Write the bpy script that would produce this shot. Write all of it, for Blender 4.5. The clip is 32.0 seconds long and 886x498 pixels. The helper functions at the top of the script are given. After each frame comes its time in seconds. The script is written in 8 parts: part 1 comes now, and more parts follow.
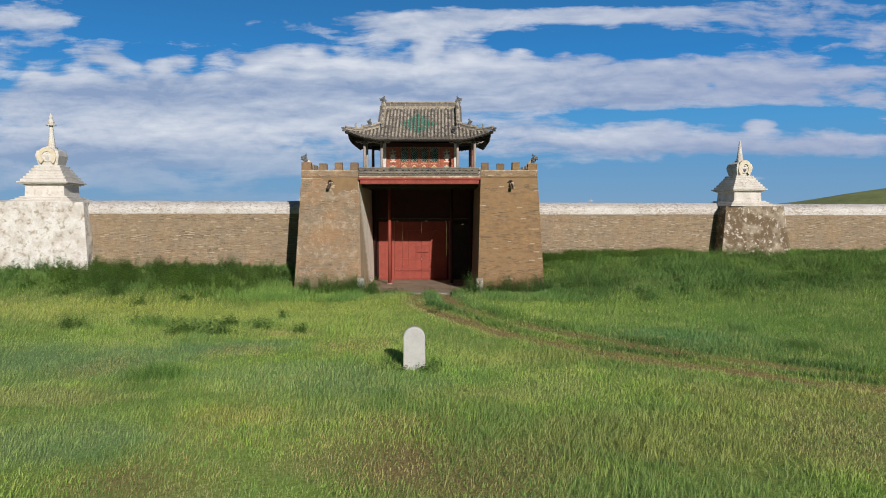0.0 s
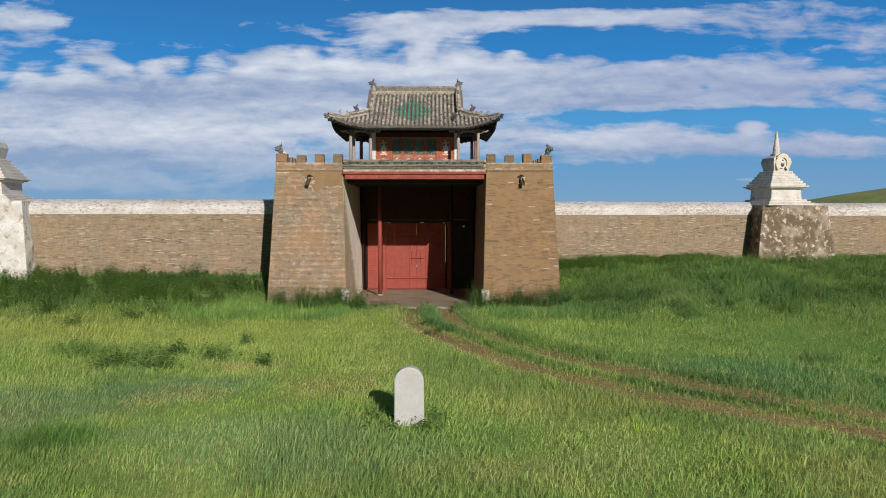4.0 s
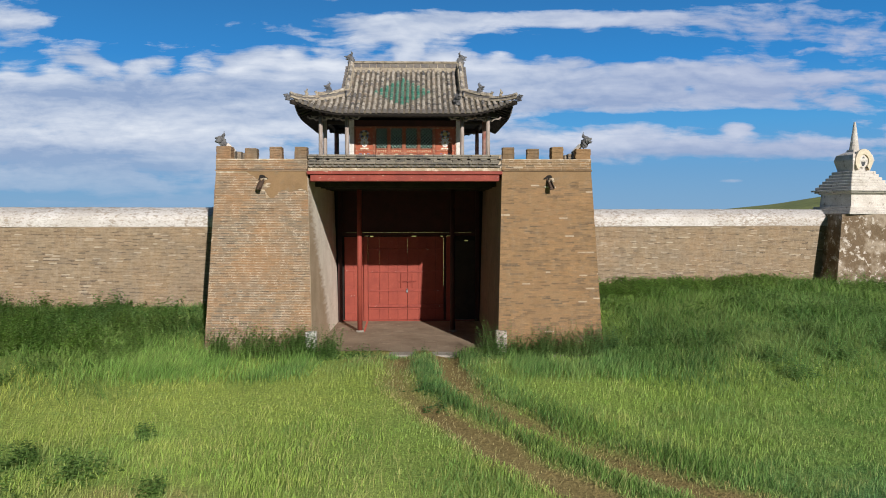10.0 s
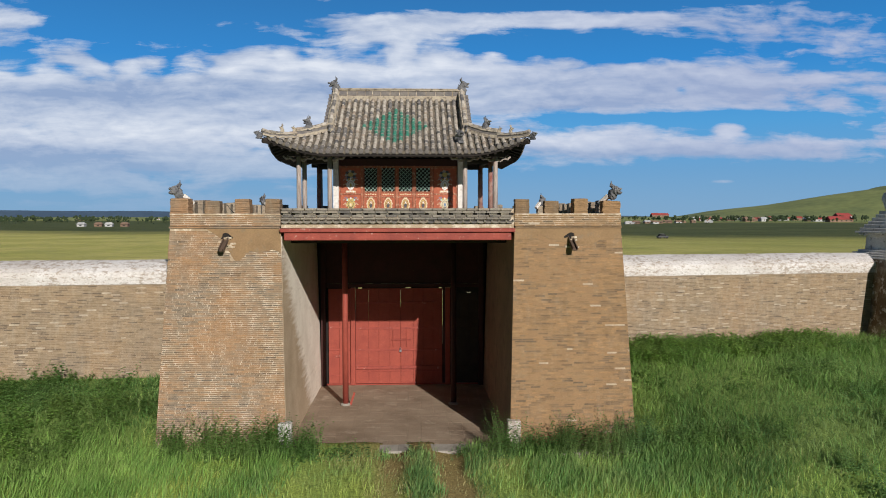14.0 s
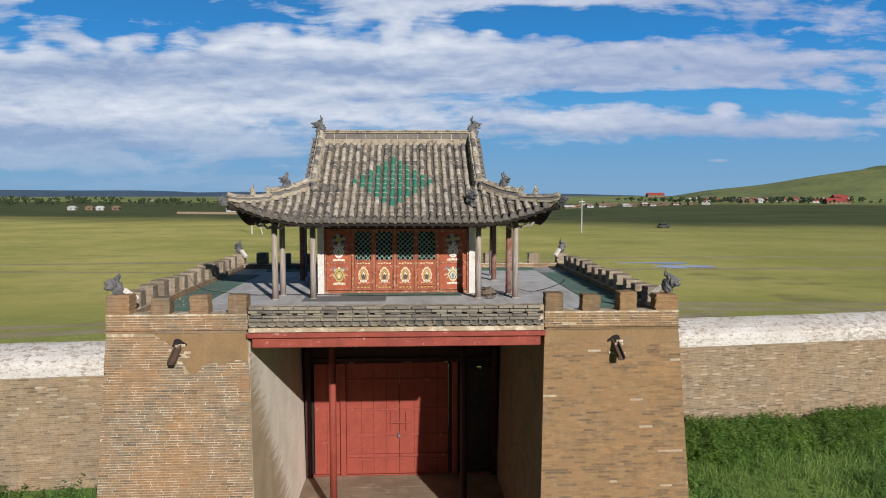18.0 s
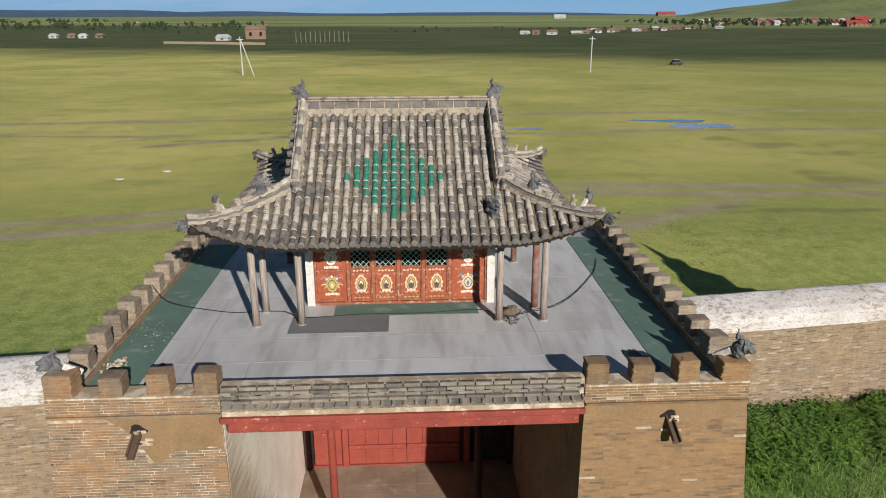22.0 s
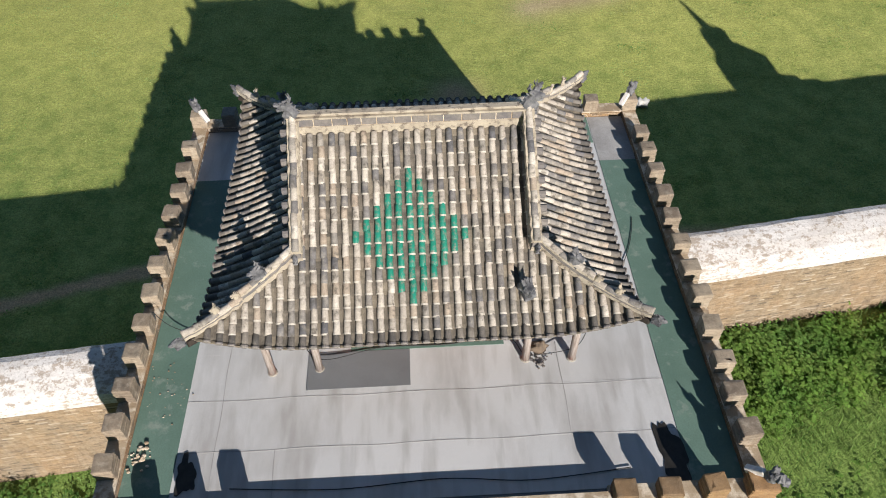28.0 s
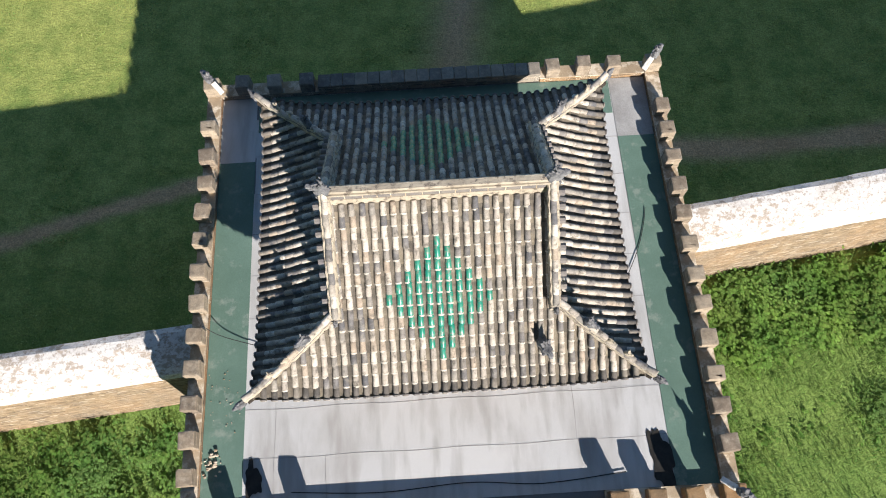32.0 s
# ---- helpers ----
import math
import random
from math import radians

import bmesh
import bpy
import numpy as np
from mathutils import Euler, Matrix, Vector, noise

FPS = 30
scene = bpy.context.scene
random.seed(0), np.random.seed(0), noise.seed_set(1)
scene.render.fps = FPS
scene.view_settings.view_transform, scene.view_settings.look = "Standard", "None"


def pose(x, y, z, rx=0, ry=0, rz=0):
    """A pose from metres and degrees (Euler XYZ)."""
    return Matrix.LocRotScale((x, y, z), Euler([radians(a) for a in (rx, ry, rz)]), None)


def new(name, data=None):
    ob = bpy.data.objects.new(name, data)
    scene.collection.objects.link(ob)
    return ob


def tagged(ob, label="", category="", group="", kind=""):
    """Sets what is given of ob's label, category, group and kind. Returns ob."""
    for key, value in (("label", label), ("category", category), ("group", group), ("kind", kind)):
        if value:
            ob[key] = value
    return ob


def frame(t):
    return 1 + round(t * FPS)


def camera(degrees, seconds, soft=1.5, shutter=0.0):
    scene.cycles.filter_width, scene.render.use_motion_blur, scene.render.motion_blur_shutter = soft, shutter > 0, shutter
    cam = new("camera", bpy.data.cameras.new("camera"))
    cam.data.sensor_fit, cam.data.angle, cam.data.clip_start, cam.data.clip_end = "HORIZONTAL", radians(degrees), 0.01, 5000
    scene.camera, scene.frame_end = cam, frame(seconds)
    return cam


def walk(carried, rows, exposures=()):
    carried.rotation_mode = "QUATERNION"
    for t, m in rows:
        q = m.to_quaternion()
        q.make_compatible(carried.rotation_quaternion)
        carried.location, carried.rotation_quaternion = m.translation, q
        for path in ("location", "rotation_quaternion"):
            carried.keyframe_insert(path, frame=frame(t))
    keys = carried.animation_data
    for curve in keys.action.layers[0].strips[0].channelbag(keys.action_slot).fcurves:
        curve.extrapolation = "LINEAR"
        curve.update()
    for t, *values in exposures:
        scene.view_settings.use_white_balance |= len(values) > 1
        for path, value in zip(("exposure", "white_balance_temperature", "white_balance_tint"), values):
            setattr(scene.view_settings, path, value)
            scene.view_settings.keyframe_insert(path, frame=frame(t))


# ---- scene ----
cam = camera(63.2, 32.0, soft=1.0)
METRES, EYE, TILT, LEAN, TURN = 38.0, 3.55, -2.85, 0.0, -0.25
ROWS = [
    (0.0, 0.0, 0.0, 0.0, 0.0, 0.0, 0.0),
    (0.5, -0.0006, 0.0148, 0.0006, -0.04, 0.01, 0.01),
    (1.0, -0.0012, 0.0296, 0.0012, -0.08, 0.02, 0.02),
    (1.5, -0.0018, 0.0445, 0.0018, -0.14, 0.02, 0.04),
    (2.0, -0.0025, 0.0599, 0.0025, -0.2, 0.04, 0.03),
    (2.5, -0.0031, 0.0758, 0.0032, -0.28, 0.06, 0.05),
    (3.0, -0.0038, 0.0921, 0.0039, -0.36, 0.07, 0.06),
    (3.5, -0.0046, 0.1086, 0.0045, -0.43, 0.09, 0.06),
    (5.5, -0.0087, 0.1739, 0.0074, -0.76, 0.11, 0.07),
    (6.0, -0.0096, 0.1904, 0.0082, -0.83, 0.11, 0.07),
    (6.5, -0.0104, 0.2069, 0.0089, -0.9, 0.12, 0.06),
    (7.0, -0.0113, 0.2233, 0.0095, -0.99, 0.14, 0.08),
    (7.5, -0.012, 0.2395, 0.0104, -1.08, 0.14, 0.08),
    (8.0, -0.0124, 0.2555, 0.0113, -1.16, 0.16, 0.08),
    (8.5, -0.0129, 0.2711, 0.0133, -1.26, 0.16, 0.07),
    (9.0, -0.0132, 0.2861, 0.0162, -1.33, 0.17, 0.1),
    (9.5, -0.0137, 0.3002, 0.0201, -1.43, 0.17, 0.11),
    (10.0, -0.0136, 0.3132, 0.0245, -1.5, 0.18, 0.12),
    (10.5, -0.0139, 0.325, 0.0301, -1.59, 0.19, 0.12),
    (11.0, -0.0141, 0.3363, 0.0356, -1.66, 0.21, 0.13),
    (11.5, -0.0144, 0.3471, 0.041, -1.76, 0.22, 0.12),
    (12.0, -0.0147, 0.3579, 0.0464, -1.82, 0.22, 0.14),
    (12.5, -0.015, 0.3688, 0.0519, -1.89, 0.22, 0.15),
    (13.0, -0.0157, 0.38, 0.0574, -1.99, 0.22, 0.13),
    (13.5, -0.0162, 0.3912, 0.0633, -2.05, 0.22, 0.13),
    (14.0, -0.0164, 0.4025, 0.0693, -2.1, 0.22, 0.14),
    (14.5, -0.0172, 0.4143, 0.0753, -2.19, 0.21, 0.14),
    (16.5, -0.0181, 0.4621, 0.1055, -2.3, 0.15, 0.19),
    (17.0, -0.0189, 0.4742, 0.1142, -2.38, 0.1, 0.16),
    (17.5, -0.0195, 0.4859, 0.123, -2.42, -0.4, 0.16),
    (18.0, -0.0205, 0.4977, 0.1326, -2.47, -1.44, 0.16),
    (18.5, -0.0208, 0.509, 0.1429, -2.46, -2.56, 0.16),
    (19.0, -0.0217, 0.5204, 0.1532, -2.51, -3.77, 0.16),
    (19.5, -0.0218, 0.5314, 0.1639, -2.48, -5.53, 0.17),
    (20.0, -0.0219, 0.5427, 0.1747, -2.47, -7.5, 0.19),
    (20.5, -0.0222, 0.5536, 0.1858, -2.47, -9.45, 0.23),
    (21.0, -0.0222, 0.565, 0.1975, -2.43, -11.42, 0.29),
    (21.5, -0.0224, 0.5765, 0.2093, -2.42, -13.36, 0.3),
    (22.0, -0.023, 0.588, 0.2211, -2.48, -15.25, 0.3),
    (22.5, -0.0232, 0.5989, 0.2324, -2.53, -17.05, 0.32),
    (23.0, -0.0233, 0.6106, 0.2446, -2.51, -18.97, 0.39),
    (23.5, -0.0237, 0.6226, 0.2566, -2.55, -20.9, 0.36),
    (24.0, -0.0237, 0.6346, 0.2681, -2.56, -22.87, 0.42),
    (24.5, -0.0237, 0.6466, 0.2804, -2.61, -24.92, 0.47),
    (26.5, -0.0242, 0.692, 0.3355, -2.56, -36.58, 0.6),
    (27.0, -0.0248, 0.7026, 0.3483, -2.61, -39.72, 0.64),
    (27.5, -0.0254, 0.7135, 0.3612, -2.67, -42.86, 0.69),
    (28.0, -0.026, 0.7244, 0.3742, -2.69, -45.96, 0.74),
    (28.5, -0.0268, 0.7359, 0.3873, -2.75, -49.1, 0.76),
    (29.0, -0.0276, 0.7479, 0.4005, -2.83, -52.04, 0.8),
    (29.5, -0.0282, 0.7603, 0.4138, -2.86, -54.6, 0.84),
    (30.0, -0.0288, 0.7731, 0.4269, -2.9, -56.93, 0.87),
    (30.5, -0.0295, 0.7858, 0.4396, -2.96, -59.22, 0.89),
    (31.0, -0.0302, 0.7987, 0.4513, -3.0, -61.49, 0.9),
    (31.5, -0.0309, 0.8116, 0.4599, -3.03, -63.69, 0.92),
    (32.0, -0.0318, 0.8242, 0.4687, -3.08, -65.83, 0.94),
]
walk(cam, [(t, pose(0.91, -32.4, EYE, TILT, LEAN, TURN) @ pose(METRES * x, METRES * y, METRES * z, 90 + pitch, roll, yaw)) for t, x, y, z, yaw, pitch, roll in ROWS],
     exposures=[(0, -0.10), (5, -0.04), (9, 0.05), (19, 0.03), (21, 0.07), (23, 0.21), (26, 0.46), (29, 0.75), (32, 1.06)])

# ---- light ----
SUN_DIR = Vector((-2.24, 6.1, -2.8)).normalized()
sun_data = bpy.data.lights.new("sun", "SUN")
sun_data.energy, sun_data.angle, sun_data.color = 5.0, radians(0.55), (1.0, 0.95, 0.905)
sun = new("sun", sun_data)
sun.matrix_world = Matrix.Translation((12, -30, 40)) @ SUN_DIR.to_track_quat("-Z", "Y").to_matrix().to_4x4()
world = bpy.data.worlds.new("world")
scene.world = world
world.use_nodes = True


class Nodes:
    """Short calls for a node tree."""

    def __init__(self, tree):
        self.t = tree
        tree.nodes.clear()

    def n(self, kind, **ins):
        node = self.t.nodes.new(kind)
        for k, v in ins.items():
            self.put(node, k, v)
        return node

    def put(self, node, key, v):
        sock = node.inputs[int(key[1:])] if key[0] == "i" and key[1:].isdigit() else node.inputs[key.replace("_", " ")]
        if hasattr(v, "links") and hasattr(v, "is_output"):
            self.t.links.new(v, sock)
        else:
            sock.default_value = v

    def math(self, op, a, b=0.0, c=0.0, clamp=False):
        nd = self.n("ShaderNodeMath", i0=a, i1=b, i2=c)
        nd.operation, nd.use_clamp = op, clamp
        return nd.outputs[0]

    def vmath(self, op, a, b=(0, 0, 0)):
        nd = self.n("ShaderNodeVectorMath", i0=a, i1=b)
        nd.operation = op
        return nd.outputs[0]

    def noise(self, vec, scale, detail=4, rough=0.55, distort=0.0, out="Fac"):
        nd = self.n("ShaderNodeTexNoise", Vector=vec, Scale=scale, Detail=detail, Roughness=rough, Distortion=distort)
        return nd.outputs[0 if out == "Fac" else 1]

    def ramp(self, fac, stops, mode="LINEAR"):
        nd = self.n("ShaderNodeValToRGB", Fac=fac)
        cr = nd.color_ramp
        cr.interpolation = mode
        while len(cr.elements) < len(stops):
            cr.elements.new(0.5)
        for e, (p, c) in zip(cr.elements, stops):
            e.position = p
            e.color = (*c, 1) if len(c) == 3 else c
        return nd.outputs[0]

    def mix(self, fac, a, b, mode="MIX"):
        nd = self.n("ShaderNodeMix")
        nd.data_type, nd.blend_type, nd.clamp_factor = "RGBA", mode, True
        self.put(nd, "i0", fac)
        for key, v in (("i6", a), ("i7", b)):
            self.put(nd, key, (*v, 1) if isinstance(v, tuple) and len(v) == 3 else v)
        return nd.outputs[2]

    def range(self, v, a, b, c=0.0, d=1.0):
        return self.n("ShaderNodeMapRange", Value=v, From_Min=a, From_Max=b, To_Min=c, To_Max=d).outputs[0]

    def scale(self, vec, s):
        return self.n("ShaderNodeMapping", Vector=vec, Scale=s).outputs[0]


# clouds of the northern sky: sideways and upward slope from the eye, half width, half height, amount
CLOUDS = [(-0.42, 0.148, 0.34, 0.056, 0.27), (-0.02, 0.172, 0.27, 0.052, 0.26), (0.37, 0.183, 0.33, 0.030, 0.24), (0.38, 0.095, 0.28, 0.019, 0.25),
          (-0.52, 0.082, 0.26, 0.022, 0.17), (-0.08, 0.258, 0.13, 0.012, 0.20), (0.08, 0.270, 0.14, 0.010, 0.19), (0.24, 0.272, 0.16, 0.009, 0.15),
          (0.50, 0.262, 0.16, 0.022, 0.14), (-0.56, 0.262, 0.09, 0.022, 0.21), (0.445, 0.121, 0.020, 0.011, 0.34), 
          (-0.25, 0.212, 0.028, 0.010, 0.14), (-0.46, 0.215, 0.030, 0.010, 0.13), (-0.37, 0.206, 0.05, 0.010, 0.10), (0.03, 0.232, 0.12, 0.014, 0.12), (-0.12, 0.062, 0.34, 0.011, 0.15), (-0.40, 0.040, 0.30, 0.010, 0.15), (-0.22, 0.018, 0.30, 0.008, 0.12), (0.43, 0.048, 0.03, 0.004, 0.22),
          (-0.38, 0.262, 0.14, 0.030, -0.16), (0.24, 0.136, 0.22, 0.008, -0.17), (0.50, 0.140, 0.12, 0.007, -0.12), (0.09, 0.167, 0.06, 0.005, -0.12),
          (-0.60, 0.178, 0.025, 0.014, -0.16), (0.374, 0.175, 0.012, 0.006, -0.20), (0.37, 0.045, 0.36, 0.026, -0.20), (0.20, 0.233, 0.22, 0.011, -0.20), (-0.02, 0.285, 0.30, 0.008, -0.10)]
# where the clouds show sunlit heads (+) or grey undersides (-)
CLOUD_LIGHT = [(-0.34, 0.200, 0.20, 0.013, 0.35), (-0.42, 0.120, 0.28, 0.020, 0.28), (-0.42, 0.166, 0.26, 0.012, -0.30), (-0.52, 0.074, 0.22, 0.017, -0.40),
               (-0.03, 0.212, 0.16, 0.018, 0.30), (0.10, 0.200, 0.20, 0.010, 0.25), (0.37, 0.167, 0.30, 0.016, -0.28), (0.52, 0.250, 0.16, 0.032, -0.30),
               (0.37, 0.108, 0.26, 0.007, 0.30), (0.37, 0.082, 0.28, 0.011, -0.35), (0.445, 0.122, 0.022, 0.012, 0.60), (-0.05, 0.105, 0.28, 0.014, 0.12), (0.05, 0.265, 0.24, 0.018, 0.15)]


def build_sky():
    N = Nodes(world.node_tree)
    sky = N.n("ShaderNodeTexSky")
    sky.sky_type, sky.sun_disc = "NISHITA", False
    sky.sun_elevation, sky.sun_rotation = math.asin(-SUN_DIR.z), math.atan2(-SUN_DIR.x, -SUN_DIR.y)
    sky.air_density, sky.dust_density, sky.ozone_density = 1.0, 0.6, 2.0
    d = N.n("ShaderNodeTexCoord").outputs["Generated"]
    xyz = N.n("ShaderNodeSeparateXYZ", Vector=d)
    z = N.math("MAXIMUM", xyz.outputs[2], 0.0)
    north = N.math("MAXIMUM", xyz.outputs[1], 0.25)
    u, v = N.math("DIVIDE", xyz.outputs[0], north), N.math("DIVIDE", z, north)
    plane = N.n("ShaderNodeCombineXYZ", X=u, Y=v, Z=0.0).outputs[0]
    # heaped cloud and wind-drawn cloud
    warp = N.vmath("MULTIPLY", N.vmath("SUBTRACT", N.noise(plane, 9.0, 3, 0.5, out="Color"), (0.5, 0.5, 0.5)), (0.06, 0.022, 0.0))
    soft = N.vmath("ADD", plane, warp)
    heap = N.noise(N.scale(soft, (1.0, 2.3, 1.0)), 12.0, 12, 0.56)
    above = N.noise(N.scale(N.vmath("ADD", soft, (0.0, 0.010, 0.0)), (1.0, 2.3, 1.0)), 12.0, 6, 0.55)
    torn = N.noise(N.n("ShaderNodeMapping", Vector=soft, Rotation=(0, 0, radians(-3)), Scale=(1.0, 6.5, 1.0)).outputs[0], 5.0, 10, 0.62)
    shape = N.math("ADD", N.math("MULTIPLY", heap, 0.42), N.math("MULTIPLY", torn, 0.58))

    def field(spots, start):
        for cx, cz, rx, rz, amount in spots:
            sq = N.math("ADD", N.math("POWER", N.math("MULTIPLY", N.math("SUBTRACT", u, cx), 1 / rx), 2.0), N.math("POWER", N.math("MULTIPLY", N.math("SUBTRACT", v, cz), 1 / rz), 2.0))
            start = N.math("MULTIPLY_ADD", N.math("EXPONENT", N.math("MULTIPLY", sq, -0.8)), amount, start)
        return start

    # billowing heads along the top of the bank
    vor = N.n("ShaderNodeTexVoronoi", Vector=N.scale(soft, (1.0, 1.15, 1.0)), Scale=24.0)
    vor.feature = "SMOOTH_F1"
    vor.inputs["Smoothness"].default_value = 0.35
    billow = N.math("SUBTRACT", 0.30, vor.outputs["Distance"])
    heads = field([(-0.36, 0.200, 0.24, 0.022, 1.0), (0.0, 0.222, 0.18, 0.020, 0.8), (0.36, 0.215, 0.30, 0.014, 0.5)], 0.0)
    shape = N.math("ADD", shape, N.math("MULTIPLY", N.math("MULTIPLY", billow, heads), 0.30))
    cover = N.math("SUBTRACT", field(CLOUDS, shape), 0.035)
    # clouds kept to the north; thinned elsewhere to lower fill light from the unseen sky
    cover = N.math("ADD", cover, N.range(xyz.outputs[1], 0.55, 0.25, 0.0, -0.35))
    dens = N.ramp(N.range(cover, 0.51, 0.66), [(0.0, (0.0,) * 3), (0.35, (0.52,) * 3), (0.7, (0.90,) * 3), (1.0, (1.0,) * 3)])
    lit = N.math("MULTIPLY_ADD", N.math("SUBTRACT", heap, above), 1.4, N.math("ADD", N.range(torn, 0.34, 0.66, 0.10, 0.66), N.math("MULTIPLY", N.math("MULTIPLY", billow, heads), 0.9)))
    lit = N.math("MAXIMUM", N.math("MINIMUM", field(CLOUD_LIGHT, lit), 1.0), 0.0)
    cloud = N.mix(lit, (0.29, 0.385, 0.58), (0.76, 0.80, 0.875))
    cloud = N.mix(N.range(u, 0.0, 0.55, 0.0, 0.55), cloud, (0.37, 0.42, 0.62))
    cloud = N.mix(N.range(v, 0.02, 0.10), (0.26, 0.41, 0.61), cloud)
    blue = N.ramp(z, [(0.0, (0.20, 0.38, 0.60)), (0.06, (0.13, 0.34, 0.62)), (0.12, (0.07, 0.33, 0.68)), (0.20, (0.022, 0.235, 0.62)), (0.34, (0.02, 0.13, 0.36)), (0.55, (0.065, 0.11, 0.19)), (1.0, (0.07, 0.11, 0.17))])
    clear = N.mix(0.93, N.mix(1.0, sky.outputs[0], (0.08, 0.08, 0.08), "MULTIPLY"), blue)
    col = N.mix(N.math("MULTIPLY", dens, 0.95), clear, cloud)
    # unseen southern sky dimmed to cut the fill light in the gateway
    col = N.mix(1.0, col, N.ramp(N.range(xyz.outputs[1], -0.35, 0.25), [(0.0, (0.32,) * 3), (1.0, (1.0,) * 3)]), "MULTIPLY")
    bg = N.n("ShaderNodeBackground", Color=col, Strength=1.0)
    N.n("ShaderNodeOutputWorld", Surface=bg.outputs[0])


build_sky()


# ---- materials ----
def material(name, build, rough=0.85, metal=0.0, bump=0.0, spec=0.3):
    """build(N, pos) gives (colour, height, roughness); pos is the place in metres."""
    m = bpy.data.materials.new(name)
    m.use_nodes = True
    N = Nodes(m.node_tree)
    pos = N.n("ShaderNodeNewGeometry").outputs["Position"]
    col, height, r = build(N, pos)
    p = N.n("ShaderNodeBsdfPrincipled", Base_Color=col, Roughness=rough if r is None else r, Metallic=metal)
    p.inputs["Specular IOR Level"].default_value = spec
    if height is not None and bump:
        b = N.n("ShaderNodeBump", Strength=1.0, Distance=bump, Height=height)
        N.put(p, "Normal", b.outputs[0])
    N.n("ShaderNodeOutputMaterial", Surface=p.outputs[0])
    return m


def piece_random(N):
    """A value of its own for each loose piece, whether joined or an object by itself."""
    a = N.n("ShaderNodeNewGeometry").outputs["Random Per Island"]
    b = N.n("ShaderNodeObjectInfo").outputs["Random"]
    return N.math("FRACT", N.math("ADD", a, b))


def mottled(name, a, b, scale=3.0, rough=0.85, bump=0.004, fine=40.0, c=None, cut=(0.35, 0.65), per_piece=0.0, spec=0.3, metal=0.0, stain=(0.56, 0.68)):
    def build(N, pos):
        n1 = N.noise(pos, scale, 5, 0.6)
        n2 = N.noise(pos, fine, 4, 0.6)
        f = N.range(n1, *cut)
        if per_piece:
            f = N.math("ADD", N.math("MULTIPLY", f, 1 - per_piece), N.math("MULTIPLY", piece_random(N), per_piece))
        col = N.mix(f, a, b)
        if c:
            col = N.mix(N.range(N.noise(pos, scale * 2.7, 6, 0.65), *stain), col, c)
        col = N.mix(0.35, col, N.mix(1.0, col, N.ramp(n2, [(0.25, (0.45,) * 3), (0.75, (1.35,) * 3)]), "MULTIPLY"))
        return col, n2, None
    return material(name, build, rough, metal, bump, spec)


def brick_mat(name, stops, patch, patch_amount, dust, grime=0.0, bleached=False, grey=0.0):
    def build(N, pos):
        r = piece_random(N)
        col = N.ramp(r, stops, "CONSTANT")
        big = N.noise(pos, 0.9, 4, 0.6)
        col = N.mix(N.math("MULTIPLY", N.range(big, 0.44, 0.62), patch_amount), col, patch)
        grain = N.noise(pos, 60, 4, 0.65)
        streak = N.noise(N.scale(pos, (5, 5, 1.2)), 1.6, 5, 0.6)
        col = N.mix(N.math("MULTIPLY", N.range(streak, 0.5, 0.75), dust), col, (0.46, 0.40, 0.31))
        if grey:
            col = N.mix(N.math("MULTIPLY", N.range(N.noise(N.vmath("ADD", pos, (7.3, 1.1, 4.2)), 1.1, 5, 0.65), 0.47, 0.60), grey), col, (0.20, 0.172, 0.138))
        if bleached:
            col = N.mix(N.math("MULTIPLY", N.range(N.noise(pos, 0.7, 5, 0.7), 0.54, 0.68), 0.5), col, (0.37, 0.32, 0.25))
        if grime:
            col = N.mix(N.math("MULTIPLY", N.range(N.noise(pos, 7.5, 6, 0.72), 0.52, 0.66), grime), col, (0.075, 0.066, 0.055))
        col = N.mix(0.55, col, N.mix(1.0, col, N.ramp(grain, [(0.25, (0.5,) * 3), (0.75, (1.35,) * 3)]), "MULTIPLY"))
        blotch = N.noise(N.scale(pos, (4.2, 4.2, 19.0)), 1.0, 6, 0.72)
        col = N.mix(0.5, col, N.mix(1.0, col, N.ramp(blotch, [(0.30, (0.38,) * 3), (0.5, (1.0,) * 3), (0.70, (1.5,) * 3)]), "MULTIPLY"))
        return col, N.math("ADD", grain, blotch), None
    return material(name, build, 0.92, 0, 0.002, 0.15)


M = {}
M["brick_left"] = brick_mat("aged grey-brown brick", [(0.0, (0.215, 0.150, 0.095)), (0.16, (0.27, 0.168, 0.098)), (0.34, (0.240, 0.178, 0.122)), (0.52, (0.285, 0.180, 0.105)), (0.68, (0.200, 0.150, 0.105)), (0.84, (0.310, 0.190, 0.105)), (0.94, (0.140, 0.105, 0.076))], (0.335, 0.180, 0.085), 0.6, 0.2, 0.15, False, 0.35)
M["brick_right"] = brick_mat("clay-washed tan brick", [(0.0, (0.270, 0.172, 0.090)), (0.22, (0.195, 0.132, 0.078)), (0.42, (0.250, 0.162, 0.088)), (0.62, (0.150, 0.108, 0.070)), (0.76, (0.29, 0.176, 0.090)), (0.90, (0.225, 0.150, 0.085)), (0.985, (0.44, 0.36, 0.27))], (0.320, 0.190, 0.090), 0.40, 0.12, 0.10)
M["brick_wall"] = brick_mat("weathered wall brick", [(0.0, (0.232, 0.168, 0.104)), (0.22, (0.292, 0.218, 0.140)), (0.45, (0.258, 0.190, 0.120)), (0.7, (0.312, 0.235, 0.152)), (0.84, (0.150, 0.112, 0.078)), (0.95, (0.43, 0.36, 0.27))], (0.33, 0.215, 0.12), 0.45, 0.35, 0.3, False, 0.3)
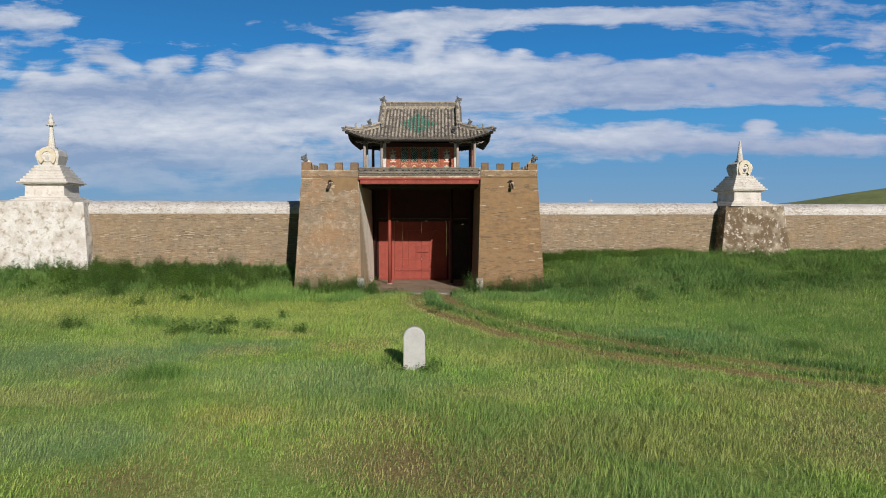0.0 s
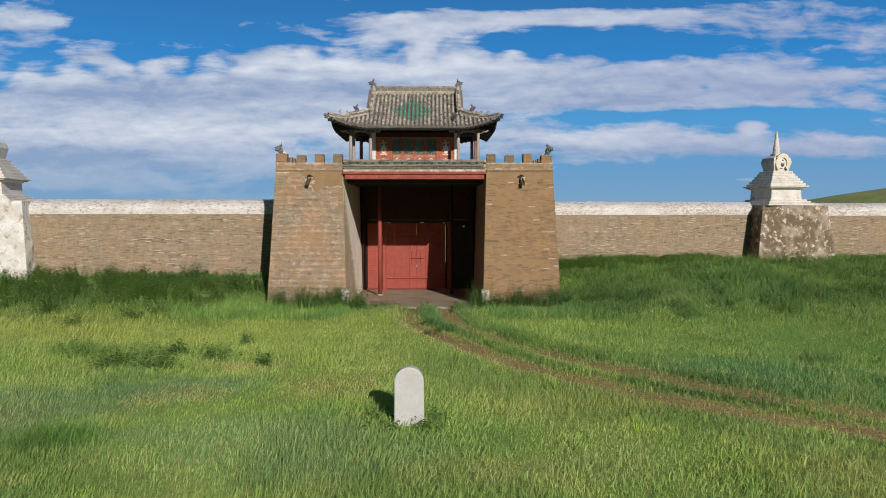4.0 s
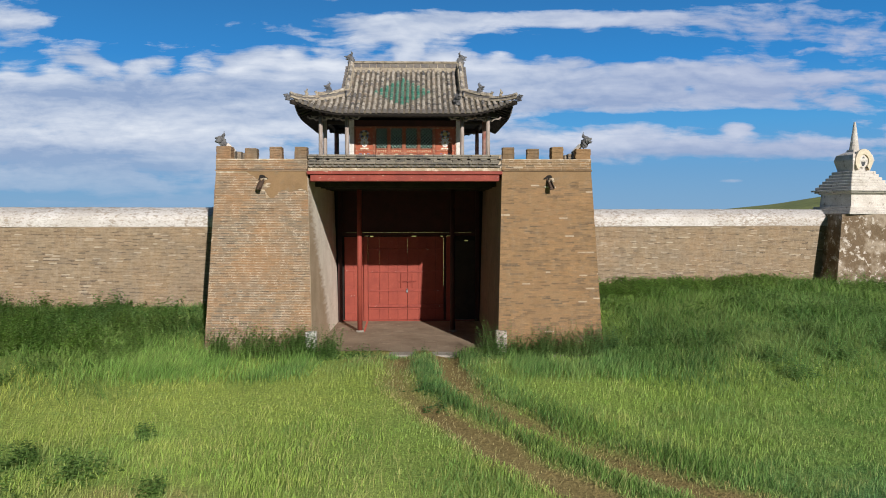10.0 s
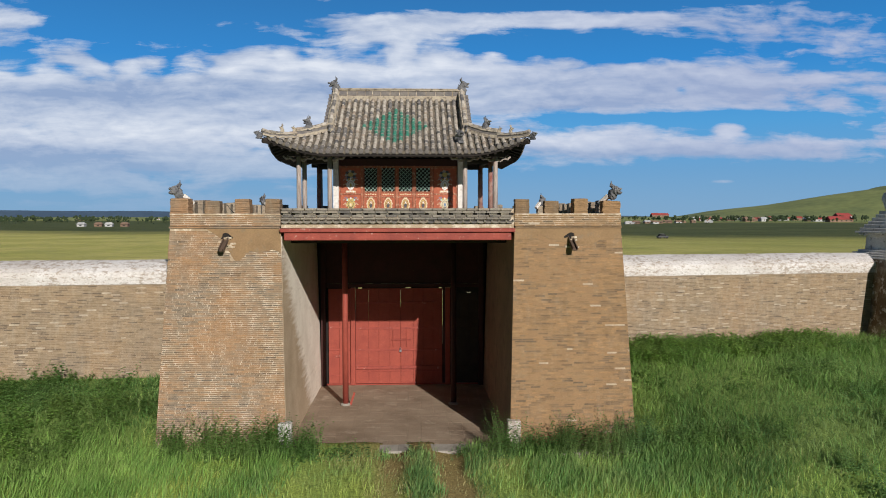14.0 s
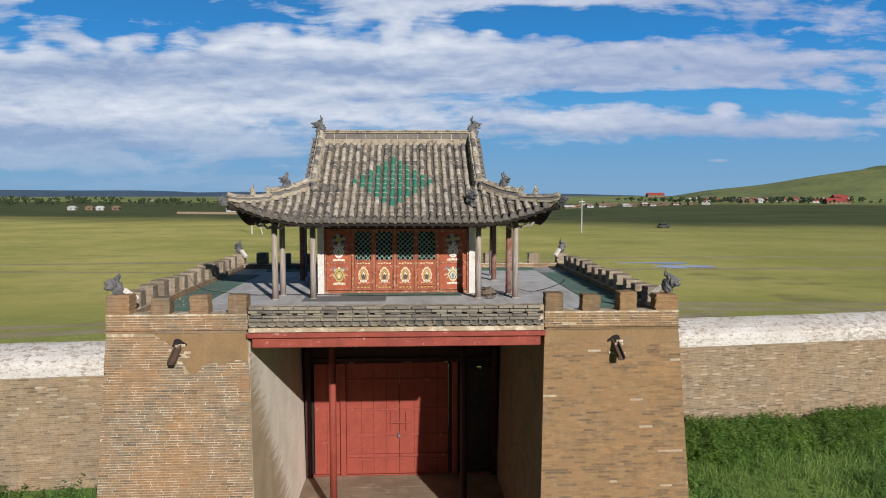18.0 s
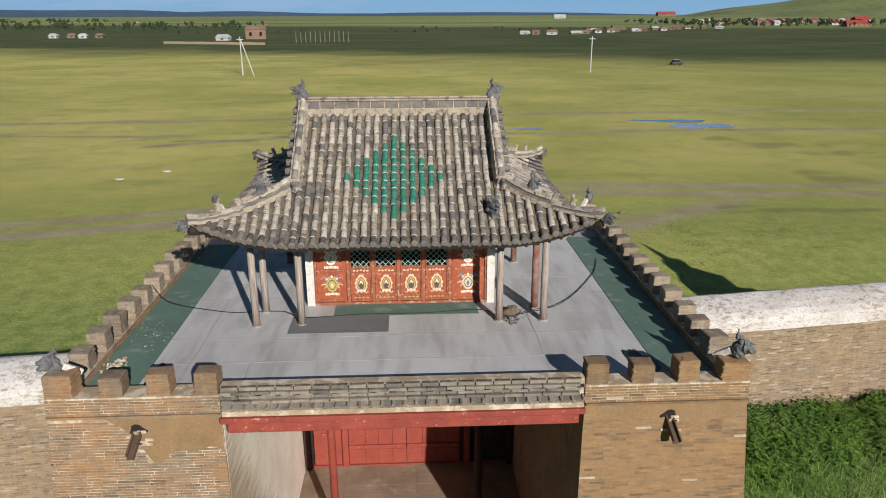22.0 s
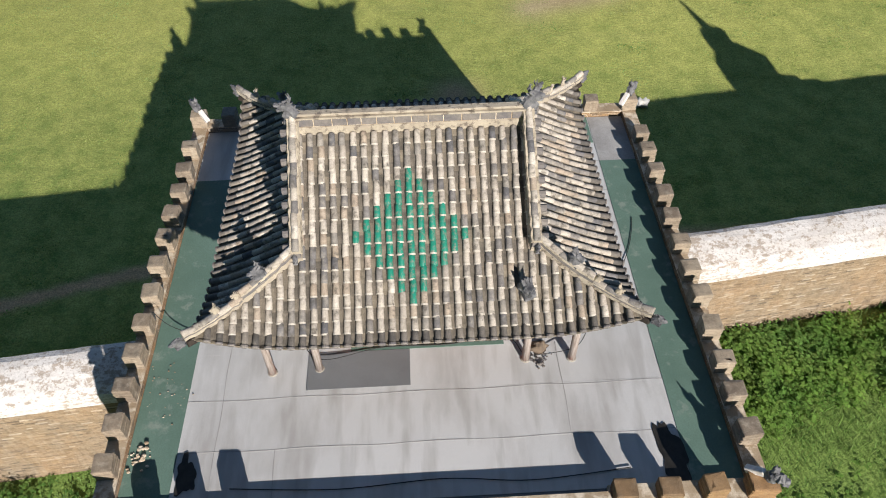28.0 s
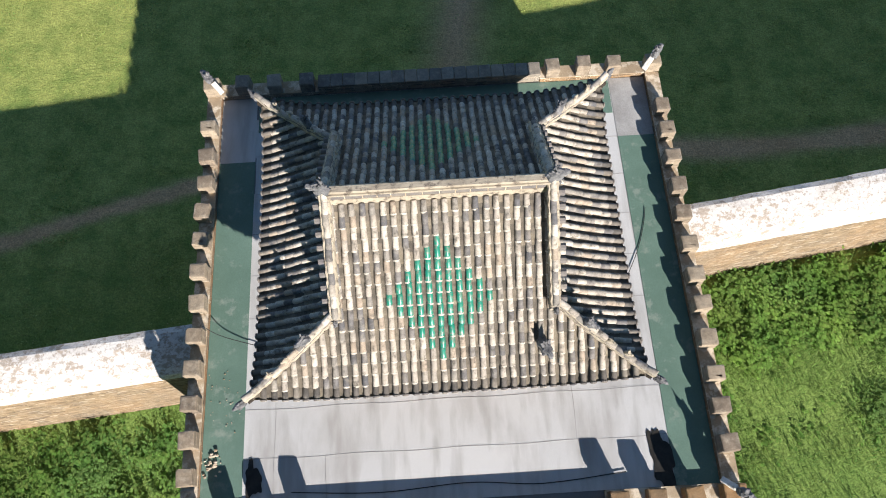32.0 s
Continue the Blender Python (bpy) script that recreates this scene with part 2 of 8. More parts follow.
M["brick_merlon"] = brick_mat("weathered merlon brick", [(0.0, (0.26, 0.205, 0.148)), (0.35, (0.31, 0.25, 0.182)), (0.7, (0.21, 0.165, 0.122))], (0.34, 0.275, 0.20), 0.6, 0.6, 0.4)
M["brick_grey"] = brick_mat("grey parapet brick", [(0.0, (0.185, 0.165, 0.14)), (0.3, (0.235, 0.21, 0.175)), (0.6, (0.13, 0.12, 0.11)), (0.85, (0.26, 0.22, 0.175))], (0.28, 0.245, 0.19), 0.4, 0.4)
M["clay_wash"] = mottled("rain-washed tan clay", (0.285, 0.182, 0.095), (0.235, 0.150, 0.078), 1.6, 0.95, 0.006, 26, c=(0.23, 0.165, 0.10))
M["mortar_wall"] = mottled("sandy wall mortar", (0.29, 0.222, 0.15), (0.36, 0.28, 0.195), 1.2, 0.95, 0.004)
M["mortar"] = mottled("pale lime mortar", (0.30, 0.22, 0.14), (0.44, 0.345, 0.24), 1.6, 0.95, 0.003, c=(0.62, 0.53, 0.41), stain=(0.48, 0.60))
M["mortar_tan"] = mottled("tan clay mortar", (0.245, 0.152, 0.080), (0.285, 0.176, 0.092), 2.0, 0.95, 0.004, c=(0.26, 0.18, 0.10))
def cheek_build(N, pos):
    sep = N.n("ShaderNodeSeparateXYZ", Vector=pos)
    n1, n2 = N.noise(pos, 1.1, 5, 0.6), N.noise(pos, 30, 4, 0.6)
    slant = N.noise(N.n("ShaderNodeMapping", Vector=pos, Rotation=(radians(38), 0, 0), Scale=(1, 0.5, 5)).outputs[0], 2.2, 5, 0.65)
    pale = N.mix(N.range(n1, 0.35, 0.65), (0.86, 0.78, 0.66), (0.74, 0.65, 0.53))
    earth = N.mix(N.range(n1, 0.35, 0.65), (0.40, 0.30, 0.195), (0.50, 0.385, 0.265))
    # brown low and forward, pale past a slant from the top of the mouth to the foot of the doors
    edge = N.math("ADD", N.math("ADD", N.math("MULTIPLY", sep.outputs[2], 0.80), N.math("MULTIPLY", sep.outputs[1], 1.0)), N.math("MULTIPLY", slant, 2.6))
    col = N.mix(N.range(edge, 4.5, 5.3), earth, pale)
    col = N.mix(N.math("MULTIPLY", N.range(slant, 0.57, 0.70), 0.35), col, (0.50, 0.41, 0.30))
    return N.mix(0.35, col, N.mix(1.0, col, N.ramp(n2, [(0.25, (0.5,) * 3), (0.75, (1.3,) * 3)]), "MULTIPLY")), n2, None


M["plaster"] = material("beige lime plaster, brown below a slant", cheek_build, 0.92, 0, 0.008, 0.15)
def whitewash_build(N, pos):
    n1, n2 = N.noise(pos, 1.0, 5, 0.6), N.noise(pos, 22, 4, 0.6)
    col = N.mix(N.range(n1, 0.38, 0.62), (0.66, 0.63, 0.60), (0.55, 0.51, 0.47))
    flake = N.noise(N.scale(pos, (1.0, 1.0, 2.6)), 5.5, 8, 0.72)
    worn = N.math("ADD", flake, N.math("MULTIPLY", N.math("SUBTRACT", N.noise(pos, 0.55, 3, 0.5), 0.5), 0.35))
    col = N.mix(N.math("MULTIPLY", N.range(worn, 0.515, 0.585), 0.8), col, (0.33, 0.265, 0.205))
    col = N.mix(N.math("MULTIPLY", N.range(N.noise(N.scale(pos, (1, 1, 2)), 13.0, 5, 0.7), 0.545, 0.62), 0.6), col, (0.27, 0.225, 0.18))
    return N.mix(0.3, col, N.mix(1.0, col, N.ramp(n2, [(0.25, (0.5,) * 3), (0.75, (1.3,) * 3)]), "MULTIPLY")), N.math("ADD", n2, flake), None


M["whitewash"] = material("peeling whitewash", whitewash_build, 0.92, 0, 0.010, 0.15)
M["white"] = mottled("chalky white plaster", (0.68, 0.64, 0.585), (0.58, 0.53, 0.47), 1.6, 0.9, 0.008, 24, c=(0.44, 0.38, 0.31))
M["whitewash_worn"] = mottled("stained flaking whitewash", (0.68, 0.65, 0.61), (0.56, 0.51, 0.46), 1.4, 0.92, 0.015, 16, c=(0.36, 0.29, 0.22), cut=(0.45, 0.6), stain=(0.52, 0.65))
M["white_dirty"] = mottled("rain-stained white plaster", (0.68, 0.64, 0.585), (0.53, 0.485, 0.43), 2.2, 0.92, 0.012, 22, c=(0.27, 0.23, 0.19), stain=(0.56, 0.70))
# right cheek's plaster; the shade on it is put into this darker brown
M["shaded_plaster"] = mottled("brown plaster darkened for shade", (0.25, 0.18, 0.118), (0.19, 0.135, 0.088), 1.3, 0.95, 0.006, 26, c=(0.14, 0.10, 0.068))
M["lime"] = mottled("white lime pointing", (0.58, 0.53, 0.45), (0.46, 0.41, 0.34), 5.0, 0.95, 0.004, 40)
M["stupa_worn"] = mottled("worn plaster on rough masonry", (0.36, 0.295, 0.22), (0.16, 0.112, 0.068), 1.9, 0.95, 0.025, 14, c=(0.56, 0.50, 0.43), cut=(0.34, 0.54), stain=(0.55, 0.62))
M["cream"] = mottled("cream painted plaster", (0.68, 0.60, 0.46), (0.58, 0.50, 0.37), 3, 0.85, 0.003)
M["red"] = mottled("faded red paint", (0.315, 0.066, 0.042), (0.25, 0.050, 0.034), 2.5, 0.7, 0.002, 30, c=(0.35, 0.095, 0.065), stain=(0.60, 0.75))
M["red_beam"] = mottled("weathered red beam", (0.33, 0.070, 0.048), (0.24, 0.050, 0.037), 3.2, 0.7, 0.003, 30, c=(0.52, 0.33, 0.26), stain=(0.61, 0.70))
# darker copy of the red, with shade put into its colour
M["red_shaded"] = mottled("shade-darkened red timber", (0.055, 0.017, 0.014), (0.035, 0.013, 0.011), 2.5, 0.75, 0.003, 30)
M["orange"] = mottled("orange-red lacquered panel", (0.40, 0.105, 0.048), (0.30, 0.072, 0.035), 5, 0.6, 0.001, 40, c=(0.46, 0.20, 0.11), stain=(0.56, 0.70))
M["frame_red"] = mottled("worn brick-red door frame", (0.36, 0.115, 0.06), (0.25, 0.085, 0.045), 5, 0.65, 0.001, 40, c=(0.50, 0.34, 0.22), stain=(0.54, 0.64))
def timber_build(N, pos):
    grain = N.noise(N.scale(pos, (1.0, 1.0, 0.06)), 42.0, 5, 0.65)
    worn = N.noise(N.scale(pos, (1.0, 1.0, 0.35)), 4.0, 5, 0.65)
    col = N.mix(N.range(grain, 0.32, 0.68), (0.19, 0.145, 0.115), (0.46, 0.40, 0.355))
    col = N.mix(N.math("MULTIPLY", N.range(worn, 0.55, 0.68), 0.55), col, (0.36, 0.16, 0.11))
    return col, grain, None


M["wood_grey"] = material("silvered bare timber", timber_build, 0.85, 0, 0.004, 0.2)
M["wood_red"] = mottled("flaking red-brown post", (0.22, 0.075, 0.055), (0.30, 0.20, 0.16), 5.0, 0.8, 0.003, 26)
M["wood_dark"] = mottled("near-black timber", (0.028, 0.022, 0.018), (0.045, 0.034, 0.026), 3.0, 0.85, 0.003, 26)
# near-black colour puts in the shade of porch ceiling, spout holes and gaps
M["near_black"] = mottled("near-black boards", (0.016, 0.013, 0.011), (0.026, 0.021, 0.018), 3.0, 0.9, 0.002, 26)
def felt_build(N, pos):
    r = piece_random(N)
    n1, n2 = N.noise(N.scale(pos, (1.6, 0.5, 1)), 0.9, 4, 0.6), N.noise(pos, 70, 3, 0.6)
    col = N.mix(r, (0.48, 0.475, 0.468), (0.54, 0.532, 0.522))
    col = N.mix(N.math("MULTIPLY", N.range(n1, 0.48, 0.68), 0.5), col, (0.30, 0.28, 0.26))
    col = N.mix(N.math("MULTIPLY", N.range(N.noise(N.scale(pos, (3.4, 0.55, 1)), 1.1, 3, 0.5), 0.50, 0.66), 0.42), col, (0.27, 0.25, 0.23))
    return N.mix(0.2, col, N.mix(1.0, col, N.ramp(n2, [(0.3, (0.5,) * 3), (0.7, (1.3,) * 3)]), "MULTIPLY")), n2, None


M["felt"] = material("grey roofing felt", felt_build, 0.85, 0, 0.002, 0.25)
M["felt_dark"] = mottled("dark roofing felt patch", (0.18, 0.185, 0.19), (0.15, 0.152, 0.155), 1.2, 0.85, 0.002, 60)
M["felt_green"] = mottled("green roofing felt", (0.125, 0.20, 0.16), (0.10, 0.165, 0.13), 1.0, 0.85, 0.002, 60, c=(0.20, 0.25, 0.21))
M["tile"] = brick_mat("pale grey clay roof tile", [(0.0, (0.34, 0.30, 0.255)), (0.18, (0.41, 0.365, 0.31)), (0.34, (0.24, 0.218, 0.192)), (0.48, (0.44, 0.39, 0.33)), (0.64, (0.165, 0.155, 0.150)), (0.76, (0.33, 0.265, 0.205)), (0.86, (0.115, 0.112, 0.116)), (0.95, (0.50, 0.45, 0.385))], (0.40, 0.345, 0.28), 0.3, 0.4, 0.85)
M["tile_pan"] = brick_mat("dark grey pan tile", [(0.0, (0.125, 0.108, 0.088)), (0.3, (0.165, 0.140, 0.108)), (0.6, (0.095, 0.083, 0.068)), (0.85, (0.19, 0.160, 0.12))], (0.16, 0.135, 0.10), 0.3, 0.2)
M["tile_end"] = brick_mat("dark weathered eave tile", [(0.0, (0.125, 0.112, 0.10)), (0.3, (0.17, 0.15, 0.13)), (0.6, (0.09, 0.083, 0.076)), (0.85, (0.21, 0.185, 0.155))], (0.18, 0.155, 0.13), 0.3, 0.2, 0.4)
M["tile_green"] = mottled("green glazed tile", (0.012, 0.175, 0.115), (0.022, 0.235, 0.16), 6, 0.36, 0.002, 30, c=(0.17, 0.20, 0.15), per_piece=0.5, spec=0.5, stain=(0.50, 0.62))
M["ridge"] = mottled("weathered ridge masonry", (0.44, 0.38, 0.29), (0.32, 0.27, 0.205), 3, 0.92, 0.014, 24, c=(0.17, 0.14, 0.11), stain=(0.52, 0.62))
M["ridge_brown"] = mottled("brown crumbling stone", (0.20, 0.15, 0.105), (0.13, 0.10, 0.075), 9, 0.95, 0.02, 30)
M["ridge_dark"] = mottled("dark grey ridge brick", (0.13, 0.12, 0.12), (0.21, 0.185, 0.16), 4, 0.9, 0.006, 30)
M["beast"] = mottled("dark grey fired clay", (0.07, 0.07, 0.076), (0.21, 0.205, 0.205), 7, 0.85, 0.02, 22)
M["stone"] = mottled("pale granite", (0.50, 0.49, 0.47), (0.42, 0.41, 0.39), 3, 0.85, 0.004, 60, c=(0.46, 0.40, 0.30))
M["stone_slab"] = mottled("grey stone slab", (0.36, 0.33, 0.28), (0.27, 0.24, 0.20), 2, 0.9, 0.006, 40)
M["floor_brick"] = mottled("dusty worn paving", (0.33, 0.25, 0.175), (0.20, 0.142, 0.095), 0.7, 0.92, 0.003, 30, c=(0.42, 0.34, 0.25), per_piece=0.04, stain=(0.55, 0.75))
M["green_lattice"] = mottled("pale green painted lattice", (0.30, 0.50, 0.40), (0.46, 0.60, 0.52), 8, 0.6, 0.001, 40)
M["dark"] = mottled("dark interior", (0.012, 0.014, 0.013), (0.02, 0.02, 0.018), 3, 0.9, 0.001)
M["paint_cream"] = mottled("cream motif paint", (0.66, 0.55, 0.36), (0.58, 0.48, 0.30), 9, 0.7, 0.001)
M["paint_white"] = mottled("white motif paint", (0.75, 0.70, 0.64), (0.66, 0.60, 0.54), 9, 0.7, 0.001)
M["paint_gold"] = mottled("ochre motif paint", (0.50, 0.38, 0.12), (0.42, 0.30, 0.10), 9, 0.6, 0.001)
M["paint_dark"] = mottled("dark blue-grey motif paint", (0.06, 0.07, 0.085), (0.09, 0.085, 0.08), 9, 0.7, 0.001)
M["paint_grey"] = mottled("grey-white ribbon paint", (0.42, 0.39, 0.34), (0.30, 0.27, 0.24), 14, 0.7, 0.001)
M["paint_blue"] = mottled("blue motif paint", (0.10, 0.18, 0.32), (0.14, 0.22, 0.34), 9, 0.7, 0.001)
M["spout"] = mottled("sun-browned spout wood", (0.11, 0.07, 0.048), (0.075, 0.05, 0.036), 4, 0.85, 0.004, 26)
M["silt"] = mottled("black wet silt", (0.012, 0.011, 0.010), (0.03, 0.027, 0.023), 6, 0.55, 0.003, 30)
M["cable"] = mottled("black cable", (0.02, 0.02, 0.02), (0.03, 0.03, 0.03), 5, 0.6, 0.0)
M["steel"] = mottled("dull steel", (0.45, 0.45, 0.46), (0.35, 0.35, 0.36), 9, 0.4, 0.0, 40, metal=0.8)
M["far_white"] = mottled("far white render", (0.50, 0.50, 0.48), (0.38, 0.38, 0.38), 0.2, 0.9, 0.0, 2)
M["far_red"] = mottled("far red roof", (0.34, 0.06, 0.05), (0.25, 0.05, 0.045), 0.2, 0.9, 0.0, 2)
M["far_brown"] = mottled("far brown walls", (0.26, 0.17, 0.11), (0.18, 0.12, 0.09), 0.2, 0.9, 0.0, 2)
M["far_tree"] = mottled("far tree leaves", (0.025, 0.042, 0.018), (0.04, 0.06, 0.025), 0.3, 0.95, 0.0, 2)
M["hill"] = mottled("grassy far hill", (0.23, 0.255, 0.085), (0.13, 0.16, 0.06), 0.006, 0.95, 0.0, 0.05)
# distance haze is put into the blue base colour
M["hill_blue"] = mottled("far hills with haze blue put in", (0.055, 0.095, 0.15), (0.07, 0.115, 0.17), 0.002, 0.95, 0.0, 0.02)


# stretches of the meadow with a growth of their own: middle, half widths, leaf colour, amount
GROWTH = [(-11.0, -4.6, 10.0, 2.6, (0.50, 0.52, 0.12), 0.80), (-4.2, -5.6, 3.4, 2.8, (0.42, 0.52, 0.12), 0.60), (8.6, -4.4, 4.6, 1.7, (0.38, 0.52, 0.10), 0.75),
          (8.4, -11.2, 3.0, 1.9, (0.135, 0.29, 0.115), 0.80), (4.2, -9.3, 1.6, 0.9, (0.16, 0.32, 0.10), 0.55), (-9.0, -13.8, 3.6, 2.2, (0.21, 0.33, 0.165), 0.70), (-4.8, -12.2, 1.7, 0.9, (0.17, 0.31, 0.15), 0.70),
          (-1.8, -15.6, 2.4, 1.6, (0.24, 0.38, 0.18), 0.55), (-3.0, -18.9, 1.0, 0.6, (0.50, 0.50, 0.07), 0.45), (14.5, -7.0, 5.0, 4.0, (0.15, 0.27, 0.06), 0.70), (15.0, -2.8, 4.0, 1.6, (0.34, 0.44, 0.11), 0.60), (9.6, -7.6, 4.0, 2.2, (0.20, 0.34, 0.075), 0.60), (12.5, -13.0, 3.5, 1.8, (0.17, 0.29, 0.07), 0.60),
          (7.0, -20.2, 4.2, 1.8, (0.37, 0.35, 0.12), 0.60), (10.0, -17.6, 4.0, 1.0, (0.44, 0.38, 0.13), 0.60), (3.6, -13.4, 1.6, 0.8, (0.46, 0.46, 0.14), 0.50), (-4.0, -10.2, 1.2, 0.5, (0.52, 0.46, 0.18), 0.55), (-7.5, -17.4, 1.8, 0.8, (0.50, 0.45, 0.20), 0.55),
          (2.2, -17.0, 1.6, 0.8, (0.50, 0.46, 0.18), 0.45), (-6.0, -20.5, 2.2, 1.2, (0.26, 0.38, 0.20), 0.50)]


def growth_tint(N, pos, col, ragged):
    """Mixes in the growth of each stretch, with frayed edges."""
    sep = N.n("ShaderNodeSeparateXYZ", Vector=pos)
    fray = N.math("MULTIPLY", N.math("SUBTRACT", ragged, 0.5), 5.0)
    for cx, cy, rx, ry, leaf, amount in GROWTH:
        sq = N.math("ADD", N.math("POWER", N.math("MULTIPLY", N.math("SUBTRACT", sep.outputs[0], cx), 1 / rx), 2.0), N.math("POWER", N.math("MULTIPLY", N.math("SUBTRACT", sep.outputs[1], cy), 1 / ry), 2.0))
        col = N.mix(N.math("MULTIPLY", N.range(N.math("ADD", sq, fray), 1.9, 0.1), amount), col, leaf)
    return col


def grass_mat(name, lo, hi, straw, straw_amount, dark=(0.03, 0.075, 0.018), lush=False):
    def build(N, pos):
        r = piece_random(N)
        patch = N.noise(N.scale(pos, (1, 1, 0)), 0.19, 5, 0.62)
        patch2 = N.noise(N.scale(pos, (1, 1, 0)), 0.55, 4, 0.6)
        col = N.mix(N.range(patch2, 0.38, 0.62), lo, hi)
        col = N.mix(N.math("MULTIPLY", N.range(patch, 0.47, 0.57), 0.8), col, dark)
        blue = N.noise(N.scale(pos, (1, 1, 0)), 0.13, 4, 0.6)
        col = N.mix(N.math("MULTIPLY", N.range(blue, 0.49, 0.62), 0.32), col, tuple(v * k for v, k in zip(lo, (0.95, 1.12, 2.1))))
        if lush:
            col = growth_tint(N, pos, col, N.noise(N.scale(pos, (1, 1, 0)), 0.75, 6, 0.68))
            # small drifts of darker and of ripening grass
            drift = N.noise(N.scale(pos, (0.8, 1.3, 0)), 1.1, 5, 0.68)
            col = N.mix(N.math("MULTIPLY", N.range(drift, 0.52, 0.62), 0.60), col, (0.15, 0.29, 0.085))
            col = N.mix(N.math("MULTIPLY", N.range(drift, 0.46, 0.36), 0.50), col, (0.56, 0.55, 0.17))
        dry = N.noise(N.scale(pos, (1, 1, 0)), 0.31, 5, 0.65)
        col = N.mix(N.math("MULTIPLY", N.range(dry, 0.54, 0.64), straw_amount * 0.75), col, straw)
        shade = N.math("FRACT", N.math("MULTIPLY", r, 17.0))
        col = N.mix(1.0, col, N.ramp(shade, [(0.0, (0.55,) * 3), (1.0, (1.38,) * 3)]), "MULTIPLY")
        s = N.math("MULTIPLY", N.range(N.math("ADD", r, N.math("MULTIPLY", patch2, 0.8)), 0.95, 1.35), straw_amount)
        col = N.mix(s, col, straw)
        return col, None, None
    m = material(name, build, 0.7, 0, 0, 0.25)
    # blades let some light through
    t = m.node_tree
    p = next(n for n in t.nodes if n.type == "BSDF_PRINCIPLED")
    out = next(n for n in t.nodes if n.type == "OUTPUT_MATERIAL")
    tr, mx = t.nodes.new("ShaderNodeBsdfTranslucent"), t.nodes.new("ShaderNodeMixShader")
    t.links.new(p.inputs["Base Color"].links[0].from_socket, tr.inputs["Color"])
    mx.inputs[0].default_value = 0.4
    t.links.new(p.outputs[0], mx.inputs[1])
    t.links.new(tr.outputs[0], mx.inputs[2])
    t.links.new(mx.outputs[0], out.inputs["Surface"])
    return m


M["grass"] = grass_mat("meadow grass", (0.29, 0.46, 0.085), (0.43, 0.58, 0.125), (0.54, 0.54, 0.21), 0.38, (0.17, 0.30, 0.085), True)
M["grass_bank"] = grass_mat("rank green grass", (0.13, 0.25, 0.052), (0.21, 0.34, 0.075), (0.34, 0.38, 0.15), 0.35, (0.08, 0.17, 0.042))
M["felt_lap"] = mottled("felt lap edge", (0.27, 0.26, 0.25), (0.38, 0.37, 0.36), 2.0, 0.9, 0.001, 40)
M["grass_long"] = grass_mat("long gate grass", (0.17, 0.32, 0.07), (0.28, 0.45, 0.10), (0.42, 0.46, 0.18), 0.35, (0.12, 0.24, 0.055))
M["straw"] = grass_mat("dry golden grass", (0.46, 0.40, 0.15), (0.58, 0.48, 0.20), (0.62, 0.52, 0.26), 0.5, (0.36, 0.36, 0.12))
M["stem"] = grass_mat("seeding stems", (0.44, 0.46, 0.15), (0.56, 0.54, 0.20), (0.60, 0.54, 0.26), 0.4, (0.36, 0.40, 0.12))
M["weed"] = grass_mat("leafy weeds", (0.19, 0.33, 0.078), (0.27, 0.41, 0.10), (0.30, 0.36, 0.11), 0.25, (0.16, 0.28, 0.066))
M["weed_tall"] = grass_mat("tall gate weeds", (0.15, 0.29, 0.07), (0.23, 0.37, 0.10), (0.26, 0.30, 0.12), 0.3, (0.10, 0.20, 0.05))
M["weed_bright"] = grass_mat("bright leafy weeds", (0.16, 0.31, 0.058), (0.25, 0.40, 0.08), (0.30, 0.33, 0.10), 0.35, (0.11, 0.22, 0.045))
M["turf"] = grass_mat("short grazed turf", (0.20, 0.30, 0.075), (0.37, 0.41, 0.125), (0.48, 0.43, 0.19), 0.5, (0.15, 0.28, 0.06))


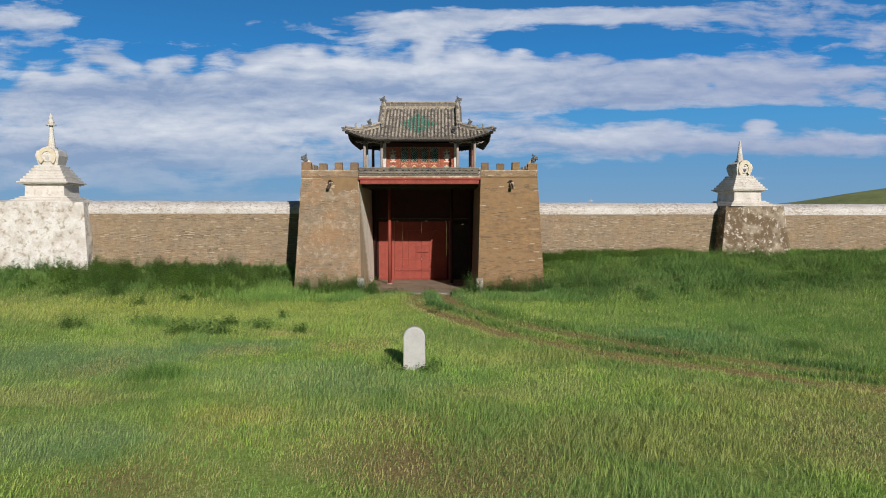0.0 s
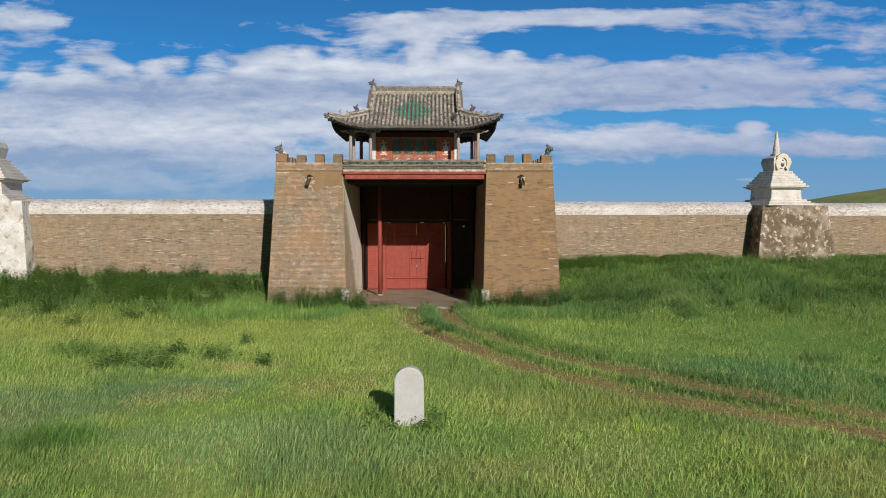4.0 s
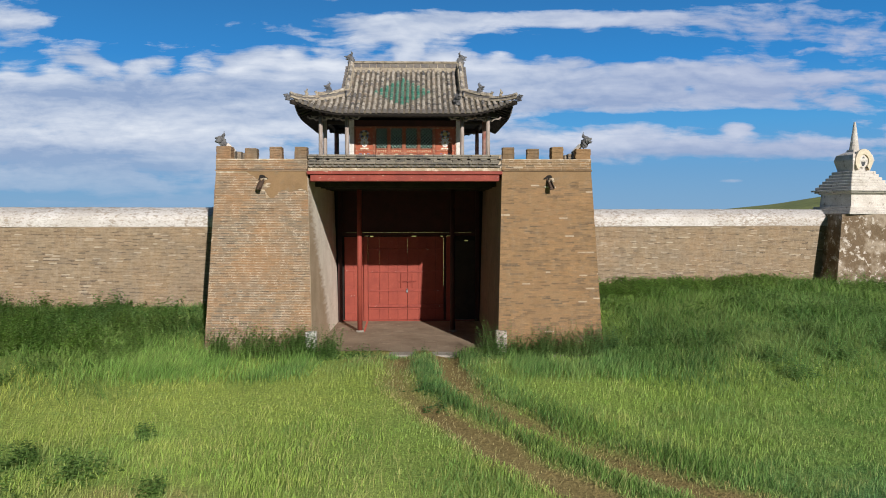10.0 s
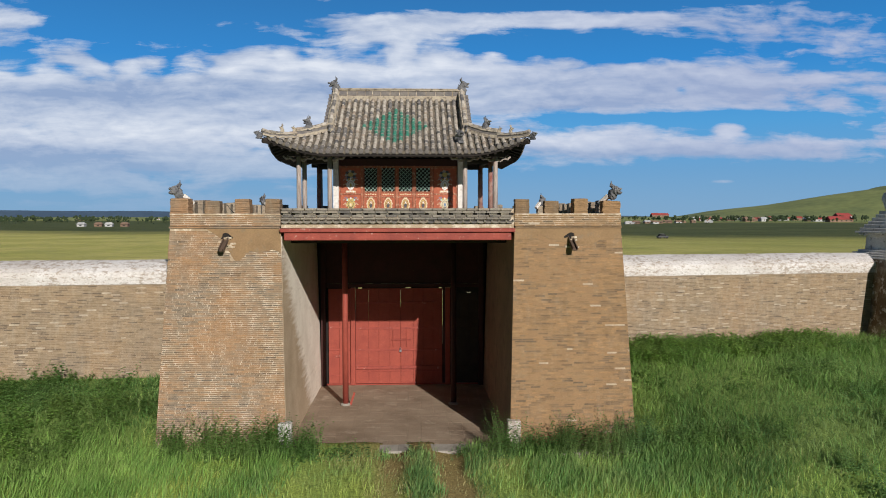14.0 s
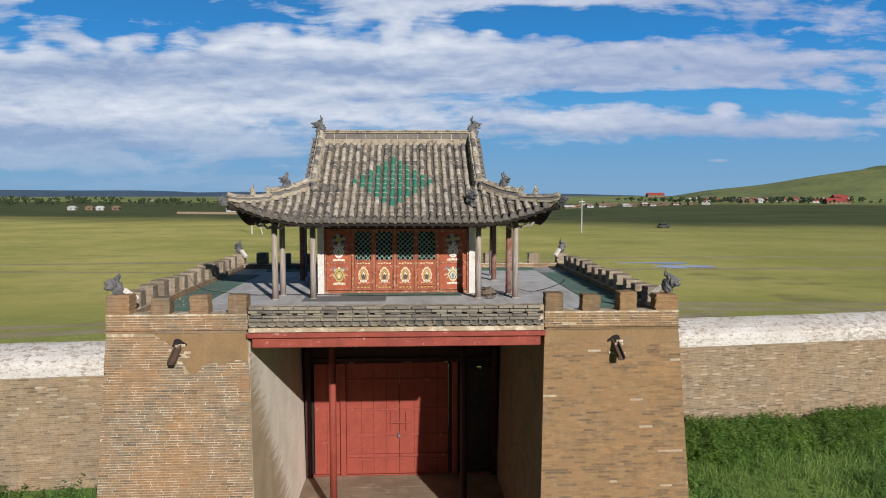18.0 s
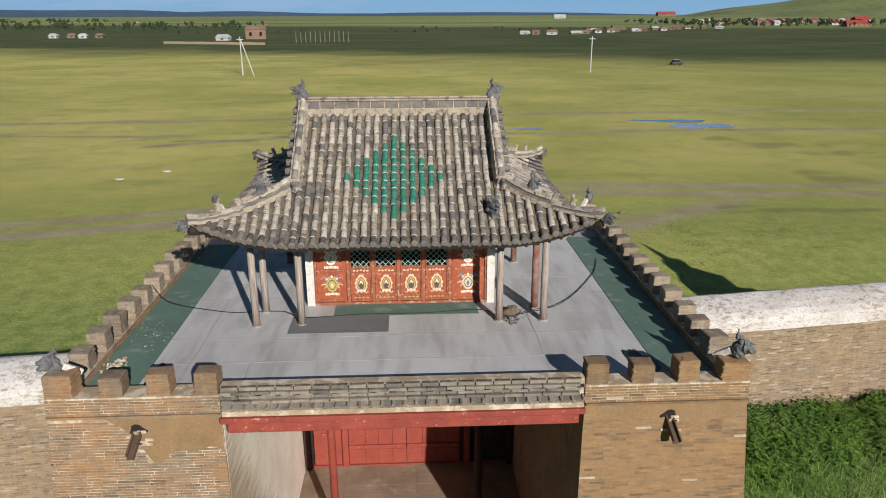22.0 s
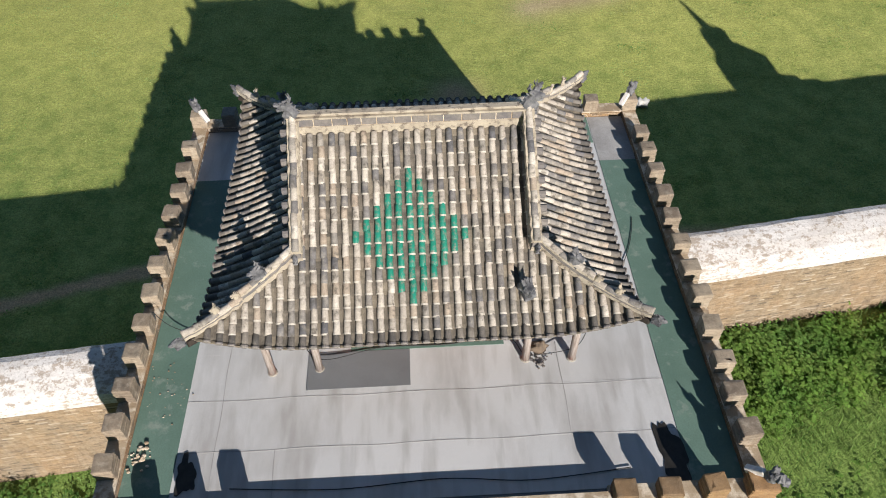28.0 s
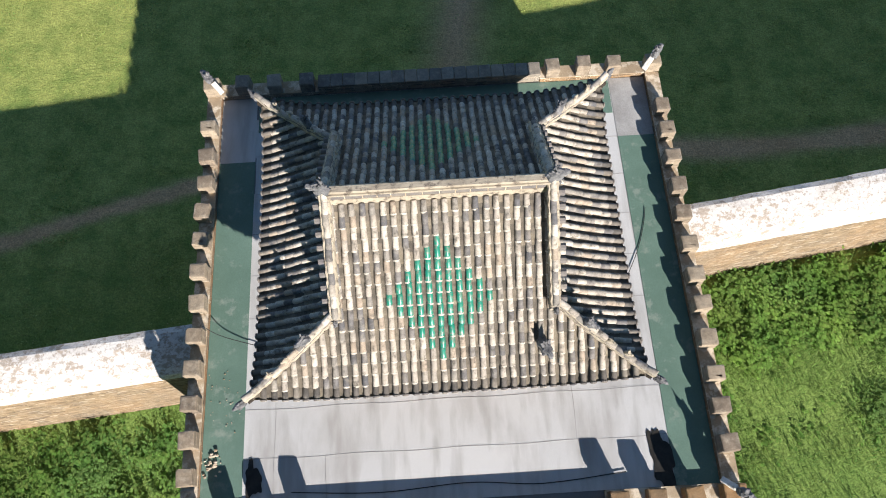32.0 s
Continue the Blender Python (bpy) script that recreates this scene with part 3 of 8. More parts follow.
def ground_build(N, pos):
    flat = N.scale(pos, (1, 1, 0))
    sep = N.n("ShaderNodeSeparateXYZ", Vector=pos)
    a = N.noise(flat, 0.05, 5, 0.6)
    b = N.noise(flat, 0.33, 5, 0.65)
    c = N.noise(flat, 7.0, 5, 0.7)
    near = N.mix(N.range(b, 0.35, 0.65), (0.28, 0.38, 0.085), (0.41, 0.48, 0.135))
    near = growth_tint(N, pos, near, N.noise(flat, 0.75, 6, 0.68))
    near = N.mix(1.0, near, (0.86, 0.92, 0.84), "MULTIPLY")
    # cropped turf inside the wall
    turf = N.mix(N.range(N.noise(flat, 1.3, 6, 0.7), 0.38, 0.62), (0.20, 0.27, 0.07), (0.37, 0.40, 0.115))
    # rank growth on the banks beside the gate
    side = N.math("MULTIPLY", N.range(N.math("ABSOLUTE", sep.outputs[0]), 5.0, 7.0), N.range(sep.outputs[1], -6.0, -1.5))
    near = N.mix(side, near, N.mix(N.range(b, 0.35, 0.65), (0.14, 0.225, 0.055), (0.215, 0.30, 0.08)))
    near = N.mix(N.range(sep.outputs[1], 4.0, 8.0), near, turf)
    # steppe behind the wall: yellow-green, with dry and lush patches
    far = N.mix(N.range(a, 0.40, 0.60), (0.43, 0.41, 0.108), (0.59, 0.52, 0.165))
    # darker green towards the east
    far = N.mix(N.range(sep.outputs[0], 5.0, 75.0, 0.0, 0.55), far, (0.27, 0.29, 0.08))
    far = N.mix(N.math("MULTIPLY", N.range(b, 0.5, 0.7), 0.4), far, (0.25, 0.29, 0.08))
    far = N.mix(N.math("MULTIPLY", N.range(N.noise(N.scale(flat, (0.6, 1.3, 1)), 0.2, 7, 0.68), 0.54, 0.68), 0.35), far, (0.40, 0.33, 0.18))
    far = N.mix(N.math("MULTIPLY", N.range(N.noise(N.scale(flat, (0.55, 1.2, 1)), 0.12, 8, 0.70), 0.53, 0.66), 0.38), far, (0.20, 0.245, 0.08))
    col = N.mix(N.range(sep.outputs[1], 14.0, 40.0), near, far)
    # scrub band past the meadow, with a cloud's shadow put into its dark green
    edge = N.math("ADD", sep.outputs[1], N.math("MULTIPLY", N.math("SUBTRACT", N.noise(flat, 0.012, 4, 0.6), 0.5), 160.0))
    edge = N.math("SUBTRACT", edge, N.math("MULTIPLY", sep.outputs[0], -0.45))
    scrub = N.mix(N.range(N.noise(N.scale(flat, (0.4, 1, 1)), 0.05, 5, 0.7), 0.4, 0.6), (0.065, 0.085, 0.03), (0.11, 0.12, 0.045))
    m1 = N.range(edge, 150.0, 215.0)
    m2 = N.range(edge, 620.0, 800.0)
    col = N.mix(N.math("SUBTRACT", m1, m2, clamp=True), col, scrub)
    steppe = N.mix(N.range(N.noise(N.scale(flat, (0.25, 1, 1)), 0.006, 4, 0.6), 0.4, 0.6), (0.16, 0.20, 0.07), (0.32, 0.34, 0.12))
    col = N.mix(m2, col, steppe)
    at = N.n("ShaderNodeAttribute")
    at.attribute_name = "dirt"
    dirt = at.outputs["Fac"]
    dirt = N.math("MULTIPLY", N.math("MULTIPLY", dirt, 1.4), N.range(c, 0.1, 0.42), clamp=True)
    soil = N.mix(N.range(sep.outputs[1], 1.0, 7.0), (0.35, 0.275, 0.115), (0.68, 0.46, 0.26))
    soil = N.mix(N.range(sep.outputs[1], 16.0, 26.0), soil, (0.46, 0.40, 0.24))
    soil = N.mix(N.range(b, 0.3, 0.7), soil, N.mix(1.0, soil, (0.72, 0.68, 0.64), "MULTIPLY"))
    col = N.mix(dirt, col, soil)
    wet = N.n("ShaderNodeAttribute")
    wet.attribute_name = "mud"
    col = N.mix(N.math("MULTIPLY", wet.outputs["Fac"], N.range(c, 0.25, 0.6), clamp=True), col, (0.17, 0.15, 0.08))
    col = N.mix(0.5, col, N.mix(1.0, col, N.ramp(c, [(0.25, (0.45,) * 3), (0.75, (1.45,) * 3)]), "MULTIPLY"))
    tuft = N.noise(flat, 17.0, 4, 0.7)
    col = N.mix(0.6, col, N.mix(1.0, col, N.ramp(tuft, [(0.3, (0.35,) * 3), (0.7, (1.5,) * 3)]), "MULTIPLY"))
    return col, N.math("ADD", c, tuft), None


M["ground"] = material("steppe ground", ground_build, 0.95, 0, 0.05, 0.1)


def water_build(N, pos):
    return (N.mix(N.noise(pos, 0.5), (0.05, 0.06, 0.06), (0.08, 0.08, 0.07)), None, None)


M["water"] = material("still puddle water", water_build, 0.04, 0, 0, 0.6)


# ---- mesh helpers ----
class Shape:
    """Vertices and faces gathered for one mesh."""

    def __init__(self):
        self.v, self.f = [], []

    def add(self, verts, faces, m=None):
        k = len(self.v)
        self.v += [tuple(m @ Vector(p)) for p in verts] if m is not None else [tuple(p) for p in verts]
        self.f += [tuple(i + k for i in q) for q in faces]
        return self

    def box(self, x0, x1, y0, y1, z0, z1, m=None, bevel=0.0):
        if not bevel:
            v = [(x, y, z) for z in (z0, z1) for y in (y0, y1) for x in (x0, x1)]
            return self.add(v, [(0, 2, 3, 1), (4, 5, 7, 6), (0, 1, 5, 4), (2, 6, 7, 3), (0, 4, 6, 2), (1, 3, 7, 5)], m)
        b = bevel
        rings = [(z0, b), (z0 + b, 0), (z1 - b, 0), (z1, b)]
        v = []
        for z, i in rings:
            a, c, d, e = x0 + i, x1 - i, y0 + i, y1 - i
            s = b if i == 0 else b * 0.5
            v += [(a + s, d, z), (c - s, d, z), (c, d + s, z), (c, e - s, z), (c - s, e, z), (a + s, e, z), (a, e - s, z), (a, d + s, z)]
        f = [tuple(range(7, -1, -1)), tuple(range(24, 32))]
        for r in range(3):
            f += [(r * 8 + i, r * 8 + (i + 1) % 8, r * 8 + 8 + (i + 1) % 8, r * 8 + 8 + i) for i in range(8)]
        return self.add(v, f, m)

    def frustum(self, half0, half1, z0, z1, m=None, cx=0.0, cy=0.0):
        (a, b), (c, d) = half0, half1
        v = [(cx - a, cy - b, z0), (cx + a, cy - b, z0), (cx + a, cy + b, z0), (cx - a, cy + b, z0), (cx - c, cy - d, z1), (cx + c, cy - d, z1), (cx + c, cy + d, z1), (cx - c, cy + d, z1)]
        return self.add(v, [(3, 2, 1, 0), (4, 5, 6, 7), (0, 1, 5, 4), (1, 2, 6, 5), (2, 3, 7, 6), (3, 0, 4, 7)], m)

    def lathe(self, prof, n=16, m=None):
        v = [(r * math.cos(2 * math.pi * i / n), r * math.sin(2 * math.pi * i / n), z) for r, z in prof for i in range(n)]
        f = [(j * n + i, j * n + (i + 1) % n, (j + 1) * n + (i + 1) % n, (j + 1) * n + i) for j in range(len(prof) - 1) for i in range(n)]
        f += [tuple(range(n - 1, -1, -1)), tuple(range((len(prof) - 1) * n, len(prof) * n))]
        return self.add(v, f, m)

    def rod(self, a, b, r0, r1=None, n=10):
        a, b = Vector(a), Vector(b)
        q = (b - a).to_track_quat("Z", "Y").to_matrix().to_4x4()
        return self.lathe([(r0, 0), (r0 if r1 is None else r1, (b - a).length)], n, Matrix.Translation(a) @ q)

    def tube(self, pts, r, n=6):
        pts = [Vector(p) for p in pts]
        v, f = [], []
        for i, p in enumerate(pts):
            t = (pts[min(i + 1, len(pts) - 1)] - pts[max(i - 1, 0)]).normalized()
            s = t.cross(Vector((0, 0, 1)))
            s = s.normalized() if s.length > 1e-4 else Vector((1, 0, 0))
            u = s.cross(t)
            rr = r[i] if isinstance(r, (list, tuple)) else r
            v += [p + rr * (math.cos(2 * math.pi * j / n) * s + math.sin(2 * math.pi * j / n) * u) for j in range(n)]
        for i in range(len(pts) - 1):
            f += [(i * n + j, i * n + (j + 1) % n, (i + 1) * n + (j + 1) % n, (i + 1) * n + j) for j in range(n)]
        f += [tuple(range(n - 1, -1, -1)), tuple(range((len(pts) - 1) * n, len(pts) * n))]
        return self.add(v, f)

    def ball(self, c, r, n=10, rough=0.0, seed=0, m=None):
        rx, ry, rz = r if isinstance(r, (list, tuple)) else (r, r, r)
        v, k = [], n // 2 + 1
        for j in range(k):
            th = math.pi * (j + 0.001) / (k - 1 + 0.002)
            for i in range(n):
                ph = 2 * math.pi * i / n
                d = Vector((math.sin(th) * math.cos(ph), math.sin(th) * math.sin(ph), math.cos(th)))
                s = 1 + rough * noise.noise(d * 2.3 + Vector((seed, seed * 1.7, 0)))
                v.append((c[0] + rx * s * d.x, c[1] + ry * s * d.y, c[2] + rz * s * d.z))
        f = [(j * n + i, (j + 1) * n + i, (j + 1) * n + (i + 1) % n, j * n + (i + 1) % n) for j in range(k - 1) for i in range(n)]
        return self.add(v, f, m)

    def flat(self, outline, y, depth=0.006):
        """An outline of (x, z) as a thin plate that faces -y."""
        n = len(outline)
        v = [(x, y, z) for x, z in outline] + [(x, y - depth, z) for x, z in outline]
        f = [tuple(range(n, 2 * n))] + [(i, (i + 1) % n, n + (i + 1) % n, n + i) for i in range(n)]
        return self.add(v, f)


def mesh_of(name, shape, mats, smooth=False):
    me = bpy.data.meshes.new(name)
    me.from_pydata(shape.v, [], shape.f)
    for m in mats if isinstance(mats, (list, tuple)) else [mats]:
        me.materials.append(m)
    if smooth:
        me.polygons.foreach_set("use_smooth", [True] * len(me.polygons))
    me.update()
    return me


def mesh_arrays(name, verts, faces, mat, flat=False):
    """A mesh from arrays: verts n x 3, faces m x k."""
    me = bpy.data.meshes.new(name)
    verts, faces = np.ascontiguousarray(verts, np.float32), np.ascontiguousarray(faces, np.int32)
    m, k = faces.shape
    me.vertices.add(len(verts))
    me.vertices.foreach_set("co", verts.ravel())
    me.loops.add(m * k)
    me.loops.foreach_set("vertex_index", faces.ravel())
    me.polygons.add(m)
    me.polygons.foreach_set("loop_start", np.arange(0, m * k, k, dtype=np.int32))
    me.materials.append(mat)
    if flat:
        me.polygons.foreach_set("use_smooth", [False] * m)
    me.update(calc_edges=True)
    return me


def part(name, shape, mat, parent=None, label="", smooth=False, kind=""):
    me = shape if isinstance(shape, bpy.types.Mesh) else mesh_of(name, shape, mat, smooth)
    ob = new(name, me)
    if parent is not None:
        ob.parent = parent
    return tagged(ob, label, kind=kind)


def thing(name, m, label, category, group="", kind=""):
    ob = new(name)
    ob.empty_display_size = 0.3
    ob.matrix_world = m
    return tagged(ob, label, category, group, kind)


def smoothstep(a, b, x):
    t = np.clip((np.asarray(x, float) - a) / (b - a), 0, 1)
    return t * t * (3 - 2 * t)


rng = np.random.default_rng(7)


# ---- ground ----
def wall_y(x):
    """The middle line of the long wall, which meets the gate at a slant."""
    x = np.asarray(x, float)
    return np.where(x < 0, 3.95 + 0.10 * (x + 5.6), 6.12 + 0.13 * (x - 5.6))


TRACK = [(0.55, 0.5), (0.52, -2.4), (0.55, -3.8), (1.2, -5.8), (2.5, -8.3), (3.6, -9.9), (4.6, -11.2), (5.8, -12.65), (7.5, -14.15), (9.2, -15.35), (11.2, -16.3), (16.0, -18.2), (24.0, -21.0), (40.0, -26.0)]


def polyline_distance(px, py, line):
    best = np.full(px.shape, 1e9)
    for (ax, ay), (bx, by) in zip(line, line[1:]):
        dx, dy = bx - ax, by - ay
        t = np.clip(((px - ax) * dx + (py - ay) * dy) / (dx * dx + dy * dy), 0, 1)
        best = np.minimum(best, np.hypot(px - ax - t * dx, py - ay - t * dy))
    return best


BACK_PATHS = [([(-40.0, 4.6), (-20.0, 6.8), (-12.9, 8.65), (-10.3, 9.45), (-7.7, 10.1), (-4.0, 11.2), (0.0, 11.9), (4.0, 11.3), (7.7, 10.75)], 0.19),
              ([(0.0, 11.9), (4.0, 11.3), (7.7, 10.65), (11.0, 10.6), (14.2, 10.8), (30.0, 12.5)], 0.30),
              ([(-60.0, 22.0), (-30.0, 25.0), (-19.0, 26.5), (-8.0, 29.0), (9.0, 34.0), (28.0, 32.6), (60.0, 30.0)], 0.55),
              ([(-60.0, 24.5), (-30.0, 27.5), (-19.0, 29.0), (-8.0, 31.5), (9.0, 36.0), (28.0, 34.8), (60.0, 33.0)], 0.45),
              ([(5.0, 23.5), (8.5, 24.8), (13.0, 27.5), (20.0, 31.5)], 0.9),
              ([(-22.0, 52.2), (-15.3, 54.8), (-8.9, 57.1), (0.0, 57.4), (12.0, 57.8), (25.0, 58.5), (60.0, 58.0)], 0.5),
              ([(-80.0, 60.0), (-36.0, 58.8), (-20.0, 57.6)], 0.4),
              ([(0.2, 10.0), (0.7, 14.0), (1.5, 18.0)], 0.9),
              ([(-200.0, 60.0), (-60.0, 66.0), (40.0, 72.0), (200.0, 60.0)], 0.9)]


def wave(x, y, s, seed):
    """Cheap smooth unevenness, about -1 to 1."""
    r = np.random.default_rng(seed)
    out = 0
    for _ in range(6):
        a, p = r.uniform(0, 6.28), r.uniform(0, 6.28)
        k = s * r.uniform(0.5, 1.6)
        out = out + np.sin(k * (x * math.cos(a) + y * math.sin(a)) + p)
    return out / 3.2


def ground_z(x, y):
    x, y = np.asarray(x, float), np.asarray(y, float)
    base = -0.02 - 0.30 * smoothstep(-3.0, -16.0, y) + 0.05 * wave(x, y, 0.5, 3)
    side = smoothstep(4.8, 6.3, np.abs(x)) * (0.75 * smoothstep(-5.0, 5.0, y) + 0.25 * smoothstep(-10.0, 2.0, y) * smoothstep(5, 12, np.abs(x)) + 0.25 * smoothstep(1.0, 4.0, y) * smoothstep(12, 5, np.abs(x)))
    bank = np.where(x < 0, 1.02 + 0.012 * (-x - 6), np.minimum(1.12 + 0.03 * (x - 6), 1.36)) * side
    front = base + bank
    low = smoothstep(25.0, 17.5, y)
    back = 0.12 - low * (0.30 + 0.40 * smoothstep(5, 9, x)) + 0.06 * wave(x, y, 0.25, 5) * smoothstep(10, 20, y)
    behind = smoothstep(-0.2, 0.2, y - wall_y(x)) * np.where(np.abs(x) < 5.4, smoothstep(4.0, 7.0, y), 1)
    z = front * (1 - behind) + back * behind
    d = np.abs(polyline_distance(x, y, TRACK) - 0.66)
    z = z - 0.09 * np.exp(-(d / 0.26) ** 2) * (y < 0.3)
    away = np.hypot(x, y)
    z = z * (1 - smoothstep(120, 400, away))
    return np.where((np.abs(x) < 5.2) & (y > 0.2) & (y < 9.5), -0.25, z)


def dirt_mask(x, y):
    d = np.abs(polyline_distance(x, y, TRACK) - 0.66)
    m = np.exp(-((d + 0.10 * wave(x, y, 2.6, 17)) / 0.36) ** 2) * (0.92 + 0.30 * wave(x, y, 1.3, 11)) * (y < 0.5)
    m = np.maximum(m, 0.8 * np.exp(-((x - 0.5) / 1.6) ** 2) * smoothstep(-2.6, -0.8, y) * (y < 1))
    for cx, cy, r, a in ((0.2, -21.2, 1.3, 0.95), (1.6, -22.0, 1.3, 0.9), (0.3, -19.4, 0.9, 0.6), (-2.9, -19.5, 1.1, 0.5), (-3.4, -22.4, 1.2, 0.5), (-4.6, -13.0, 0.9, 0.4), (-1.6, -12.0, 1.0, 0.45), (-7.5, -14.5, 1.0, 0.3), (9.5, -20.5, 2.5, 0.4), (-3.6, -10.2, 0.9, 0.3)):
        m = np.maximum(m, a * np.exp(-((x - cx) ** 2 + (y - cy) ** 2) / r ** 2) * (0.8 + 0.4 * wave(x, y, 2.0, 12)))
    for line, w in BACK_PATHS:
        dd = polyline_distance(x, y, line) + min(0.18, 0.4 * w) * wave(x, y, 0.8, 13)
        m = np.maximum(m, np.clip((0.8 if w == 0.9 else 2.2) * np.exp(-(dd / w) ** 2), 0, 1) * (0.85 + 0.15 * wave(x, y, 0.6, 14)) * (y > 6))
    return np.clip(m, 0, 1)


MUD = [(28.0, 53.5, 1.2, 0.8), (30.8, 49.6, 3.0, 0.8), (34.5, 46.0, 2.6, 0.6), (28.9, 39.0, 1.2, 0.5), (29.8, 36.5, 1.6, 0.9), (21.0, 29.0, 2.2, 0.32), (24.5, 28.8, 2.2, 0.25), (-15.3, 54.8, 4.2, 0.30), (-9.0, 57.0, 3.0, 0.3), (-12.5, 59.0, 2.4, 0.5), (-1.5, 33.0, 2.4, 0.3), (19.0, 30.0, 1.0, 0.3)]


def mud_mask(x, y):
    m = np.zeros(x.shape)
    for cx, cy, rx, ry in MUD:
        q = ((x - cx) / (1.4 * rx)) ** 2 + ((y - cy) / (1.6 * ry)) ** 2 + 0.8 * wave(x, y, 1.6, 15) + 0.5 * wave(x, y, 4.3, 16)
        m = np.maximum(m, 0.6 * np.clip(1.0 - 0.7 * q, 0, 1))
    return m


def axis(lo, hi, step, far, grow=1.22):
    mid = list(np.arange(lo, hi + 1e-6, step))
    up, down, s = [hi], [lo], step
    while up[-1] < far:
        s *= grow
        up.append(up[-1] + s)
        down.append(down[-1] - s)
    return np.array(down[:0:-1] + mid + up[1:])


def build_ground():
    xs, ys = axis(-24, 38, 0.25, 4700), axis(-30, 68, 0.25, 4700)
    X, Y = np.meshgrid(xs, ys)
    Z = ground_z(X, Y)
    n = len(xs)
    i = (np.arange(len(ys) - 1)[:, None] * n + np.arange(n - 1)[None, :]).ravel()
    me = mesh_arrays("ground", np.stack([X.ravel(), Y.ravel(), Z.ravel()], 1), np.stack([i, i + 1, i + n + 1, i + n], 1), M["ground"])
    at = me.attributes.new("dirt", "FLOAT", "POINT")
    at.data.foreach_set("value", dirt_mask(X, Y).ravel().astype(np.float32))
    at = me.attributes.new("mud", "FLOAT", "POINT")
    at.data.foreach_set("value", mud_mask(X, Y).ravel().astype(np.float32))
    me.polygons.foreach_set("use_smooth", [True] * len(me.polygons))
    tagged(new("ground", me), "green steppe grassland with bare dirt wheel tracks", "ground", kind="structure")


build_ground()


# ---- brickwork ----
def brick_rows(at, z0, z1, width, course=0.0462, length=0.245, gap=0.0095, proud=0.0035, seed=1, keep=None):
    """Bricks on a wall face. at(u, z, out) gives the place u metres along, z up and out from the face. Returns an n x 8 x 3 array, inner four corners first."""
    r = np.random.default_rng(seed)
    out, z, k = [], z0, 0
    while z + course <= z1 + 1e-6:
        u = -length * (0.5 if k % 2 else 0.0) - r.uniform(0, 0.07)
        w = width(z)
        while u < w - 0.02:
            ln = length * (1 if r.random() > 0.12 else 0.52) * r.uniform(0.94, 1.06)
            a, b = max(u, 0.0), min(u + ln - gap, w)
            if b - a > 0.03 and (keep is None or keep(0.5 * (a + b), z)):
                p = proud + proud * r.uniform(-0.55, 0.55)
                if r.random() < 0.03:
                    p = 0.001
                lo, hi = z + r.uniform(0, 0.0015), z + course - gap + r.uniform(-0.0015, 0.0015)
                out.append([at(*q) for q in ((a, lo, -0.01), (b, lo, -0.01), (b, hi, -0.01), (a, hi, -0.01), (a, lo, p), (b, lo, p), (b, hi, p), (a, hi, p))])
            u += ln
        z += course
        k += 1
    return np.array(out)


BRICK_FACES = np.array([(4, 5, 6, 7), (0, 1, 5, 4), (1, 2, 6, 5), (2, 3, 7, 6), (3, 0, 4, 7)])


def joined_bricks(name, bricks, mat, parent, label=""):
    n = len(bricks)
    faces = (BRICK_FACES[None] + 8 * np.arange(n)[:, None, None]).reshape(-1, 4)
    return part(name, mesh_arrays(name, bricks.reshape(-1, 3), faces, mat, True), None, parent, label, kind="stuff")


def single_bricks(bricks, mat, parent, name="brick"):
    """Each brick an object, sharing a few meshes by size."""
    pool = {}
    for b in bricks:
        o = b[0]
        w = round(float(np.linalg.norm(b[1] - b[0])) / 0.02) * 0.02
        key = w
        if key not in pool:
            loc = b - o
            pool[key] = mesh_arrays(name, loc, BRICK_FACES, mat, True)
        ob = new(name, pool[key])
        ob.parent = parent
        ob.location = tuple(o)


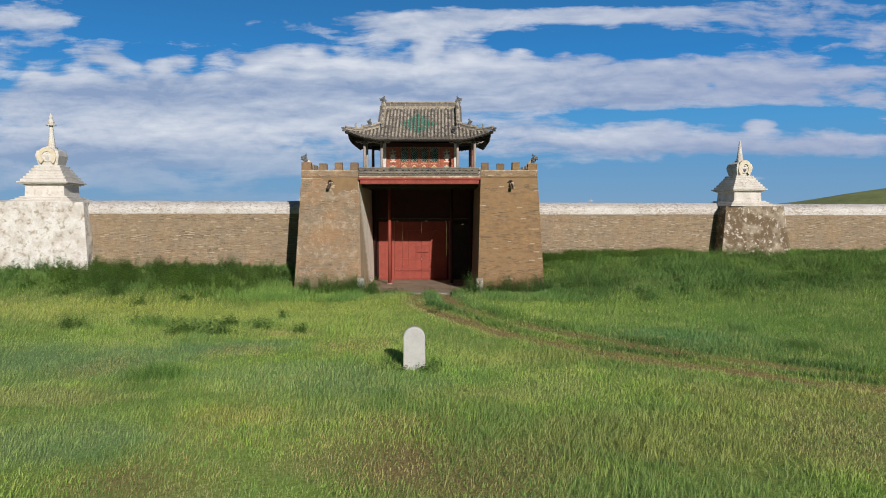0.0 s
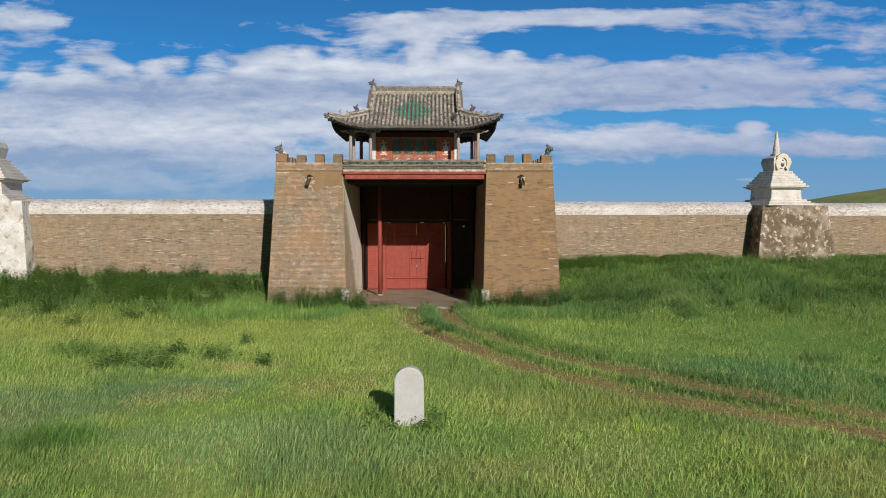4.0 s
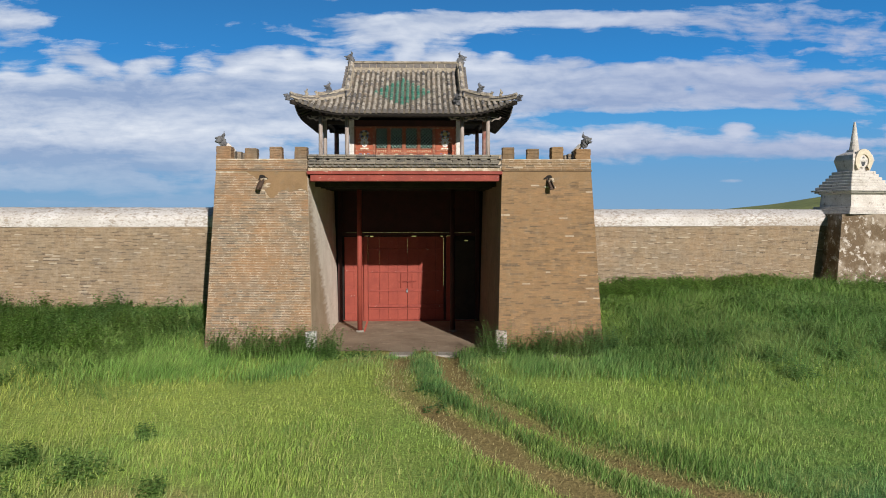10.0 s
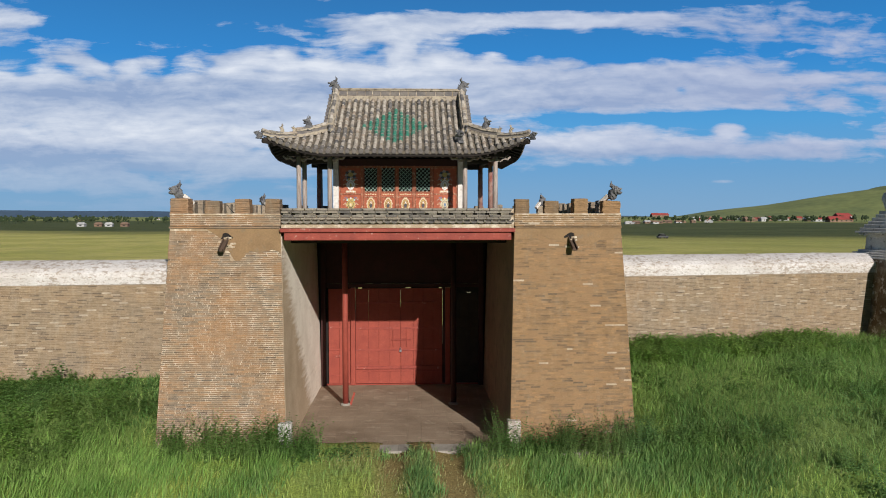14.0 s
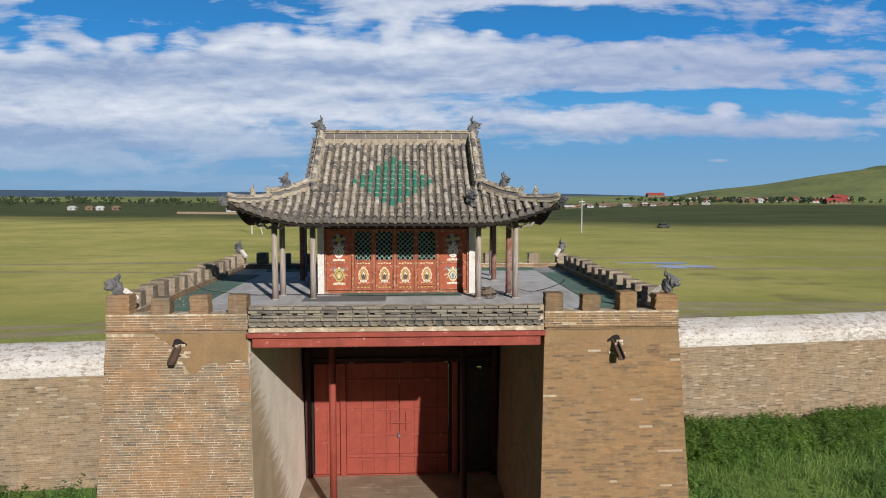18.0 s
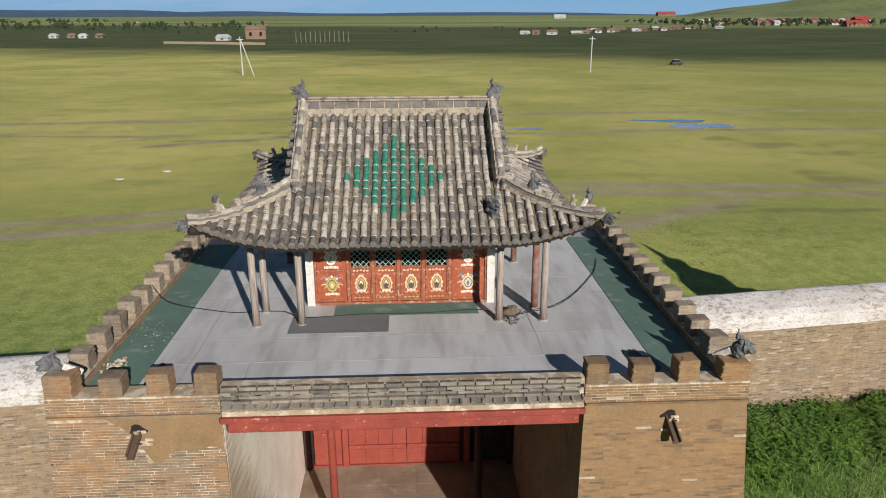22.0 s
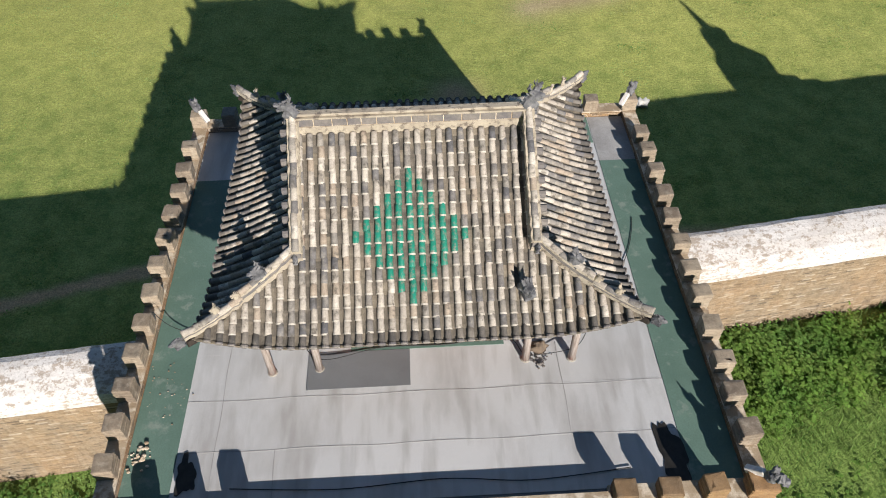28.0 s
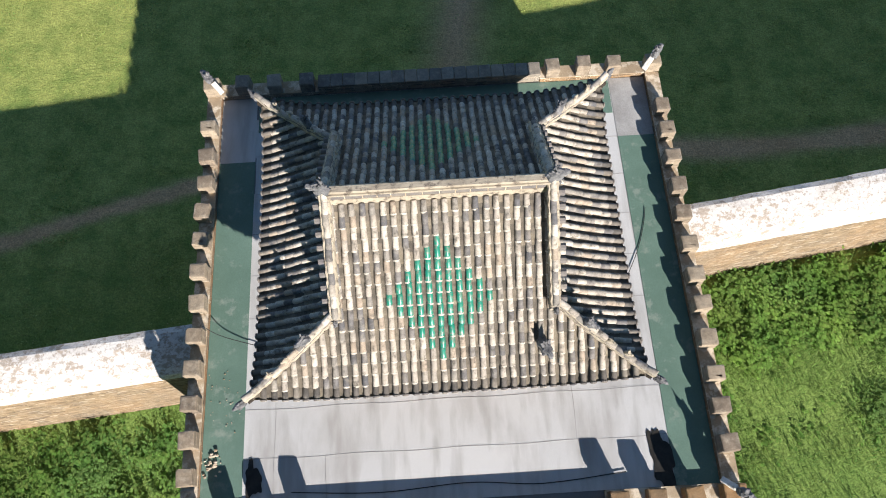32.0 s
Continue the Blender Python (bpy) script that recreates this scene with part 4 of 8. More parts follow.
# ---- long wall ----
def long_wall(name, x0, x1, z_top, label, bricks_from, bricks_to):
    """A stretch of the boundary wall between two x, in its own axes along the wall."""
    y0, y1 = float(wall_y(x0)), float(wall_y(x1))
    ang = math.atan2(y1 - y0, x1 - x0)
    L = math.hypot(x1 - x0, y1 - y0)
    th = thing(name, Matrix.Translation((x0, y0, 0)) @ Matrix.Rotation(ang, 4, "Z"), label, "wall", kind="structure")
    cap0 = z_top - 0.62
    body = Shape()
    hw0, hw1 = 0.58, 0.50
    body.add([(0, -hw0, -0.5), (L, -hw0, -0.5), (L, hw0, -0.5), (0, hw0, -0.5), (0, -hw1, cap0), (L, -hw1, cap0), (L, hw1, cap0), (0, hw1, cap0)],
             [(3, 2, 1, 0), (4, 5, 6, 7), (0, 1, 5, 4), (1, 2, 6, 5), (2, 3, 7, 6), (3, 0, 4, 7)])
    core = part("wall_core", body, M["mortar_wall"], th, "mortar core behind weathered brick facing")
    cap = Shape()
    n = max(2, int(L / 0.3))
    prof = [(-0.53, 0.0), (-0.54, 0.22), (-0.51, 0.34), (-0.36, 0.45), (-0.10, 0.55), (0.18, 0.62), (0.36, 0.64), (0.50, 0.60), (0.53, 0.5), (0.53, 0.0)]
    r = np.random.default_rng(int(abs(x0) * 10))
    v = []
    for i in range(n + 1):
        for (py, pz) in prof:
            j = 0.007 * r.standard_normal()
            v.append((L * i / n, py + j, cap0 + pz + (0.005 * r.standard_normal() if pz > 0 else 0)))
    k = len(prof)
    f = [(i * k + j, (i + 1) * k + j, (i + 1) * k + (j + 1) % k, i * k + (j + 1) % k) for i in range(n) for j in range(k)]
    f += [tuple(range(k)), tuple(range(n * k + k - 1, n * k - 1, -1))]
    cap.add(v, [q[::-1] for q in f])
    part("wall_cap", cap, M["whitewash"], th, "flaking whitewashed wall coping")
    a, b = max(0, bricks_from - x0), min(L, bricks_to - x0)
    if b > a:
        face = lambda u, z, o: (a + u, -(hw0 + (hw1 - hw0) * (z + 0.5) / (cap0 + 0.5)) - o, z)
        bw = brick_rows(face, 0.55, cap0 - 0.01, lambda z: b - a, proud=0.004, seed=21 + int(abs(x0)))
        joined_bricks("wall_bricks", bw, M["brick_wall"], core, "weathered tan bricks with pale joints")
    return th


long_wall("wall_west", -16.4, -5.0, 4.15, "brick boundary wall with whitewashed coping beside the gate", -16.4, -5.2)
long_wall("wall_far_west", -70.0, -18.0, 4.15, "brick boundary wall with whitewashed coping past the stupa", 0, -999)
long_wall("wall_east", 5.0, 16.6, 4.10, "brick boundary wall with whitewashed coping beside the gate", 5.2, 16.6)
long_wall("wall_far_east", 18.0, 80.0, 4.05, "brick boundary wall with fresh white coping past the stupa", 18.0, 34.0)


# ---- gatehouse ----
TOP, BASE = 5.80, -0.25
DECK = 5.33
OUT0, OUT1, IN0, IN1 = 5.58, 5.28, 2.60, 2.74     # outer and inner edges of a tower, at the ground and at z 5.13
FY0, FY1 = -0.46, -0.06                            # its front face, at the ground and at z 5.13
BACK = 9.82
gate = thing("gatehouse", Matrix(), "two-towered brick gatehouse with crenellated parapet and a deep gateway", "gatehouse")


def lerp(a, b, t):
    return a + (b - a) * t


def tower_x(z, edge):
    return lerp(OUT0, OUT1, z / 5.13) if edge == "out" else lerp(IN0, IN1, z / 5.13)


def front_y(z):
    return lerp(FY0, FY1, z / 5.13)


def washed(u, z):
    return z > 4.50 + 0.10 * math.sin(4.3 * u) + 0.06 * math.sin(11 * u) + 0.55 * float(smoothstep(1.0, 1.6, u)) and u < 1.75


def bare(u, z):
    """The share of bricks that show through the clay wash of the right tower."""
    return 0.72 + 0.14 * math.sin(2.3 * z + 1.1 * u) + 0.7 * float(smoothstep(2.1, 2.5, u + 0.25 * math.sin(2.1 * z))) + 0.15 * float(smoothstep(1.2, 0.2, z))


def tower(side, brick, mortar, seed):
    s = side
    core = Shape()
    zb, zt = BASE, 5.13
    v = []
    for z in (zb, zt):
        o, i, fy = tower_x(z, "out"), tower_x(z, "in"), front_y(z)
        by = BACK + (0.3 if z < 0 else 0.0)
        v += [(s * o, fy, z), (s * i, fy, z), (s * i, by, z), (s * o, by, z)]
    f = [(0, 1, 2, 3), (7, 6, 5, 4), (0, 4, 5, 1), (1, 5, 6, 2), (2, 6, 7, 3), (3, 7, 4, 0)]
    core.add(v, f if s > 0 else [q[::-1] for q in f])
    cm = part("tower_wall", core, mortar, gate, "battered brick tower of the gate")
    # front face bricks
    def at(u, z, out):
        x_in = tower_x(z, "in")
        return (s * (x_in + u), front_y(z) - out, z)
    rows = brick_rows(at, 0.0, 5.10, lambda z: tower_x(z, "out") - tower_x(z, "in"), gap=0.0095 if s < 0 else 0.0065, proud=0.0032 if s < 0 else 0.002, seed=seed,
                      keep=(lambda u, z: not washed(u, z)) if s < 0 else (lambda u, z: z < 4.85 + 0.1 * math.sin(3 * u) and (math.sin(12.9 * u + 78.2 * z) * 437.5) % 1.0 < bare(u, z)))
    wash = Shape()
    n, m = 34, 12
    lo = (lambda u: 4.50 + 0.10 * math.sin(4.3 * u) + 0.06 * math.sin(11 * u) + 0.55 * float(smoothstep(1.0, 1.6, u))) if s < 0 else (lambda u: 4.83 + 0.1 * math.sin(3 * u) + 0.03 * math.sin(13 * u))
    span = 1.75 if s < 0 else 2.53
    v = []
    for i in range(n + 1):
        u = span * i / n
        for j in range(m + 1):
            z = lerp(lo(u), 5.125, j / m)
            p = at(u + 0.004, z, -0.002 if j in (0,) else 0.006 + 0.003 * math.sin(17 * u + 9 * z) + 0.002 * math.sin(41 * u - 23 * z))
            v.append(p)
    wash.add(v, [(i * (m + 1) + j, (i + 1) * (m + 1) + j, (i + 1) * (m + 1) + j + 1, i * (m + 1) + j + 1) for i in range(n) for j in range(m)])
    part("clay_wash", wash, M["clay_wash"], cm, "washed-down tan clay over the bricks", smooth=True)
    zc = rows[:, :, 2].mean(1)
    top = zc > 4.12
    joined_bricks("lower_bricks", rows[~top], brick, cm)
    single_bricks(rows[top][:150], brick, cm)
    if len(rows[top]) > 150:
        joined_bricks("upper_bricks", rows[top][150:], brick, cm)
    # outer side
    def at_side(u, z, out):
        return (s * (tower_x(z, "out") + out), front_y(z) + u, z)
    side_rows = brick_rows(at_side, 0.3, 5.10, lambda z: BACK - 0.1 - front_y(z), seed=seed + 5)
    joined_bricks("side_bricks", side_rows, brick, cm)
    # string course and parapet band
    band = Shape()
    band.box(2.76 if s > 0 else -5.30, 5.30 if s > 0 else -2.76, -0.082, 0.31, 5.135, 5.172)
    part("string_course", band, brick, gate)
    return cm


tower_left = tower(-1, M["brick_left"], M["mortar"], 31)
tower_right = tower(1, M["brick_right"], M["mortar_tan"], 41)

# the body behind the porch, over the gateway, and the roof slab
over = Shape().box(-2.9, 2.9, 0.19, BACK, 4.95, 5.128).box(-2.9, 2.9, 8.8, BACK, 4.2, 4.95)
# ceiling side is near-black, its deep shade put into the colour
part("gateway_roof_slab", over, M["near_black"], gate)
slab = Shape().box(-5.05, 5.05, 0.302, 9.55, 5.14, DECK - 0.006).box(-2.735, 2.735, 0.135, 0.30, 5.14, DECK - 0.006)
part("deck_slab", slab, M["felt_dark"], gate)


def parapet(name, x0, x1, y0, y1, z0, z1, mat, seed, axis_x=True, side=-1):
    """A low brick wall with its facing bricks on both long sides."""
    core = Shape().box(x0, x1, y0, y1, z0, z1 - 0.004)
    ob = part(name, core, M["mortar"], gate)
    if axis_x:
        rows = [brick_rows(lambda u, z, o: (x0 + u, y0 - o, z), z0, z1, lambda z: x1 - x0, seed=seed),
                brick_rows(lambda u, z, o: (x0 + u, y1 + o, z), z0, z1, lambda z: x1 - x0, seed=seed + 1)]
    else:
        rows = [brick_rows(lambda u, z, o: (x0 - o, y0 + u, z), z0, z1, lambda z: y1 - y0, seed=seed),
                brick_rows(lambda u, z, o: (x1 + o, y0 + u, z), z0, z1, lambda z: y1 - y0, seed=seed + 1)]
    joined_bricks("parapet_bricks", np.concatenate([r for r in rows if len(r)]), mat, ob)
    return ob


PZ = 5.48
parapet("parapet", -5.28, -2.74, -0.06, 0.30, 5.18, PZ, M["brick_left"], 51)
parapet("parapet", 2.74, 5.28, -0.06, 0.30, 5.18, PZ, M["brick_right"], 53)
parapet("parapet", -5.28, -4.96, 0.31, 9.80, 5.14, PZ, M["brick_left"], 55, False)
parapet("parapet", 4.96, 5.28, 0.31, 9.80, 5.14, PZ, M["brick_right"], 57, False)
parapet("parapet", -5.28, -2.70, 9.50, 9.82, 5.14, PZ, M["brick_grey"], 59)
parapet("parapet", 2.50, 5.28, 9.50, 9.82, 5.14, PZ, M["brick_right"], 61)
parapet("parapet", -2.69, 2.49, 9.52, 9.80, 5.14, 5.62, M["brick_grey"], 63)


def merlon_shape(w, d, h, seed):
    """A worn brick block in one skin, with sunk joints between its courses and a crumbled top."""
    g = np.random.default_rng(seed)
    rings, z = [], 0.0
    while z < h - 0.02:
        e = 0.0045 * g.standard_normal(8)
        top = min(z + 0.040, h)
        rings += [(z, 0.0, e), (top - 0.003, 0.0, e), (top, 0.006, e * 0.5), (top + 0.003, 0.007, e * 0.5)]
        z += 0.0462
    z = rings[-1][0]
    rings += [(z + 0.008, 0.022, 0.014 * g.standard_normal(8)), (z + 0.012, 0.07, 0.016 * g.standard_normal(8))]
    v = []
    for z, i, e in rings:
        a, b, k = w / 2 - i, d / 2 - i, 0.012
        for j, (x, y) in enumerate(((-a + k, -b), (a - k, -b), (a, -b + k), (a, b - k), (a - k, b), (-a + k, b), (-a, b - k), (-a, -b + k))):
            v.append((x + e[j], y + e[(j + 3) % 8], z + (0.008 * math.sin(9 * x + 7 * y + seed) if z > h else 0)))
    n = len(rings)
    f = [(r * 8 + i, r * 8 + (i + 1) % 8, r * 8 + 8 + (i + 1) % 8, r * 8 + 8 + i) for r in range(n - 1) for i in range(8)]
    return Shape().add(v, f + [tuple(range(7, -1, -1)), tuple(range(n * 8 - 8, n * 8))])


MERLON = {(k, n): mesh_of("merlon", merlon_shape(0.318, 0.315, 0.335, 70 + n), M[k]) for k in ("brick_merlon", "brick_grey", "brick_left", "brick_right") for n in range(4)}


def merlon(kind, x, y, k, turn=0.0, s=1.0):
    ob = new("merlon", MERLON[(kind, k % 4)])
    ob.parent = gate
    ob.matrix_local = pose(x, y, PZ - 0.004, 1.5 * math.sin(x * 9 + y * 5), 1.5 * math.sin(x * 4 + y * 7), turn + 3 * math.sin(x * 3 + y * 11)) @ Matrix.Diagonal((s * (1 + 0.07 * math.sin(y * 13)), 1 + 0.06 * math.sin(y * 9 + x), 1 + 0.09 * math.sin(k * 2.3 + y * 4), 1))


for k, x in enumerate((-2.93, -3.62, -4.32)):
    merlon("brick_left", x, 0.12, k, 1.5 * math.sin(k * 5))
for k, x in enumerate((2.93, 3.63, 4.32)):
    merlon("brick_right", x, 0.12, k + 1, 1.5 * math.sin(k * 4))
merlon("brick_left", -5.06, 0.12, 3, 0, 1.25)
merlon("brick_right", 5.06, 0.12, 2, 0, 1.25)
for k in range(12):
    merlon("brick_merlon", -5.13, 0.98 + 0.685 * k + 0.03 * math.sin(k * 3.1), k, 90 + 2 * math.sin(k * 7))
    merlon("brick_merlon", 5.13, 1.0 + 0.68 * k + 0.03 * math.sin(k * 2.1), k + 1, 90 + 2 * math.sin(k * 5))
merlon("brick_merlon", -5.12, 9.66, 1, 0, 1.1)
merlon("brick_merlon", 5.12, 9.66, 2, 0, 1.1)
for k, x in enumerate((-4.40, -3.68, -2.93)):
    merlon("brick_grey", x, 9.66, k)
for k, x in enumerate((2.78, 3.49, 4.20)):
    merlon("brick_merlon", x, 9.66, k + 2)

# parapet over the gateway: brick rows with a scalloped tile eave
cp = part("gateway_parapet", Shape().box(-2.73, 2.73, -0.03, 0.13, 5.13, 5.595), M["mortar"], gate, "grey brick parapet with pale joints over the gateway")


def course_row(z0, z1, out, length, seed, mat, gap=0.012, shift=0.0):
    """One course of grey bricks; each an object of its own."""
    g = np.random.default_rng(seed)
    n = int(5.40 / length)
    x = -2.71 - shift
    pool = [mesh_of("parapet_brick", Shape().box(0, length - gap, -out + 0.01 * i, 0.02, 0, z1 - z0 - 0.008, bevel=0.005), mat) for i in (0, 0.5, -0.5)]
    while x < 2.70 - length * 0.5:
        ob = new("parapet_brick", pool[g.integers(3)])
        ob.parent = cp
        ob.location = (max(x, -2.72), -0.03, z0)
        x += length


course_row(5.545, 5.608, 0.060, 0.27, 81, M["brick_grey"], 0.016)
course_row(5.487, 5.540, 0.085, 0.29, 82, M["brick_grey"], 0.010, shift=0.14)
course_row(5.398, 5.448, 0.040, 0.27, 83, M["brick_grey"], 0.016)
course_row(5.336, 5.392, 0.075, 0.29, 84, M["brick_grey"], 0.010, shift=0.14)
part("coping", Shape().box(-2.72, 2.72, -0.06, 0.15, 5.596, 5.600), M["mortar"], cp)
part("eave_bed", Shape().box(-2.72, 2.72, -0.125, 0.0, 5.135, 5.222, bevel=0.01), M["mortar"], cp, "pale limed bed under the eave tiles")
# dark strip paints the shade between the dentils
part("gap_back", Shape().box(-2.72, 2.72, -0.045, 0.0, 5.440, 5.492), M["near_black"], cp)
dent = mesh_of("dentil", Shape().box(0, 0.19, -0.055, 0, 0, 0.038, bevel=0.004), M["brick_grey"])
for k in range(19):
    ob = new("dentil", dent)
    ob.parent = cp
    ob.location = (-2.68 + 0.283 * k, -0.03, 5.449)
drip = Shape()
pts = [(-0.085, 0.03), (-0.075, 0.008), (-0.045, -0.014), (0.0, -0.026), (0.045, -0.014), (0.075, 0.008), (0.085, 0.03), (0.045, 0.016), (0, 0.010), (-0.045, 0.016)]
n = len(pts)
drip.add([(x, -0.10, z) for x, z in pts] + [(x, 0.02, z + 0.045) for x, z in pts], [tuple(range(n))[::-1], tuple(range(n, 2 * n))] + [(i, (i + 1) % n, n + (i + 1) % n, n + i) for i in range(n)])
drip_me = mesh_of("drip_tile", drip, M["brick_grey"])
cap_me = mesh_of("cover_tile", Shape().rod((0, -0.11, 0.034), (0, 0.02, 0.075), 0.024, 0.024, 8), M["brick_grey"])
for k in range(32):
    x = -2.62 + 0.169 * k
    for me, nm, dx in ((drip_me, "drip_tile", 0), (cap_me, "cover_tile", 0.0845)):
        ob = new(nm, me)
        ob.parent = cp
        ob.location = (x + dx, -0.055, 5.262)
        ob.scale = (1, 1, 0.8)

g = np.random.default_rng(64)
cope = [mesh_of("coping_brick", Shape().box(0, 0.278, -0.17, 0.17, 0, 0.05, bevel=0.008), M["brick_grey"])]
for k in range(18):
    ob = new("coping_brick", cope[0])
    ob.parent = gate
    ob.matrix_local = pose(-2.68 + 0.288 * k, 9.66, 5.618, float(g.normal(0, 1)), float(g.normal(0, 1)), float(g.normal(0, 1.5)))

# lintel beams
part("lintel_upper", Shape().box(-2.745, 2.745, -0.17, 0.22, 5.04, 5.130, bevel=0.012), M["red_beam"], gate, "weathered red upper lintel board")
part("lintel_lower", Shape().box(-2.66, 2.66, -0.11, 0.18, 4.85, 5.037, bevel=0.015), M["red_beam"], gate, "weathered red lower lintel beam")

# porch: plastered cheeks, floor, ceiling
for s in (-1, 1):
    ch = Shape()
    a = [(s * (tower_x(z, "in") - 0.006), front_y(z) + 0.05, z) for z in (-0.1, 4.95)]
    b = [(s * (tower_x(z, "in") - 0.006), 6.3, z) for z in (-0.1, 4.95)]
    w = 0.03 * s
    v = [a[0], b[0], b[1], a[1]] + [(p[0] + w, p[1], p[2]) for p in (a[0], b[0], b[1], a[1])]
    f = [(0, 1, 2, 3), (7, 6, 5, 4), (0, 4, 5, 1), (1, 5, 6, 2), (2, 6, 7, 3), (3, 7, 4, 0)]
    ch.add(v, f if s > 0 else [q[::-1] for q in f])
    part("porch_wall", ch, M["plaster"] if s < 0 else M["shaded_plaster"], gate, "stained beige plaster on the gateway cheek" if s < 0 else "brown plaster on the gateway cheek, darkened for its shade")
    post_in = Shape().box(min(s * 2.44, s * 2.58), max(s * 2.44, s * 2.58), 5.86, 6.0, 0, 4.9)
    part("door_jamb", post_in, M["red_shaded"], gate)
fl = part("gateway_floor", Shape().box(-2.72, 2.72, -0.35, 9.9, -0.3, -0.006), M["floor_brick"], gate, "dusty brick-paved gateway floor")
g = np.random.default_rng(5)
paver = [mesh_of("paver", Shape().box(0, 0.3505, 0, 0.3505, -0.03, z, bevel=0.003), M["floor_brick"]) for z in (-0.001, 0.0, 0.001, 0.0005)]
for i in range(15):
    for j in range(17):
        ob = new("paver", paver[g.integers(4)])
        ob.parent = fl
        ob.location = (-2.62 + 0.352 * i, -0.1 + 0.352 * j, 0)
for k in range(6):
    x = -2.6 + 0.86 * k + 0.05 * math.sin(k)
    part("threshold_slab", Shape().box(x, x + 0.84, -0.66, -0.13, -0.2, 0.018 + 0.008 * math.sin(k * 3), bevel=0.02), M["stone_slab"], gate)
part("apron_slab", Shape().box(3.2, 5.5, -1.1, -0.45, -0.25, 0.06, bevel=0.03), M["stone_slab"], gate)

for x, nm in ((-2.62, 0), (2.69, 1)):
    part("corner_stone", Shape().box(x - 0.15, x + 0.15, -0.54, -0.30, -0.1, 0.66, bevel=0.02), M["whitewash"], gate, "whitewashed guard stone at the gateway corner")

# doors at the back of the porch, with daylight in their gaps
DY = 6.0
part("door_head", Shape().box(-2.44, 2.44, DY - 0.06, DY + 0.08, 3.145, 3.26, bevel=0.01), M["red_shaded"], gate)
for x in (-1.58, 1.45):
    part("door_post", Shape().box(x - 0.075, x + 0.075, DY - 0.07, DY + 0.09, 0, 3.13, bevel=0.012), M["red"], gate)
part("door_sill", Shape().box(-2.44, 2.44, DY - 0.04, DY + 0.08, 0.0, 0.035, bevel=0.008), M["red"], gate)


def door_leaf(x0, x1, z1, seams, rails, mat, label):
    """A leaf of close-set planks with sunk seams; the leaf stops short of the head."""
    xs = [x0] + seams + [x1]
    d = part("door_leaf", Shape().box(x0, x1, DY + 0.036, DY + 0.055, 0.04, 0.30), mat, gate, label)
    for a, b in zip(xs, xs[1:]):
        part("plank", Shape().box(a + 0.0025, b - 0.0025, DY + 0.006, DY + 0.036, 0.045, z1, bevel=0.004), mat, d)
    for z, hgt, out in rails:
        part("ledger", Shape().box(x0 + 0.01, x1 - 0.01, DY - out, DY + 0.007, z, z + hgt, bevel=0.006), M["red_beam"] if mat is M["red"] else mat, d)
    return d


RAILS = [(0.43, 0.030, 0.008), (0.52, 0.085, 0.050), (1.10, 0.055, 0.014), (1.80, 0.060, 0.014), (2.62, 0.06, 0.014)]
door_leaf(-2.36, -1.66, 3.10, [-2.02], [(0.30, 0.03, 0.008), (1.12, 0.04, 0.010), (1.84, 0.05, 0.010)], M["red"], "faded red plank side leaf with a small latch")
leaf_l = door_leaf(-1.50, -0.062, 3.105, [-1.085, -0.76, -0.41], RAILS, M["red"], "faded red plank door leaf with worn ledgers")
leaf_r = door_leaf(-0.057, 1.275, 3.11, [0.34, 0.66, 0.98], RAILS, M["red"], "faded red plank door leaf with worn ledgers")
part("closing_strip", Shape().box(1.284, 1.374, DY + 0.0, DY + 0.04, 0.04, 3.13, bevel=0.006), M["red_shaded"], gate)
# daylight shows only through the open parts of the seams; strips behind close the rest
for x, z0, z1 in ((-1.085, 0.04, 2.07), (-0.76, 0.04, 3.09), (-0.41, 0.04, 3.09), (-0.059, 0.04, 2.51), (0.34, 0.04, 3.10), (0.66, 0.04, 3.10), (0.98, 0.04, 3.10), (1.278, 0.04, 1.29)):
    part("backing_strip", Shape().box(x - 0.03, x + 0.03, DY + 0.038, DY + 0.05, z0, z1), M["near_black"], leaf_l if x < -0.06 else leaf_r)
for x0, x1 in ((-1.50, -1.42), (-1.30, 0.10), (0.27, 1.17), (1.25, 1.37)):
    part("head_strip", Shape().box(x0, x1, DY + 0.038, DY + 0.052, 3.05, 3.15), M["near_black"], gate)
# right wing coloured near-black to carry the shade it stands in
side = door_leaf(1.53, 2.44, 2.955, [1.84, 2.14], [(0.55, 0.05, 0.01), (1.8, 0.05, 0.01)], M["wood_dark"], "plank side leaf darkened for its shade")
part("head_strip", Shape().box(1.53, 2.06, DY + 0.038, DY + 0.052, 2.90, 3.15).box(2.18, 2.46, DY + 0.038, DY + 0.052, 2.90, 3.15).box(2.05, 2.19, DY + 0.038, DY + 0.052, 2.975, 3.15), M["near_black"], gate)
part("backing_strip", Shape().box(1.53, 2.44, DY + 0.038, DY + 0.05, 0.3, 2.90), M["near_black"], side)
part("backing_strip", Shape().box(-2.1, -1.94, DY + 0.038, DY + 0.05, 0.3, 3.08), M["near_black"], gate)
part("head_strip", Shape().box(-2.44, -1.60, DY + 0.038, DY + 0.052, 3.05, 3.15), M["near_black"], gate)
for s in (-1, 1):
    part("jamb_strip", Shape().box(min(s * 2.34, s * 2.75), max(s * 2.34, s * 2.75), DY + 0.09, DY + 0.13, 0, 4.95), M["near_black"], gate)
for x in (-0.31, 0.115):
    part("hasp_plate", Shape().box(x, x + 0.035, DY - 0.035, DY + 0.007, 1.24, 1.76, bevel=0.006), M["red"], leaf_l if x < 0 else leaf_r)
